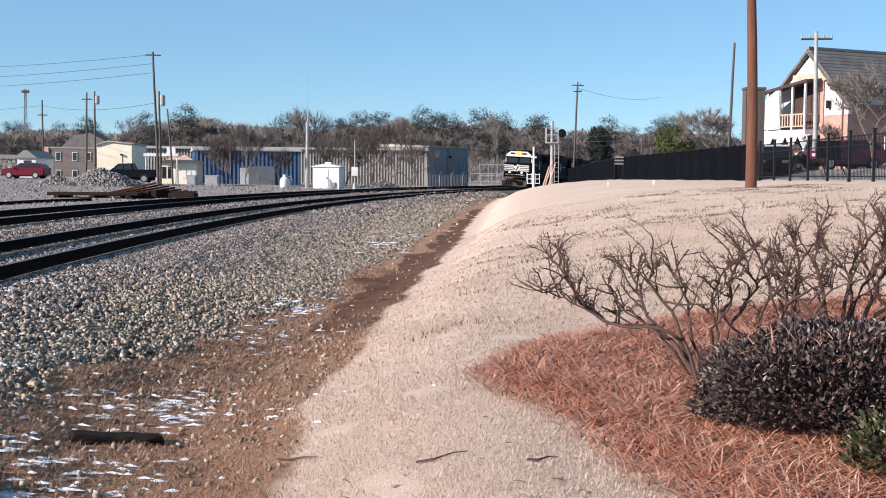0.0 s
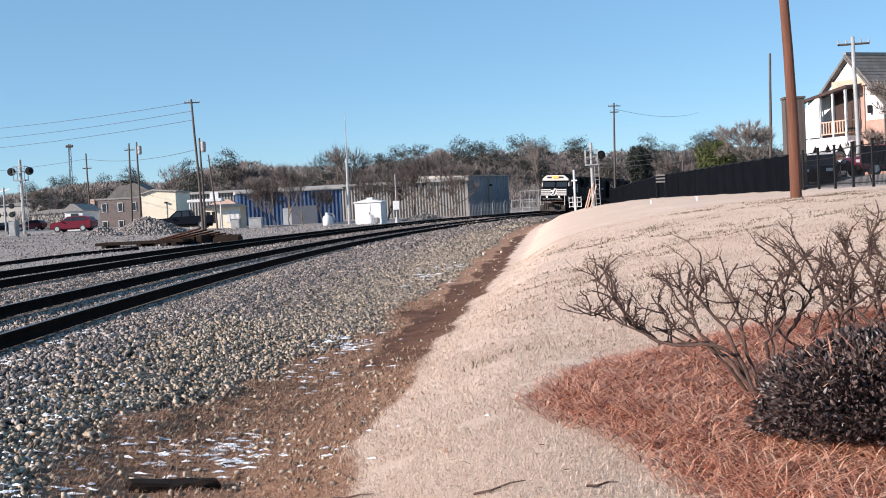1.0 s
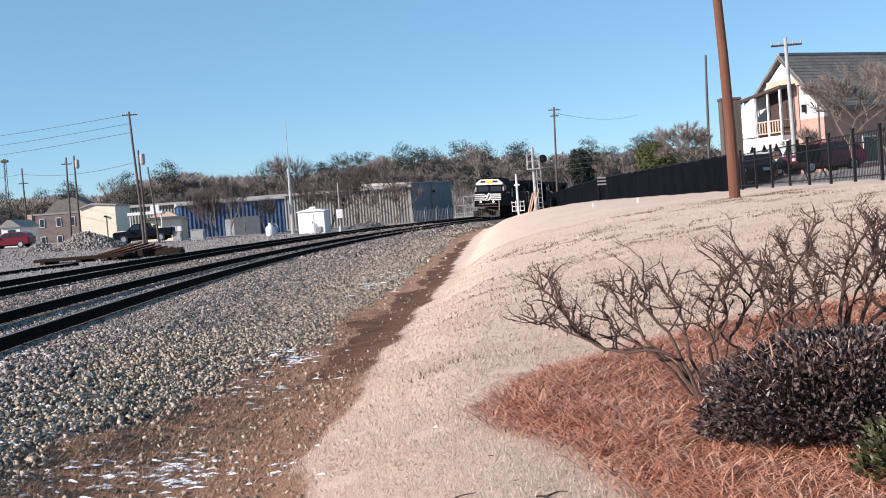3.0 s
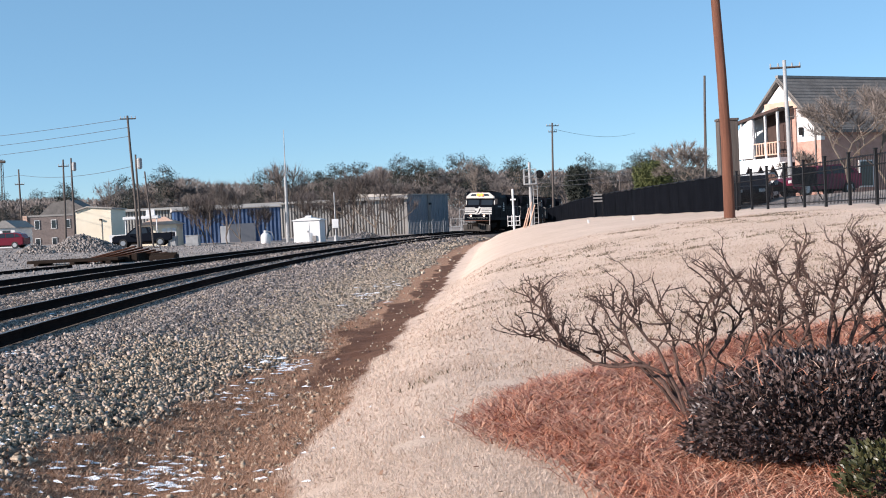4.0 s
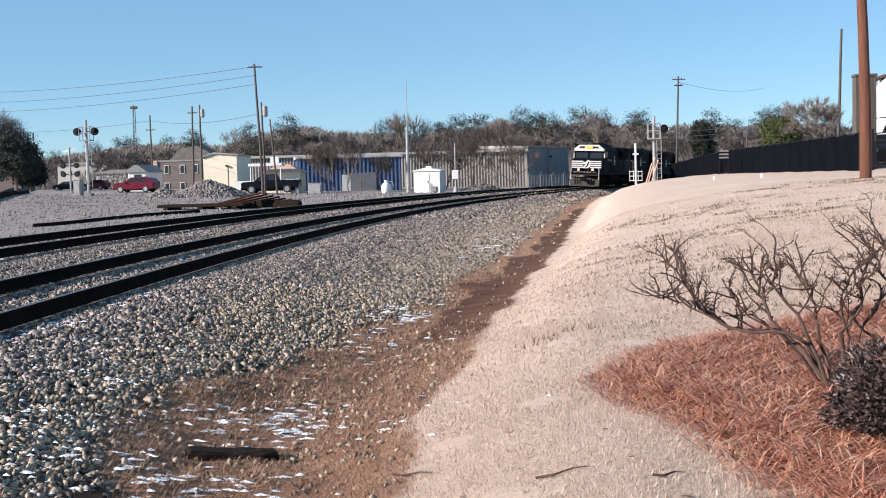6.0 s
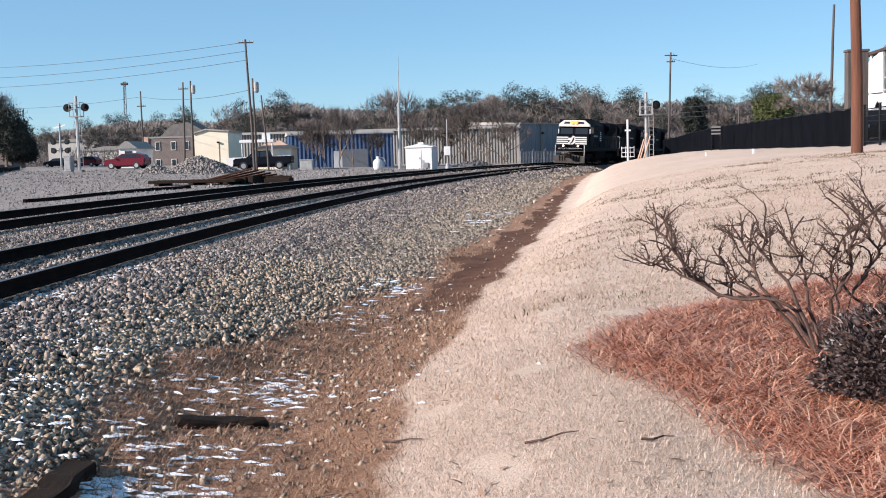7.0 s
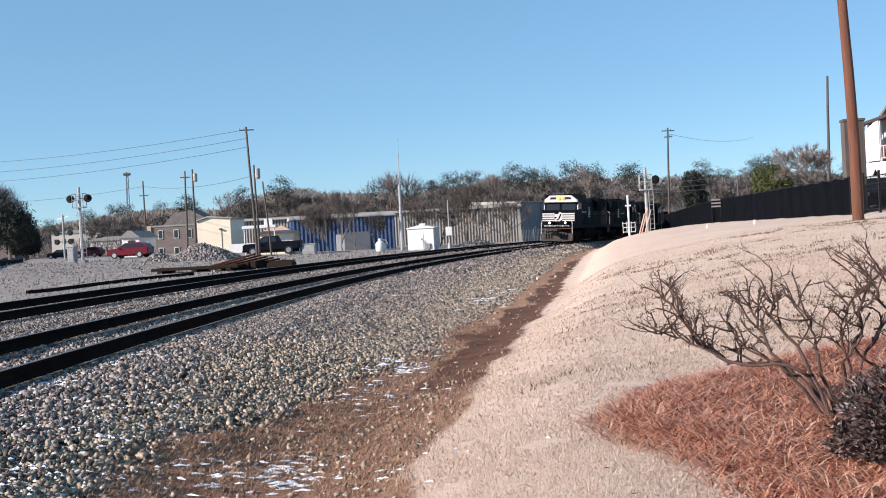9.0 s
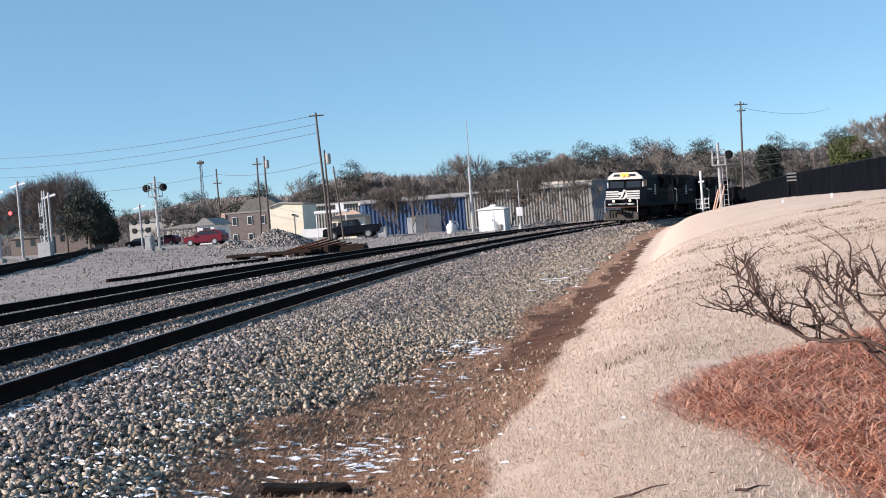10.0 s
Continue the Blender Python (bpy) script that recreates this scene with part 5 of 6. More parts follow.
def house():
    """In its own space: y along the gable away from the near corner, x along the ridge."""
    e = thing("house", Matrix.Translation((24.6, 68.2, 0)) @ Matrix.Rotation(radians(25), 4, "Z"), "two-storey house with white gable, brick base and balcony", "house")
    w, yr, y0, L = 7.4, 3.7, 0.5, 24.0
    zr, ze, zb, zm = 9.25, 6.1, 1.0, 5.2
    part("gable_wall", prism([(y0, zm), (w, zm), (w, ze), (yr, zr - 0.2), (y0, ze)], "x", 0, 0.3), M["white"], e, "white stucco gable wall")
    part("brick_gable_base", box(-0.03, 0.3, y0, w, zb - 0.6, zm), M["brick_red"], e)
    part("brick_front_wall", box(0.3, L, y0, y0 + 0.3, zb - 0.6, ze), M["brick_red"], e)
    part("rear_wall", box(0.3, L, w - 0.3, w, zb - 0.6, ze), M["brick_red"], e)
    part("right_wall", box(L - 0.3, L, 0.3, w - 0.3, zb - 0.6, ze), M["brick_red"], e)
    front = part("front_roof", prism([(0.1, ze - 0.5), (yr, zr), (yr, zr + 0.2), (0.1, ze - 0.3)], "x", -0.35, L + 0.4), M["shingle"], e, "dark grey shingle roof")
    part("rear_roof", prism([(w + 0.5, ze - 0.62), (yr, zr), (yr, zr + 0.2), (w + 0.5, ze - 0.42)], "x", -0.35, L + 0.4), M["shingle"], e)
    for k in range(16):
        u = (k + 0.5) / 16
        y, z = 0.1 + (yr - 0.1) * u, ze - 0.3 + (zr + 0.5 - ze) * u
        part("shingle_course", box(-0.36, L + 0.4, y - 0.02, y + 0.03, z - 0.03, z + 0.012), M["shingle"], front)
    part("ridge_cap", box(-0.4, L + 0.4, yr - 0.12, yr + 0.12, zr + 0.12, zr + 0.28), M["plow"], e, "pale ridge cap")
    part("rake_board", prism([(0.1, ze - 0.66), (yr, zr - 0.16), (yr, zr), (0.1, ze - 0.5)], "x", -0.42, -0.35), M["shingle"], e)
    for x in (3.0, 6.5, 10.0):
        wd = part("window", box(x, x + 1.2, y0 - 0.06, y0 - 0.01, 2.2, 3.9), M["white"], e)
        part("pane", box(x + 0.1, x + 1.1, y0 - 0.09, y0 - 0.06, 2.3, 3.8), M["glass"], wd)
    part("service_pipe", tube([(-0.1, 0.9, 1.0), (-0.1, 0.9, 6.3)], 0.05, 6), M["taupe"], e)
    # balcony over the far half of the gable
    xb, b0, b1 = -1.3, 2.75, 7.4
    part("balcony_floor", box(xb, -0.04, b0, b1, 4.0, 4.32), M["white"], e, "white balcony floor")
    # flat dark sheet: the recess is only its shade, painted on the wall
    part("recess", box(-0.08, -0.03, b0 + 0.1, b0 + 2.7, 4.35, 7.3), M["dark_wood_shade"], e, "dark sheet painted as the shaded porch recess")
    part("door", box(-0.12, -0.08, b0 + 0.8, b0 + 1.5, 4.35, 6.4), M["dark_wood_shade"], e)
    part("brown_surround", box(-0.1, -0.03, b0 - 0.25, b0 + 0.2, 4.35, 7.5), M["brick_red"], e)
    part("gable_brow", box(-0.2, -0.03, b0 - 0.5, b0 + 2.4, 7.35, 7.85), M["tan_trim"], e)
    for name, bm, mat in (("balcony_roof", prism([(xb - 0.12, 7.28), (-0.04, 7.4), (-0.04, 7.48), (xb - 0.12, 7.36)], "y", b0 - 0.2, b1 + 0.1), "shingle"),
                          ("fascia", box(xb - 0.15, xb - 0.12, b0 - 0.2, b1 + 0.1, 7.2, 7.38), "dark_wood_shade")):
        for v in bm.verts:
            v.co.z -= 0.62 * (v.co.y - b0) / (b1 - b0)      # the scorched porch roof sags to its far end
        part(name, bm, M[mat], e)
    part("side_sheet", prism([(b0 + 2.3, 4.4), (b1, 4.4), (b1, 5.2), (b0 + 3.6, 6.3), (b0 + 2.6, 6.85), (b0 + 2.3, 6.9)], "x", xb - 0.07, xb - 0.01), M["white"], e, "white boarded balcony side")
    for y in np.linspace(b0 + 0.1, b1 - 0.1, 5):
        part("balcony_post", box(xb, xb + 0.13, y - 0.06, y + 0.06, 4.32, 7.2 - 0.62 * (y - b0) / (b1 - b0)), M["white"], e)
        part("lower_post", box(xb, xb + 0.16, y - 0.08, y + 0.08, zb - 0.5, 4.0), M["white"], e)
        part("bracket", prism([(y - 0.6, 4.0), (y + 0.6, 4.0), (y + 0.1, 3.2), (y - 0.1, 3.2)], "x", xb + 0.02, xb + 0.1), M["white"], e)
    for z in (4.5, 5.25):
        part("balcony_rail", box(xb + 0.02, xb + 0.09, b0, b1, z, z + 0.07), M["tan_trim"], e)
        part("front_rail", box(xb, -0.05, b0, b0 + 0.07, z, z + 0.07), M["tan_trim"], e)
    for y in np.arange(b0 + 0.15, b1, 0.24):
        part("baluster", box(xb + 0.03, xb + 0.08, y - 0.04, y + 0.04, 4.55, 5.27), M["tan_trim"], e)
    # dark sheet painted in for the shade below the balcony
    part("under_porch", box(-0.1, -0.04, b0, w, zb - 0.4, 3.95), M["dark_wood_shade"], e)
    part("wall_lamp", box(-0.3, -0.05, 1.9, 2.1, 5.6, 6.1, 0.03), M["iron"], e)


house()
vehicle("suv_car", Matrix.Translation((19.5, 61.0, ground_z(19.5, 61.0) + 0.01)) @ pose(0, 0, 0, 0, 0, 20), "maroon", label="maroon sport utility car parked behind the picket fence", **SUV)
vehicle("parked_car", Matrix.Translation((18.3, 63.5, ground_z(18.3, 63.5) + 0.01)) @ pose(0, 0, 0, 0, 0, 60), "white", label="white car parked below the balcony", **SUV)
vehicle("parked_car", Matrix.Translation((17.0, 58.5, ground_z(17.0, 58.5) + 0.01)) @ pose(0, 0, 0, 0, 0, 70), "dark_car", label="black car parked behind the fence corner", **SUV)



# ---- trees ----
def twig_fan(vs, fs, p, d, n, length, width, r, spread=0.9):
    for _ in range(n):
        q = (d + Vector((r.gauss(0, spread), r.gauss(0, spread), r.gauss(0.15, spread)))).normalized()
        side = q.orthogonal().normalized()
        side.rotate(Matrix.Rotation(r.uniform(0, 6.28), 3, q))
        L = length * r.uniform(0.5, 1.3)
        b = len(vs)
        vs += [p + side * width * 0.5, p - side * width * 0.5, p + q * L]
        fs.append((b, b + 1, b + 2))


def limb_tree(seed, h, spread, depth=4, twigs=7, twig_len=1.3, twig_w=0.09, trunk_r=0.22, first=0.3):
    """The wood and twigs of a bare tree, as two meshes."""
    r = random.Random(seed)
    bm = bmesh.new()
    vs, fs = [], []

    def grow(p, d, L, rad, k):
        pts, rads = [p], [rad]
        for i in range(3):
            d = (d + Vector((r.gauss(0, 0.13), r.gauss(0, 0.13), r.gauss(0.05, 0.08)))).normalized()
            p = p + d * L / 3
            pts.append(p.copy())
            rads.append(rad * (1 - 0.13 * (i + 1)))
            if k < depth - 1:
                twig_fan(vs, fs, p, d + Vector((0, 0, 0.35)), twigs // 2, twig_len * 0.8, twig_w, r, 0.65)
        tube(pts, rads, 6 if k == depth else 4, bm, False)
        if k == 0:
            twig_fan(vs, fs, p, d + Vector((0, 0, 0.45)), twigs, twig_len, twig_w, r, 0.55)
            return
        for _ in range(3 if k > 1 else r.choice((2, 3))):
            nd = (d + Vector((r.gauss(0, spread), r.gauss(0, spread), r.gauss(0.1, spread * 0.5)))).normalized()
            grow(p.copy(), nd, L * r.uniform(0.62, 0.82), rad * 0.58, k - 1)

    grow(Vector((0, 0, -0.4)), Vector((0, 0, 1)), h * first, trunk_r, depth)
    me = bpy.data.meshes.new("crown")
    me.from_pydata(vs, [], fs)
    return bm, me


def pine_meshes(seed, h):
    r = random.Random(seed)
    bm = tube([(0, 0, -0.4), (0.1, 0, h * 0.5), (0, 0.1, h * 0.95)], [0.25, 0.18, 0.06], 6)
    vs, fs = [], []
    for _ in range(70):
        u = r.uniform(0.42, 1.0)
        z = h * u
        reach = h * 0.2 * math.sin(math.pi * min(1, (1.06 - u) / 0.55 * 0.6 + 0.15)) * r.uniform(0.3, 1.1)
        a = r.uniform(0, 6.28)
        c = Vector((math.cos(a) * reach, math.sin(a) * reach, z + r.gauss(0, 0.3)))
        if r.random() < 0.4:
            tube([(0, 0, z - 0.3), c], [0.05, 0.02], 3, bm, False)
        for _ in range(42):
            p = c + Vector((r.gauss(0, 0.75), r.gauss(0, 0.75), r.gauss(0, 0.4)))
            twig_fan(vs, fs, p, Vector((0, 0, 0.4)), 1, 0.5, 0.16, r, 1.0)
    me = bpy.data.meshes.new("crown")
    me.from_pydata(vs, [], fs)
    return bm, me


def tree(kind, wood, crown, crown_mat, m, label, group, trunk_mat=None):
    e = thing(kind, m, label, "tree", group)
    if isinstance(wood, bmesh.types.BMesh):
        wood = mesh_of("trunk", wood, trunk_mat or M["trunk"])
    t = new("trunk", wood)
    t.parent = e
    if not crown.materials:
        crown.materials.append(crown_mat)
    c = new("crown", crown)
    c.parent = e
    return e


def build_woods():
    r = random.Random(77)
    kinds = []
    for s in range(3):
        w, c = limb_tree(100 + s, 15, 0.42, 4, 22, 1.5, 0.075, 0.2)
        kinds.append(("bare_tree", tree("bare_tree", w, c, M["twig"], Matrix(), "grey-brown leafless tree in the far woods", "woods"), 15))
    for s in range(2):
        w, c = limb_tree(120 + s, 14, 0.48, 4, 22, 1.4, 0.08, 0.2)
        kinds.append(("bare_tree", tree("bare_tree", w, c, M["twig_tan"], Matrix(), "tan leafless tree in the far woods", "woods"), 14))
    for s in range(2):
        w, c = pine_meshes(140 + s, 16)
        kinds.append(("pine_tree", tree("pine_tree", w, c, M["needle"], Matrix(), "dark green pine in the far woods", "woods"), 16))
    tops = [(-900, 30), (-500, 32), (-250, 45), (-60, 72), (0, 80), (130, 86), (200, 80), (290, 98), (360, 112), (430, 98), (520, 88), (620, 94), (700, 108), (760, 100), (830, 104), (900, 100), (1000, 86), (1060, 96), (1120, 84), (1180, 92), (1300, 80), (1500, 70), (1800, 70)]
    used = set()
    for row, (dist, step, drop) in enumerate(((235, 46, 0.66), (270, 34, 0.84), (315, 21, 1.0))):
        b = -620
        while b < 1600:
            b += step * r.uniform(0.6, 1.4)
            d = dist * r.uniform(0.94, 1.08) * (1.35 if b < -60 else 1.0)
            x = (b - 784) / 2000 * d
            if abs(x - rail_x(min(d, 230)) - (d - 230) * 0.5 * (d > 230)) < 7 and d < 250:
                continue
            up = lerp(b, [q[0] for q in tops], [q[1] for q in tops]) * drop * r.uniform(0.8, 0.93) + 2
            pine = r.random() < (0.42 if row == 2 else 0.1)
            i = r.choice((5, 6)) if pine else r.choice((0, 1, 2, 3, 4))
            name, src, h = kinds[i]
            z = 0.3
            s = max((up / 2000 * d + 1.3 - z) / h, 0.25)
            if pine:
                s *= 1.2
            m = Matrix.Translation((x, d, z)) @ Matrix.Rotation(r.uniform(0, 6.28), 4, "Z") @ Matrix.Diagonal((s * 0.9, s * 0.9, s, 1))
            if i not in used:
                used.add(i)
                src.matrix_world = m
            else:
                o = copy_thing(src, Matrix())
                o.matrix_world = m
    # low brush that closes the foot of the woods
    vs, fs = [], []
    for _ in range(19000):
        b = r.uniform(-700, 1650)
        d = r.uniform(225, 300) * (1.35 if b < -60 else 1.0)
        x = (b - 784) / 2000 * d
        if abs(x - rail_x(min(d, 230)) - (d - 230) * 0.5 * (d > 230)) < 6:
            continue
        p = Vector((x, d, r.uniform(0, 3.6)))
        twig_fan(vs, fs, p, Vector((0, 0, 1)), 3, 2.2, 0.13, r, 0.45)
    # the closed mass of bare crowns on the rise behind
    for _ in range(90000):
        b = r.uniform(-700, 1750)
        d = r.uniform(318, 350) * (1.3 if b < -60 else 1.0)
        x = (b - 784) / 2000 * d
        hill = lerp(b, [q[0] for q in tops], [q[1] for q in tops]) / 2000 * d * 1.03
        hill *= 0.9 + 0.12 * noise.noise((x * 0.12, 3, 0)) + 0.07 * noise.noise((x * 0.5, 8, 0))
        L = r.uniform(0.7, 2.0)
        p = Vector((x, d, max(0.2, hill * r.random() ** 0.7 - L + 1.0)))
        w, lean = r.uniform(0.1, 0.26), r.gauss(0, 0.7)
        k = len(vs)
        vs += [p - Vector((w, 0, 0)), p + Vector((w, r.uniform(-w, w), 0)), p + Vector((lean * L, 0, L))]
        fs.append((k, k + 1, k + 2))
    tagged(raw("undergrowth", vs, fs, M["twig"]), "grey-brown bare undergrowth at the foot of the woods", "undergrowth", kind="stuff")


def place_tree(kind, at_, h, spread, label, mat="twig", seed=1, depth=4, twigs=6, tl=0.9, tw=0.05, tr=0.16, first=0.26, wide=1.0):
    w, c = limb_tree(seed, h / (first * 2.7), spread, depth, twigs, tl, tw, tr, first)
    sunk = 0.24 * h if mat == "twig_dark" else 0.0   # many stems that fork at the ground
    tree(kind, w, c, M[mat], Matrix.Translation((at_[0], at_[1], at_[2] - sunk)) @ Matrix.Diagonal((wide, wide, 1 + sunk / h, 1)), label, "yard trees")


build_woods()
place_tree("bare_tree", (-20.89, 189.93, -0.67), 12.3, 0.5, "round-crowned leafless tree behind the warehouse", "twig", 5, 4, 9, 1.6, 0.07, 0.25, 0.34)
place_tree("bare_tree", (-20.70, 117.93, -0.09), 6.2, 0.44, "leafless shrubby tree before the blue building", "twig_dark", 6, 4, 8, 0.7, 0.02, 0.09, 0.2, 1.3)
place_tree("bare_tree", (-23.34, 120.93, -0.14), 5.2, 0.44, "leafless brush before the blue building", "twig_dark", 16, 4, 8, 0.7, 0.02, 0.08, 0.2, 1.2)
place_tree("bare_tree", (-19.07, 119.93, -0.10), 5.0, 0.44, "leafless brush beside the white door", "twig_dark", 17, 4, 8, 0.7, 0.02, 0.08, 0.2, 1.2)
place_tree("bare_tree", (-5.51, 127.93, -0.21), 7.6, 0.44, "tan leafless tree before the warehouse", "twig_dark", 7, 4, 8, 0.9, 0.02, 0.13, 0.22, 1.5)
place_tree("bare_tree", (-3.98, 123.93, -0.15), 5.5, 0.44, "leafless brush beside the warehouse corner", "twig_dark", 18, 4, 8, 0.8, 0.02, 0.1, 0.2, 1.3)
place_tree("bare_tree", (-8.05, 132.93, -0.29), 6.6, 0.44, "leafless brush before the ribbed wall", "twig_dark", 19, 4, 8, 0.8, 0.02, 0.1, 0.2, 1.4)
place_tree("bare_tree", (-15.12, 139.93, -0.42), 6.2, 0.44, "leafless brush behind the signal hut", "twig_dark", 20, 4, 8, 0.8, 0.02, 0.1, 0.22, 1.2)
place_tree("bare_tree", (-11.88, 134.93, -0.34), 4.6, 0.44, "low leafless brush beside the relay mast", "twig_dark", 21, 4, 8, 0.8, 0.02, 0.1, 0.22, 1.3)
for k, (x, y, h) in enumerate(((-24.9, 121.5, 4.2), (-21.9, 119.0, 4.6), (-17.6, 121.0, 4.0), (-9.6, 133.5, 5.4), (-6.6, 130.0, 6.0), (-2.9, 126.5, 4.6), (-13.4, 137.0, 4.8))):
    place_tree("bare_tree", (x, y, ground_z(x, y)), h, 0.44, "leafless many-stemmed brush before the metal walls", "twig_dark", 60 + k, 4, 8, 0.7, 0.02, 0.07, 0.2, 1.2)
place_tree("bare_tree", (-51.83, 184.93, 0.99), 9.0, 0.5, "slim leafless tree beyond the brick building", "twig", 8, 4, 5, 1.0, 0.05, 0.13, 0.3)
place_tree("bare_tree", (10.06, 214.93, -0.67), 12.5, 0.42, "pale leafless tree beyond the line", "twig_tan", 9, 4, 6, 1.2, 0.06, 0.16, 0.34)
place_tree("bare_tree", (20.48, 83.93, 1.08), 4.7, 0.5, "leafless tree with seed heads behind the fence", "twig_tan", 10, 5, 7, 0.5, 0.03, 0.08, 0.2, 1.2)
place_tree("bare_tree", (22.6, 59.0, 1.5), 5.4, 0.5, "large many-stemmed leafless tree before the house", "twig_tan", 11, 5, 6, 0.5, 0.02, 0.09, 0.2, 1.3)
place_tree("bare_tree", (25.5, 61.0, 1.5), 5.4, 0.5, "leafless tree spreading over the house roof", "twig", 12, 5, 6, 0.5, 0.02, 0.09, 0.2, 1.3)
place_tree("bare_tree", (21.6, 62.5, 1.5), 3.0, 0.5, "small leafless tree beside the balcony", "twig_tan", 13, 4, 7, 0.4, 0.03, 0.08, 0.22, 1.1)


def green_tree(at_, h, w, label, mat, seed, bare=False):
    """A rounded crown of many small leaf clumps with gaps."""
    r = random.Random(seed)
    bm = tube([(0, 0, -0.4), (0.1, 0, h * 0.3), (0, 0, h * 0.7)], [0.28, 0.2, 0.08], 7)
    vs, fs = [], []
    for _ in range(240):
        a, u = r.uniform(0, 6.28), r.uniform(-0.8, 1)
        c = math.sqrt(1 - u * u)
        k = r.uniform(0.55, 1.0)
        p = Vector((math.cos(a) * c * w * k, math.sin(a) * c * w * k, h * 0.58 + u * h * 0.4 * k))
        n = Vector((math.cos(a) * c, math.sin(a) * c, u))
        for _ in range(80 if bare else 34):
            q = p + Vector((r.gauss(0, w * 0.14), r.gauss(0, w * 0.14), r.gauss(0, w * 0.1)))
            twig_fan(vs, fs, q, Vector((n.x, n.y, 0.9)) if bare else Vector((0, 0, 0.5)), 1, 0.75 if bare else 0.7, 0.06 if bare else 0.16, r, 0.4 if bare else 1.0)
    me = bpy.data.meshes.new("crown")
    me.from_pydata(vs, [], fs)
    tree("evergreen_tree", bm, me, M[mat], Matrix.Translation(at_), label, "yard trees")


green_tree((35.51, 174.93, 0.95), 8.6, 2.9, "rounded green tree behind the screened fence", "evergreen", 1)
green_tree((29.36, 214.93, 0.76), 10.0, 2.3, "dark rounded pine crown beyond the fence", "needle", 2)
for k, (p, h, w, mat) in enumerate((((-83.58, 165.20, 0.67), 12.2, 5.0, "twig_dark"), ((-91.02, 172.20, 0.92), 12.0, 4.5, "twig_dark"), ((-77.45, 160.20, 0.43), 9.5, 3.6, "needle"), ((-104.86, 190.20, 1.20), 11.0, 4.5, "twig"), ((-112.50, 190.20, 1.75), 11.0, 4.5, "twig"), ((-79.91, 170.20, 0.21), 6.0, 2.4, "needle"))):
    green_tree(p, h, w, "dense dark tree clump past the crossing" if mat == "needle" else "dense brownish bare-twigged tree past the crossing", mat, 30 + k, mat != "needle")



# ---- ballast, grass, straw ----
def chips(name, spots, sizes, mat, label):
    """Angular stones seen from afar: a crooked five-cornered peak for each spot."""
    n = len(spots)
    a = rng.uniform(0, 6.28, (n, 1)) + np.arange(4) * 1.571 + rng.uniform(-0.4, 0.4, (n, 4))
    r = rng.uniform(0.35, 0.85, (n, 4)) * sizes[:, None]
    base = np.stack([spots[:, :1] + np.cos(a) * r, spots[:, 1:2] + np.sin(a) * r, spots[:, 2:] + rng.uniform(-0.2, 0.25, (n, 4)) * sizes[:, None]], 2)
    top = spots + np.stack([rng.normal(size=n) * 0.25, rng.normal(size=n) * 0.25, rng.uniform(0.35, 0.8, n)], 1) * sizes[:, None]
    v = np.concatenate([base, top[:, None]], 1).reshape(-1, 3)
    tri = np.array([(0, 1, 4), (1, 2, 4), (2, 3, 4), (3, 0, 4)])
    f = (tri[None] + 5 * np.arange(n)[:, None, None]).reshape(-1, 3)
    me = bpy.data.meshes.new(name)
    me.vertices.add(len(v))
    me.vertices.foreach_set("co", v.ravel())
    me.loops.add(f.size)
    me.loops.foreach_set("vertex_index", f.ravel().astype(np.int32))
    me.polygons.add(len(f))
    me.polygons.foreach_set("loop_start", np.arange(0, f.size, 3, dtype=np.int32))
    me.update(calc_edges=True)
    me.materials.append(mat)
    return tagged(new(name, me), label, "ballast", kind="stuff")


def build_ballast():
    grey, gs, tan, ts = [], [], [], []
    far = ([], [])
    for y0, y1, dens, size in ((5.5, 11, 700, 0.041), (11, 18, 470, 0.044), (18, 28, 330, 0.05), (28, 44, 190, 0.064), (44, 75, 55, 0.11), (75, 112, 16, 0.19)):
        n = int((y1 - y0) * 15 * dens)
        for x, y in zip(rng.uniform(0, 15, n), rng.uniform(y0, y1, n)):
            x = rail_x(y) - 7.8 + x
            off = rail_x(y) - x
            if x < -0.62 * y - 1.5 or any(-0.16 < off - o < 0.1 for o in (0, 1.505, 4.337, 5.842)):
                continue
            b, d, yd, _ = zone(x, y)
            u = rng.random()
            z = ground_z(x, y)
            s = size * rng.uniform(0.55, 1.45)
            if u < (b - 0.25) * 1.5:
                if y > 18:
                    w = smooth(0.2, 0.62, (-off - 0.9) / max(ditch_x(y) - rail_x(y) - 0.9, 0.4))
                    far[0 if rng.random() > 0.12 + 0.8 * w else 1].append((x, y, z, s))
                elif rng.random() < 0.16 + 0.8 * smooth(0.02, 0.4, (-off - 0.9) / max(ditch_x(y) - rail_x(y) - 0.9, 0.4)):
                    tan.append((x, y, z)), ts.append(s * 0.9)
                else:
                    grey.append((x, y, z)), gs.append(s)
            elif d > 0.6 and rng.random() < (0.07 if y < 15 else 0.012):
                tan.append((x, y, z)), ts.append(s * 0.7)
    scatter_stones("ballast", grey, gs, M["stone"], "angular grey crushed stone ballast under the rails", 0.3)
    for spots, mat, what in ((far[0], "stone", "grey crushed stone ballast along the far line"), (far[1], "stone_tan", "tan dusty stone along the far ballast foot")):
        p = np.array(spots)
        chips("far_ballast", p[:, :3], p[:, 3], M[mat], what)
    scatter_stones("lineside_stones", tan, ts, M["stone_tan"], "tan dusty stones along the foot of the ballast", 0.2)


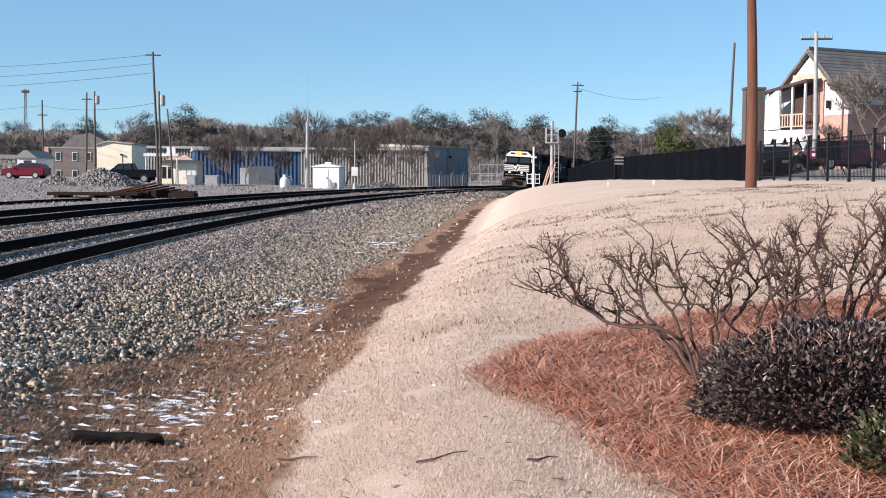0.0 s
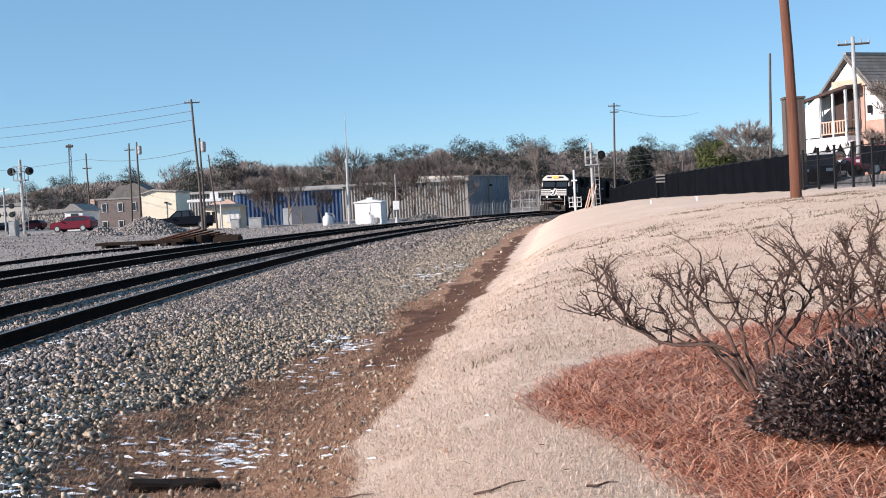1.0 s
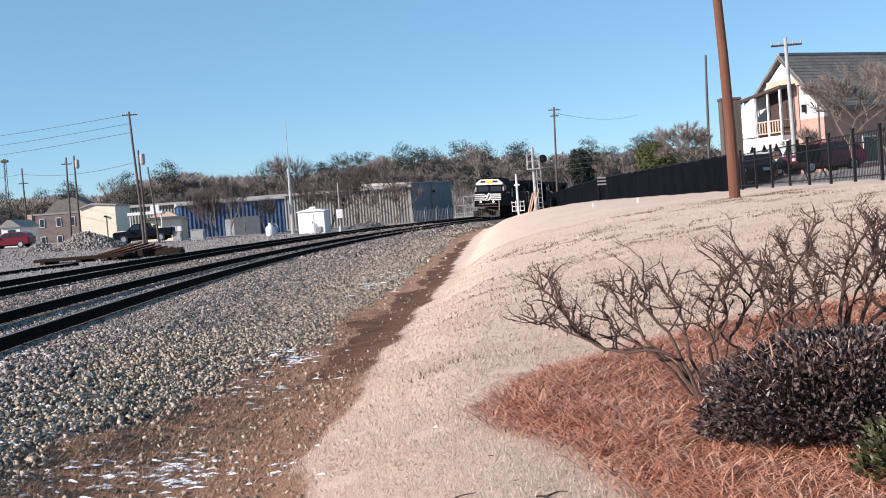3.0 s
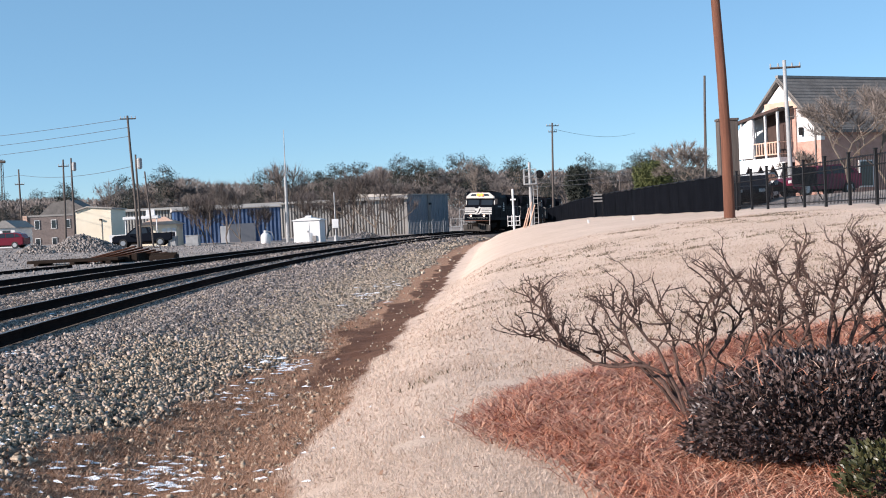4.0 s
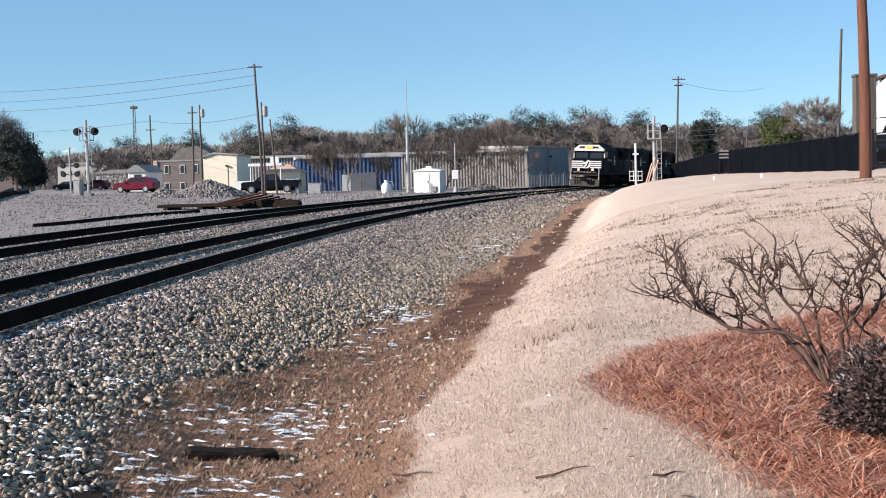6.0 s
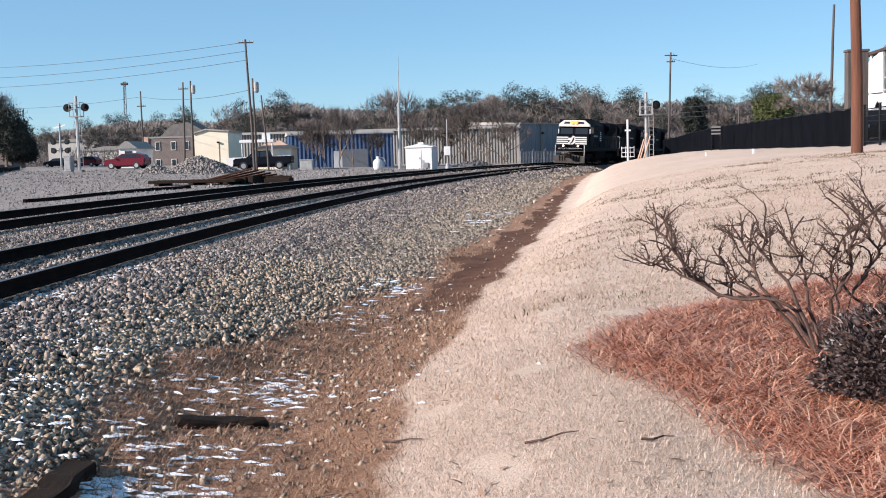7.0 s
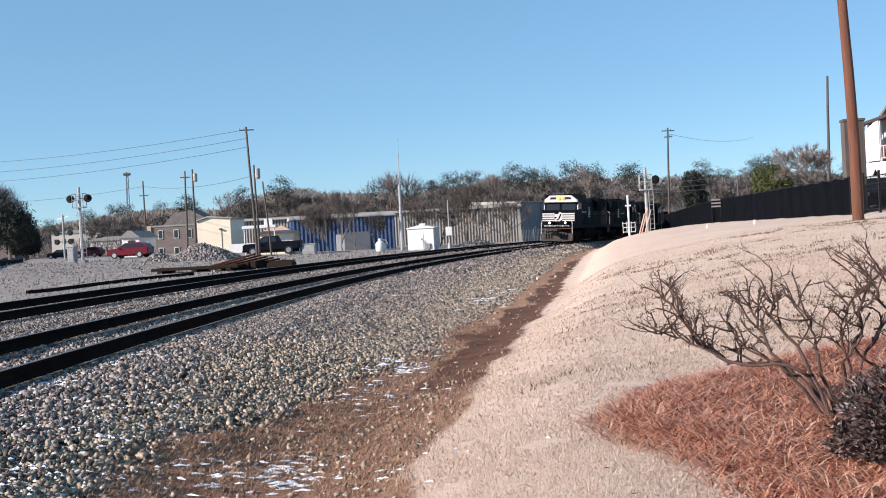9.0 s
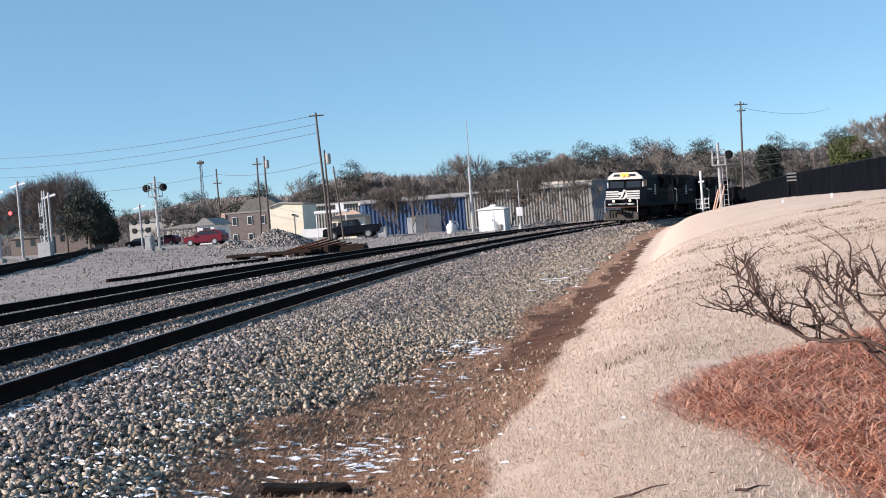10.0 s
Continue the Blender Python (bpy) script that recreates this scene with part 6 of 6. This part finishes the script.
def blades(name, spots, length, width, lean, mat, label, category):
    """Thin blades, a bent strip of two faces each, as one mesh."""
    n = len(spots)
    p = np.asarray(spots, float)
    a = rng.uniform(0, 2 * math.pi, n)
    L = rng.uniform(0.5, 1.3, n) * length
    d = np.stack([np.cos(a), np.sin(a)], 1)
    k = rng.uniform(*lean, n)
    w = np.stack([-d[:, 1], d[:, 0], np.zeros(n)], 1) * (np.asarray(width) * rng.uniform(0.7, 1.3, n) / 2)[:, None]
    up = np.sqrt(np.maximum(1 - k * k, 0.0))
    q = p + np.stack([d[:, 0] * k * L * 0.5, d[:, 1] * k * L * 0.5, up * L * 0.6], 1)
    r = p + np.stack([d[:, 0] * k * L, d[:, 1] * k * L, up * L * 0.8], 1)
    v = np.stack([p - w, p + w, q + w * 0.8, q - w * 0.8, r], 1).reshape(-1, 3)
    i = 5 * np.arange(n)[:, None]
    idx = np.concatenate([i + np.array([[0, 1, 2, 3]]), i + np.array([[3, 2, 4]])], 1).ravel().astype(np.int32)
    me = bpy.data.meshes.new(name)
    me.vertices.add(len(v))
    me.vertices.foreach_set("co", v.ravel())
    me.loops.add(len(idx))
    me.loops.foreach_set("vertex_index", idx)
    me.polygons.add(2 * n)
    starts = np.stack([7 * np.arange(n), 7 * np.arange(n) + 4], 1).ravel().astype(np.int32)
    me.polygons.foreach_set("loop_start", starts)
    me.update(calc_edges=True)
    me.materials.append(mat)
    return tagged(new(name, me), label, category, kind="stuff")


BED = [(0.28, 8.8), (0.55, 9.4), (1.1, 10.1), (1.7, 10.45), (2.6, 10.95), (4.4, 11.5), (6.5, 11.8), (6.8, 3.2), (1.9, 3.0), (1.3, 4.4), (1.12, 5.25), (0.98, 5.7), (0.93, 6.3), (0.78, 7.05), (0.46, 7.85)]


def in_bed(x, y, grow=0.0):
    inside, j = False, len(BED) - 1
    near = 9.0
    for i in range(len(BED)):
        (x0, y0), (x1, y1) = BED[i], BED[j]
        if (y0 > y) != (y1 > y) and x < (x1 - x0) * (y - y0) / (y1 - y0) + x0:
            inside = not inside
        t = min(max(((x - x0) * (x1 - x0) + (y - y0) * (y1 - y0)) / ((x1 - x0) ** 2 + (y1 - y0) ** 2), 0), 1)
        near = min(near, math.hypot(x - x0 - t * (x1 - x0), y - y0 - t * (y1 - y0)))
        j = i
    return near if inside else -near


def bed_z(x, y):
    d = in_bed(x, y)
    return rough_z(x, y) - 0.012 + 0.06 * smooth(-0.02, 0.45, d + 0.06 * noise.noise((x * 6, y * 6, 1))) + 0.025 * noise.noise((x * 4, y * 4, 9))


def build_bed():
    xs, ys = np.arange(0.1, 6.6, 0.08), np.arange(3.2, 11.9, 0.08)
    vs = [(x, y, bed_z(x, y)) for y in ys for x in xs]
    nx = len(xs)
    fs = []
    for j in range(len(ys) - 1):
        for i in range(nx - 1):
            if in_bed(xs[i] + 0.04, ys[j] + 0.04) > 0.02:
                fs.append((j * nx + i, j * nx + i + 1, (j + 1) * nx + i + 1, (j + 1) * nx + i))
    ob = raw("planting_bed", vs, fs, M["mulch"])
    bm = bmesh.new()
    bm.from_mesh(ob.data)
    bmesh.ops.delete(bm, geom=[v for v in bm.verts if not v.link_faces], context="VERTS")
    bm.to_mesh(ob.data)
    bm.free()
    ob.data.shade_smooth()
    tagged(ob, "mounded planting bed of rusty pine straw on the lawn", "mulch bed", kind="structure")
    spots = []
    while len(spots) < 52000:
        x, y = rng.uniform(0.15, 5.2), rng.uniform(4.6, 11.8)
        d = in_bed(x, y)
        if x < 0.42 * y + 0.6 and (d > 0 or (d > -0.12 and rng.random() < 0.25)):
            spots.append((x, y, (bed_z(x, y) if d > 0 else rough_z(x, y)) + rng.uniform(0, 0.02)))
    for _ in range(420):
        a, k = rng.uniform(0, 6.28), rng.uniform(0.5, 1.0)
        x, y = 2.36 + 0.86 * k * math.cos(a), 6.45 + 0.64 * k * math.sin(a)
        spots.append((x, y, 0.07 + 0.4 * math.sqrt(max(1 - k ** 2.4, 0)) - 0.25 * (k > 0.93)))
    p = np.array(spots)
    ws = 0.0066 * (0.6 + p[:, 1] / 14)
    blades("pine_straw", spots, 0.2, ws, (0.9, 0.999), M["straw"], "loose rust-orange pine straw covering the planting bed", "pine straw")


def build_grass():
    spots, ws = [], []
    for y0, y1, n, w in ((4.6, 8, 60000, 0.0032), (8, 13, 62000, 0.005), (13, 22, 45000, 0.009), (22, 36, 26000, 0.011)):
        for x, y in zip(rng.uniform(-0.02, 1.0, n), rng.uniform(y0, y1, n)):
            lo = ditch_x(y) + 0.2
            x = lo + x * (min(0.42 * y, 12) - lo)
            if zone(x, y)[1] > rng.uniform(0.3, 0.75) or in_bed(x, y) > -0.01 or noise.noise((x * 2, y * 2, 4)) < -0.45:
                continue
            spots.append((x, y, rough_z(x, y) - 0.004)), ws.append(w)
    p = np.array(spots)
    ob = blades("lawn_grass", spots, 0.045, np.array(ws), (0.5, 0.97), M["grass"], "short dormant straw-coloured lawn grass", "grass")
    spots, ws = [], []
    for y0, y1, n, w in ((5, 9, 36000, 0.0045), (9, 14, 36000, 0.0065), (14, 24, 16000, 0.011)):
        for u, y in zip(rng.uniform(0, 1, n), rng.uniform(y0, y1, n)):
            x = ditch_x(y) - 2.0 + u * 2.9
            b, d, _, bare = zone(x, y)
            if b > rng.uniform(0.25, 0.95) or d < rng.uniform(0.2, 0.8) or bare > rng.uniform(0.25, 0.8) or noise.noise((x * 1.3, y * 1.3, 8)) < -0.5:
                continue
            spots.append((x, y, rough_z(x, y) - 0.004)), ws.append(w)
    blades("ditch_grass", spots, 0.075, np.array(ws), (0.7, 0.99), M["weed"], "flattened brown dead grass along the ditch", "grass")


def build_tufts():
    """Darker weed tufts in rows over the lawn, and fallen leaves."""
    spots, ws = [], []
    for _ in range(500):
        y = rng.uniform(11, 34)
        x = rng.uniform(ditch_x(y) + 1.6, min(0.4 * y, 11))
        if noise.noise((x * 0.35, y * 0.35, 2)) < -0.05 or in_bed(x, y) > -0.3:
            continue
        for _ in range(22):
            u, v = x + rng.normal() * 0.16, y + rng.normal() * 0.08
            spots.append((u, v, rough_z(u, v))), ws.append(0.006 + y * 0.0004)
    blades("weed_tufts", spots, 0.075, np.array(ws), (0.6, 0.97), M["tuft"], "scattered dark weed tufts in the dormant lawn", "weeds")
    spots = []
    for _ in range(420):
        y = rng.uniform(5, 24)
        x = rng.uniform(ditch_x(y) - 0.6, 0.42 * y)
        spots.append((x, y, rough_z(x, y) + 0.012))
    blades("fallen_leaves", spots, 0.06, np.full(len(spots), 0.03), (0.9, 1.0), M["weed"], "dry brown fallen leaves on the lawn", "leaves")
    for x, y, L, a in ((0.0, 6.35, 0.3, 0.1), (-0.95, 7.2, 0.35, -0.6), (-1.4, 6.3, 0.4, 0.3), (-1.75, 7.4, 0.25, -1.0), (0.55, 6.0, 0.18, 0.3)):
        c, s = math.cos(a), math.sin(a)
        pts = [(x + c * L * k, y + s * L * k + 0.02 * math.sin(9 * k), rough_z(x + c * L * k, y + s * L * k) + 0.018) for k in (-0.5, -0.15, 0.2, 0.5)]
        tagged(part("twig", tube(pts, [0.008, 0.007, 0.005, 0.003], 5), M["bark"]), "dry broken twig lying on the grass", "twig", "fallen twigs")


def build_frost():
    n, vs, fs = 0, [], []
    clusters = [(-1.58, 30.8, 0.3, 1.2, 14, 1.2), (-1.1, 35.5, 0.3, 1.2, 8, 1.2), (-2.15, 16.6, 0.28, 0.5, 55, 1.0), (-2.25, 13.6, 0.3, 0.6, 40, 0.9), (-2.4, 9.3, 0.34, 0.42, 95, 1.0), (-2.5, 7.35, 0.35, 0.3, 70, 1.0), (-2.2, 6.6, 0.25, 0.15, 40, 1.2), (-3.7, 8.7, 0.35, 0.7, 110, 0.42), (-4.3, 10.5, 0.45, 0.9, 80, 0.38), (-3.7, 7.3, 0.35, 0.6, 90, 0.42), (-2.62, 6.35, 0.12, 0.14, 40, 1.5), (-1.5, 8.9, 0.7, 0.9, 18, 0.5)]
    spots = []
    for cx, cy, sx, sy, k, g in clusters:
        spots += [(cx + rng.normal() * sx, cy + rng.normal() * sy, g) for _ in range(k)]
    for off, spread in ((-0.42, 0.09), (-0.5, 0.12), (3.9, 0.1), (5.0, 0.3), (1.15, 0.1)):
        for _ in range(110):
            y = 7 + (9 if off < 0 else 38) * rng.random() ** 1.5
            spots.append((rail_x(y) - off + rng.normal() * spread, y, 1.0))
    for x, y, g in spots:
        L, W = g * rng.uniform(0.02, 0.085) * (1 + y / 25), g * rng.uniform(0.006, 0.02) * (1 + y / 25)
        a = rng.normal() * 0.25
        off = rail_x(y) - x
        z = rough_z(x, y) + (0.035 if off < -0.2 and zone(x, y)[0] > 0.6 else 0.012)
        k = 7
        ring = []
        for i in range(k):
            t = 2 * math.pi * i / k
            u, v = L * math.cos(t) * rng.uniform(0.6, 1.2), W * math.sin(t) * rng.uniform(0.6, 1.2)
            ring.append((x + u * math.cos(a) - v * math.sin(a), y + u * math.sin(a) + v * math.cos(a), z - 0.01))
        b = len(vs)
        vs += ring + [(x, y, z + 0.006)]
        fs += [(b + i, b + (i + 1) % k, b + k) for i in range(k)]
    tagged(raw("frost_patches", vs, fs, M["frost"]), "thin white frost patches lingering in the shade", "frost", kind="stuff")


def old_tie(x, y, length, turn, tilt, z, label):
    bm = box(-length / 2, length / 2, -0.1, 0.1, -0.09, 0.09, 0.012)
    bmesh.ops.subdivide_edges(bm, edges=[e for e in bm.edges if e.calc_length() > length * 0.6], cuts=5)
    for v in bm.verts:
        v.co += Vector((rng.normal() * 0.006, rng.normal() * 0.008, rng.normal() * 0.008))
    ob = tagged(part("railway_tie", bm, M["old_tie"]), label, "railway tie", "discarded ties")
    ob.matrix_world = pose(x, y, z, 0, tilt, turn)
    return ob


def build_myrtle(cx, cy, seed, limbs, label, shoots=1.0):
    """A hard-pruned shrub: low crooked limbs given by (across, up) from the base, set with short forked shoots and knuckled stubs."""
    r = random.Random(seed)
    foot = bed_z(cx, cy)
    e = thing("crape_myrtle", Matrix.Translation((cx, cy, foot - 0.04)), label, "shrub", "pruned shrubs")

    def spur(bm, p, d, rad):
        q = (d * 0.4 + Vector((r.gauss(0, 0.8), r.gauss(0, 0.8), r.gauss(0.3, 0.6)))).normalized()
        L = r.uniform(0.012, 0.05)
        tube([p, p + q * L * 0.6, p + q * L], [rad * 0.7, rad * 0.6, rad * 0.75], 4, bm)

    def shoot(bm, p, d, length, rad, depth):
        pts, rads, kids = [p.copy()], [rad], []
        n = 5
        for i in range(n):
            d = (d + Vector((r.gauss(0, 0.22), r.gauss(0, 0.22), r.gauss(0.05, 0.2)))).normalized()
            p = p + d * length / n * r.uniform(0.7, 1.3)
            pts.append(p.copy())
            rads.append(rad * (1 - 0.45 * (i + 1) / n) * r.uniform(0.9, 1.15))
            if r.random() < 0.85:
                spur(bm, p, d, rads[-1])
            if depth and i > 0 and r.random() < 0.4:
                kids.append((p.copy(), (d + Vector((r.gauss(0, 0.75), r.gauss(0, 0.6), r.gauss(0.15, 0.4)))).normalized(), rads[-1]))
        rads[-1] *= 1.45
        tube(pts, rads, 5, bm)
        for q, kd, kr in kids:
            shoot(bm, q, kd, length * r.uniform(0.4, 0.7), kr * 0.75, depth - 1)
        if depth == 0:
            for _ in range(r.choice((1, 2))):
                spur(bm, p, d, rads[-2])

    for line, rad in limbs:
        rad *= 0.84
        ctrl = [Vector((x, r.gauss(0, 0.04) + 0.16 * k * (0.5 if x < 0 else -0.3), z)) for k, (x, z) in enumerate(line)]
        pts = []
        for k in range(len(ctrl) - 1):
            for j in range(4):
                p = ctrl[k].lerp(ctrl[k + 1], j / 4)
                pts.append(p + Vector((r.gauss(0, 0.008), r.gauss(0, 0.008), r.gauss(0, 0.008))))
        pts.append(ctrl[-1])
        n = len(pts)
        rads = [rad * (1 - 0.62 * k / n) * r.uniform(0.92, 1.1) for k in range(n)]
        rads[-1] *= 1.5
        limb = part("limb", tube(pts, rads, 7), M["bark"], e)
        twigs = bmesh.new()
        for k in range(int(n * 0.4), n):
            d = (pts[k] - pts[k - 1]).normalized()
            spur(twigs, pts[k], d, rads[k])
            if r.random() < 0.95 * shoots:
                nd = (d * 0.5 + Vector((r.gauss(0, 0.6), r.gauss(0, 0.5), r.gauss(0.55, 0.45)))).normalized()
                shoot(twigs, pts[k], nd, r.uniform(0.12, 0.3), max(rads[k] * 0.62, 0.0075), 2)
        d = (pts[-1] - pts[-3]).normalized()
        for _ in range(3):
            shoot(twigs, pts[-1], (d + Vector((r.gauss(0, 0.5), r.gauss(0, 0.5), r.gauss(0.2, 0.4)))).normalized(), r.uniform(0.1, 0.22), rads[-2] * 0.8, 1)
        tagged(part("twig_spray", twigs, M["bark"], limb), kind="stuff")


def leaf_mesh(name, mat, L=0.038, W=0.019):
    vs = [(0, 0, 0), (W * 0.5, L * 0.35, 0.004), (W * 0.42, L * 0.7, 0.003), (0, L, 0), (-W * 0.42, L * 0.7, 0.003), (-W * 0.5, L * 0.35, 0.004), (0, L * 0.5, -0.003)]
    me = bpy.data.meshes.new(name)
    me.from_pydata(vs, [], [(0, 1, 6), (1, 2, 6), (2, 3, 6), (3, 4, 6), (4, 5, 6), (5, 0, 6)])
    me.materials.append(mat)
    return me


def build_bush(cx, cy, cz, rx, ry, rz, count, mat, label, seed, single=200):
    r = random.Random(seed)
    base = bed_z(cx, cy)
    e = thing("shrub", Matrix.Translation((cx, cy, base)), label, "shrub")
    for _ in range(26):
        a = r.uniform(0, 2 * math.pi)
        k = r.uniform(0.3, 0.85)
        tip = (math.cos(a) * rx * k, math.sin(a) * ry * k, (cz - base) + rz * r.uniform(0.2, 0.7))
        part("stem", tube([(math.cos(a) * 0.15, math.sin(a) * 0.12, -0.03), (tip[0] * 0.6, tip[1] * 0.6, tip[2] * 0.5), tip], [0.013, 0.01, 0.004], 5), M["bark"], e)
    me = leaf_mesh("leaf", mat)
    proto = [v.co.copy() for v in me.vertices]
    tri = [tuple(p.vertices) for p in me.polygons]
    vs, fs = [], []
    for i in range(count):
        a, u = r.uniform(0, 2 * math.pi), r.uniform(-0.95, 1)
        c = math.sqrt(1 - u * u)
        n = Vector((math.cos(a) * c, math.sin(a) * c, u))
        lump = 1 + 0.22 * noise.noise(n * 2.2 + Vector((seed, 0, 0))) + 0.12 * noise.noise(n * 6)
        depth = 1 - 0.34 * r.random() ** 1.8
        sq = 1.0 / max(abs(n.x) ** 2.2 + abs(n.y) ** 2.2 + abs(n.z) ** 2.2, 0.01) ** (1 / 2.2)
        p = Vector((n.x * rx, n.y * ry, n.z * rz)) * (lump * depth * sq)
        p.z += cz - base
        if p.z < 0.02:
            continue
        out = (n + Vector((r.gauss(0, 0.6), r.gauss(0, 0.6), r.gauss(0.35, 0.5)))).normalized()
        m = Matrix.Translation(p) @ out.to_track_quat("Y", "Z").to_matrix().to_4x4() @ Matrix.Rotation(r.uniform(0, 6.28), 4, "Y") @ Matrix.Scale(r.uniform(0.7, 1.35), 4)
        if i < single and depth > 0.9:
            ob = new("leaf", me)
            ob.parent = e
            ob.matrix_basis = m
            continue
        b = len(vs)
        vs += [m @ q for q in proto]
        fs += [tuple(b + k for k in t) for t in tri]
    tagged(raw("foliage", vs, fs, mat, e), kind="stuff")
    return e


def build_foreground():
    build_ballast()
    build_bed()
    build_grass()
    build_tufts()
    build_frost()
    # dark tie-shaped block added in place of a black hole in the ditch
    old_tie(-2.42, 8.2, 0.66, 24, 6, ground_z(-2.42, 8.2) - 0.035, "half-buried dark tie block standing in for a ditch hole")
    old_tie(-2.8, 6.1, 1.1, 95, 0, ground_z(-2.8, 6.1) - 0.03, "dark weathered tie end beside frost in the ditch")
    build_myrtle(1.8, 7.7, 11, [
        ([(0, 0), (-0.16, 0.3), (-0.3, 0.43), (-0.5, 0.42), (-0.64, 0.44), (-0.81, 0.57), (-0.9, 0.72), (-1.0, 0.86)], 0.021),
        ([(-0.3, 0.43), (-0.62, 0.46), (-0.85, 0.57), (-1.0, 0.64), (-1.12, 0.66)], 0.013),
        ([(0, 0), (-0.14, 0.34), (-0.36, 0.5), (-0.42, 0.68), (-0.45, 0.8)], 0.019),
        ([(0, 0), (-0.16, 0.48), (-0.34, 0.72), (-0.32, 0.82)], 0.018),
        ([(0.05, 0), (0.02, 0.46), (0.16, 0.63), (0.13, 0.82), (0.24, 0.95)], 0.019),
        ([(0.08, 0), (0.22, 0.36), (0.46, 0.46), (0.58, 0.66)], 0.027),
        ([(0.06, 0), (0.2, 0.5), (0.34, 0.72), (0.27, 0.9)], 0.017),
        ([(0.02, 0), (-0.06, 0.48), (-0.1, 0.7), (-0.2, 0.82)], 0.015),
        ([(0.1, 0), (0.34, 0.4), (0.4, 0.62), (0.52, 0.8)], 0.016),
        ([(0.04, 0), (0.1, 0.4), (0.02, 0.66), (0.1, 0.86)], 0.015),
        ([(0, 0), (-0.24, 0.36), (-0.5, 0.52), (-0.62, 0.7)], 0.015),
        ([(0.12, 0), (0.5, 0.34), (0.72, 0.5), (0.8, 0.74)], 0.017),
    ], "bare hard-pruned crape myrtle with knuckled branch ends", 0.8)
    build_myrtle(2.85, 8.1, 23, [
        ([(0, 0), (-0.06, 0.5), (-0.1, 0.8), (-0.06, 1.0)], 0.022),
        ([(0.02, 0), (0.04, 0.5), (0.1, 0.8), (0.2, 1.02)], 0.02),
        ([(0, 0), (-0.16, 0.4), (-0.3, 0.62), (-0.33, 0.82)], 0.02),
        ([(0.04, 0), (0.2, 0.45), (0.3, 0.7), (0.42, 0.95)], 0.021),
        ([(-0.02, 0), (-0.2, 0.36), (-0.42, 0.6), (-0.5, 0.84)], 0.019),
        ([(0.05, 0), (0.3, 0.4), (0.55, 0.6), (0.7, 0.85)], 0.021),
        ([(0, 0), (0.1, 0.42), (0.06, 0.7), (-0.02, 0.9)], 0.018),
        ([(0, 0), (-0.3, 0.42), (-0.2, 0.7), (-0.24, 0.94)], 0.018),
        ([(0.06, 0), (0.42, 0.46), (0.5, 0.7), (0.56, 1.0)], 0.018),
        ([(0, 0), (0.16, 0.6), (0.28, 0.8), (0.3, 1.04)], 0.017),
    ], "bare grey-brown pruned crape myrtle in pine straw")
    build_myrtle(3.7, 8.6, 31, [
        ([(0, 0), (-0.14, 0.5), (-0.24, 0.8), (-0.2, 1.0)], 0.022),
        ([(0, 0), (0.04, 0.5), (-0.04, 0.85), (0.05, 1.05)], 0.022),
        ([(0, 0), (0.2, 0.5), (0.28, 0.8), (0.4, 1.0)], 0.02),
        ([(0, 0), (-0.28, 0.42), (-0.42, 0.7)], 0.02),
    ], "bare pruned crape myrtle beyond the dark shrub")
    build_bush(2.42, 6.45, 0.07, 0.88, 0.66, 0.38, 30000, M["leaf"], "clipped dark purplish evergreen shrub in pine straw", 3)
    build_bush(2.25, 5.3, -0.04, 0.27, 0.25, 0.22, 2600, M["leaf_green"], "small leafy green shrub at the bed's edge", 8, 60)


build_foreground()



# ---- what moves ----
def train_y(t):
    return lerp(t, [r[0] for r in TRAIN], [r[1] for r in TRAIN])


def motions():
    gap = 0.0
    for k, u in enumerate(units):
        length = LOCO_L if k < 3 else 17.0
        rows = []
        for t, y in TRAIN:
            m = chord_pose(step_along(y, gap), length)
            if k in (1, 2):
                m = m @ pose(0, length, 0, 0, 0, 180)   # coupled back to front
            rows.append((t, m))
        walk(u, rows)
        gap += length + 0.3
        if k < 3:
            for w in [c for c in u.children if c.name.startswith("wheelset")]:
                spins, n = [], 56
                for i in range(n + 1):
                    t = 10.0 * i / n
                    gone = (TRAIN[0][1] - train_y(t)) * 1.03
                    spins.append((t, Matrix.Translation(w.location) @ Matrix.Rotation((gone if k == 0 else -gone) / 0.51, 4, "X")))
                walk(w, spins)
    truck_motion()


motions()
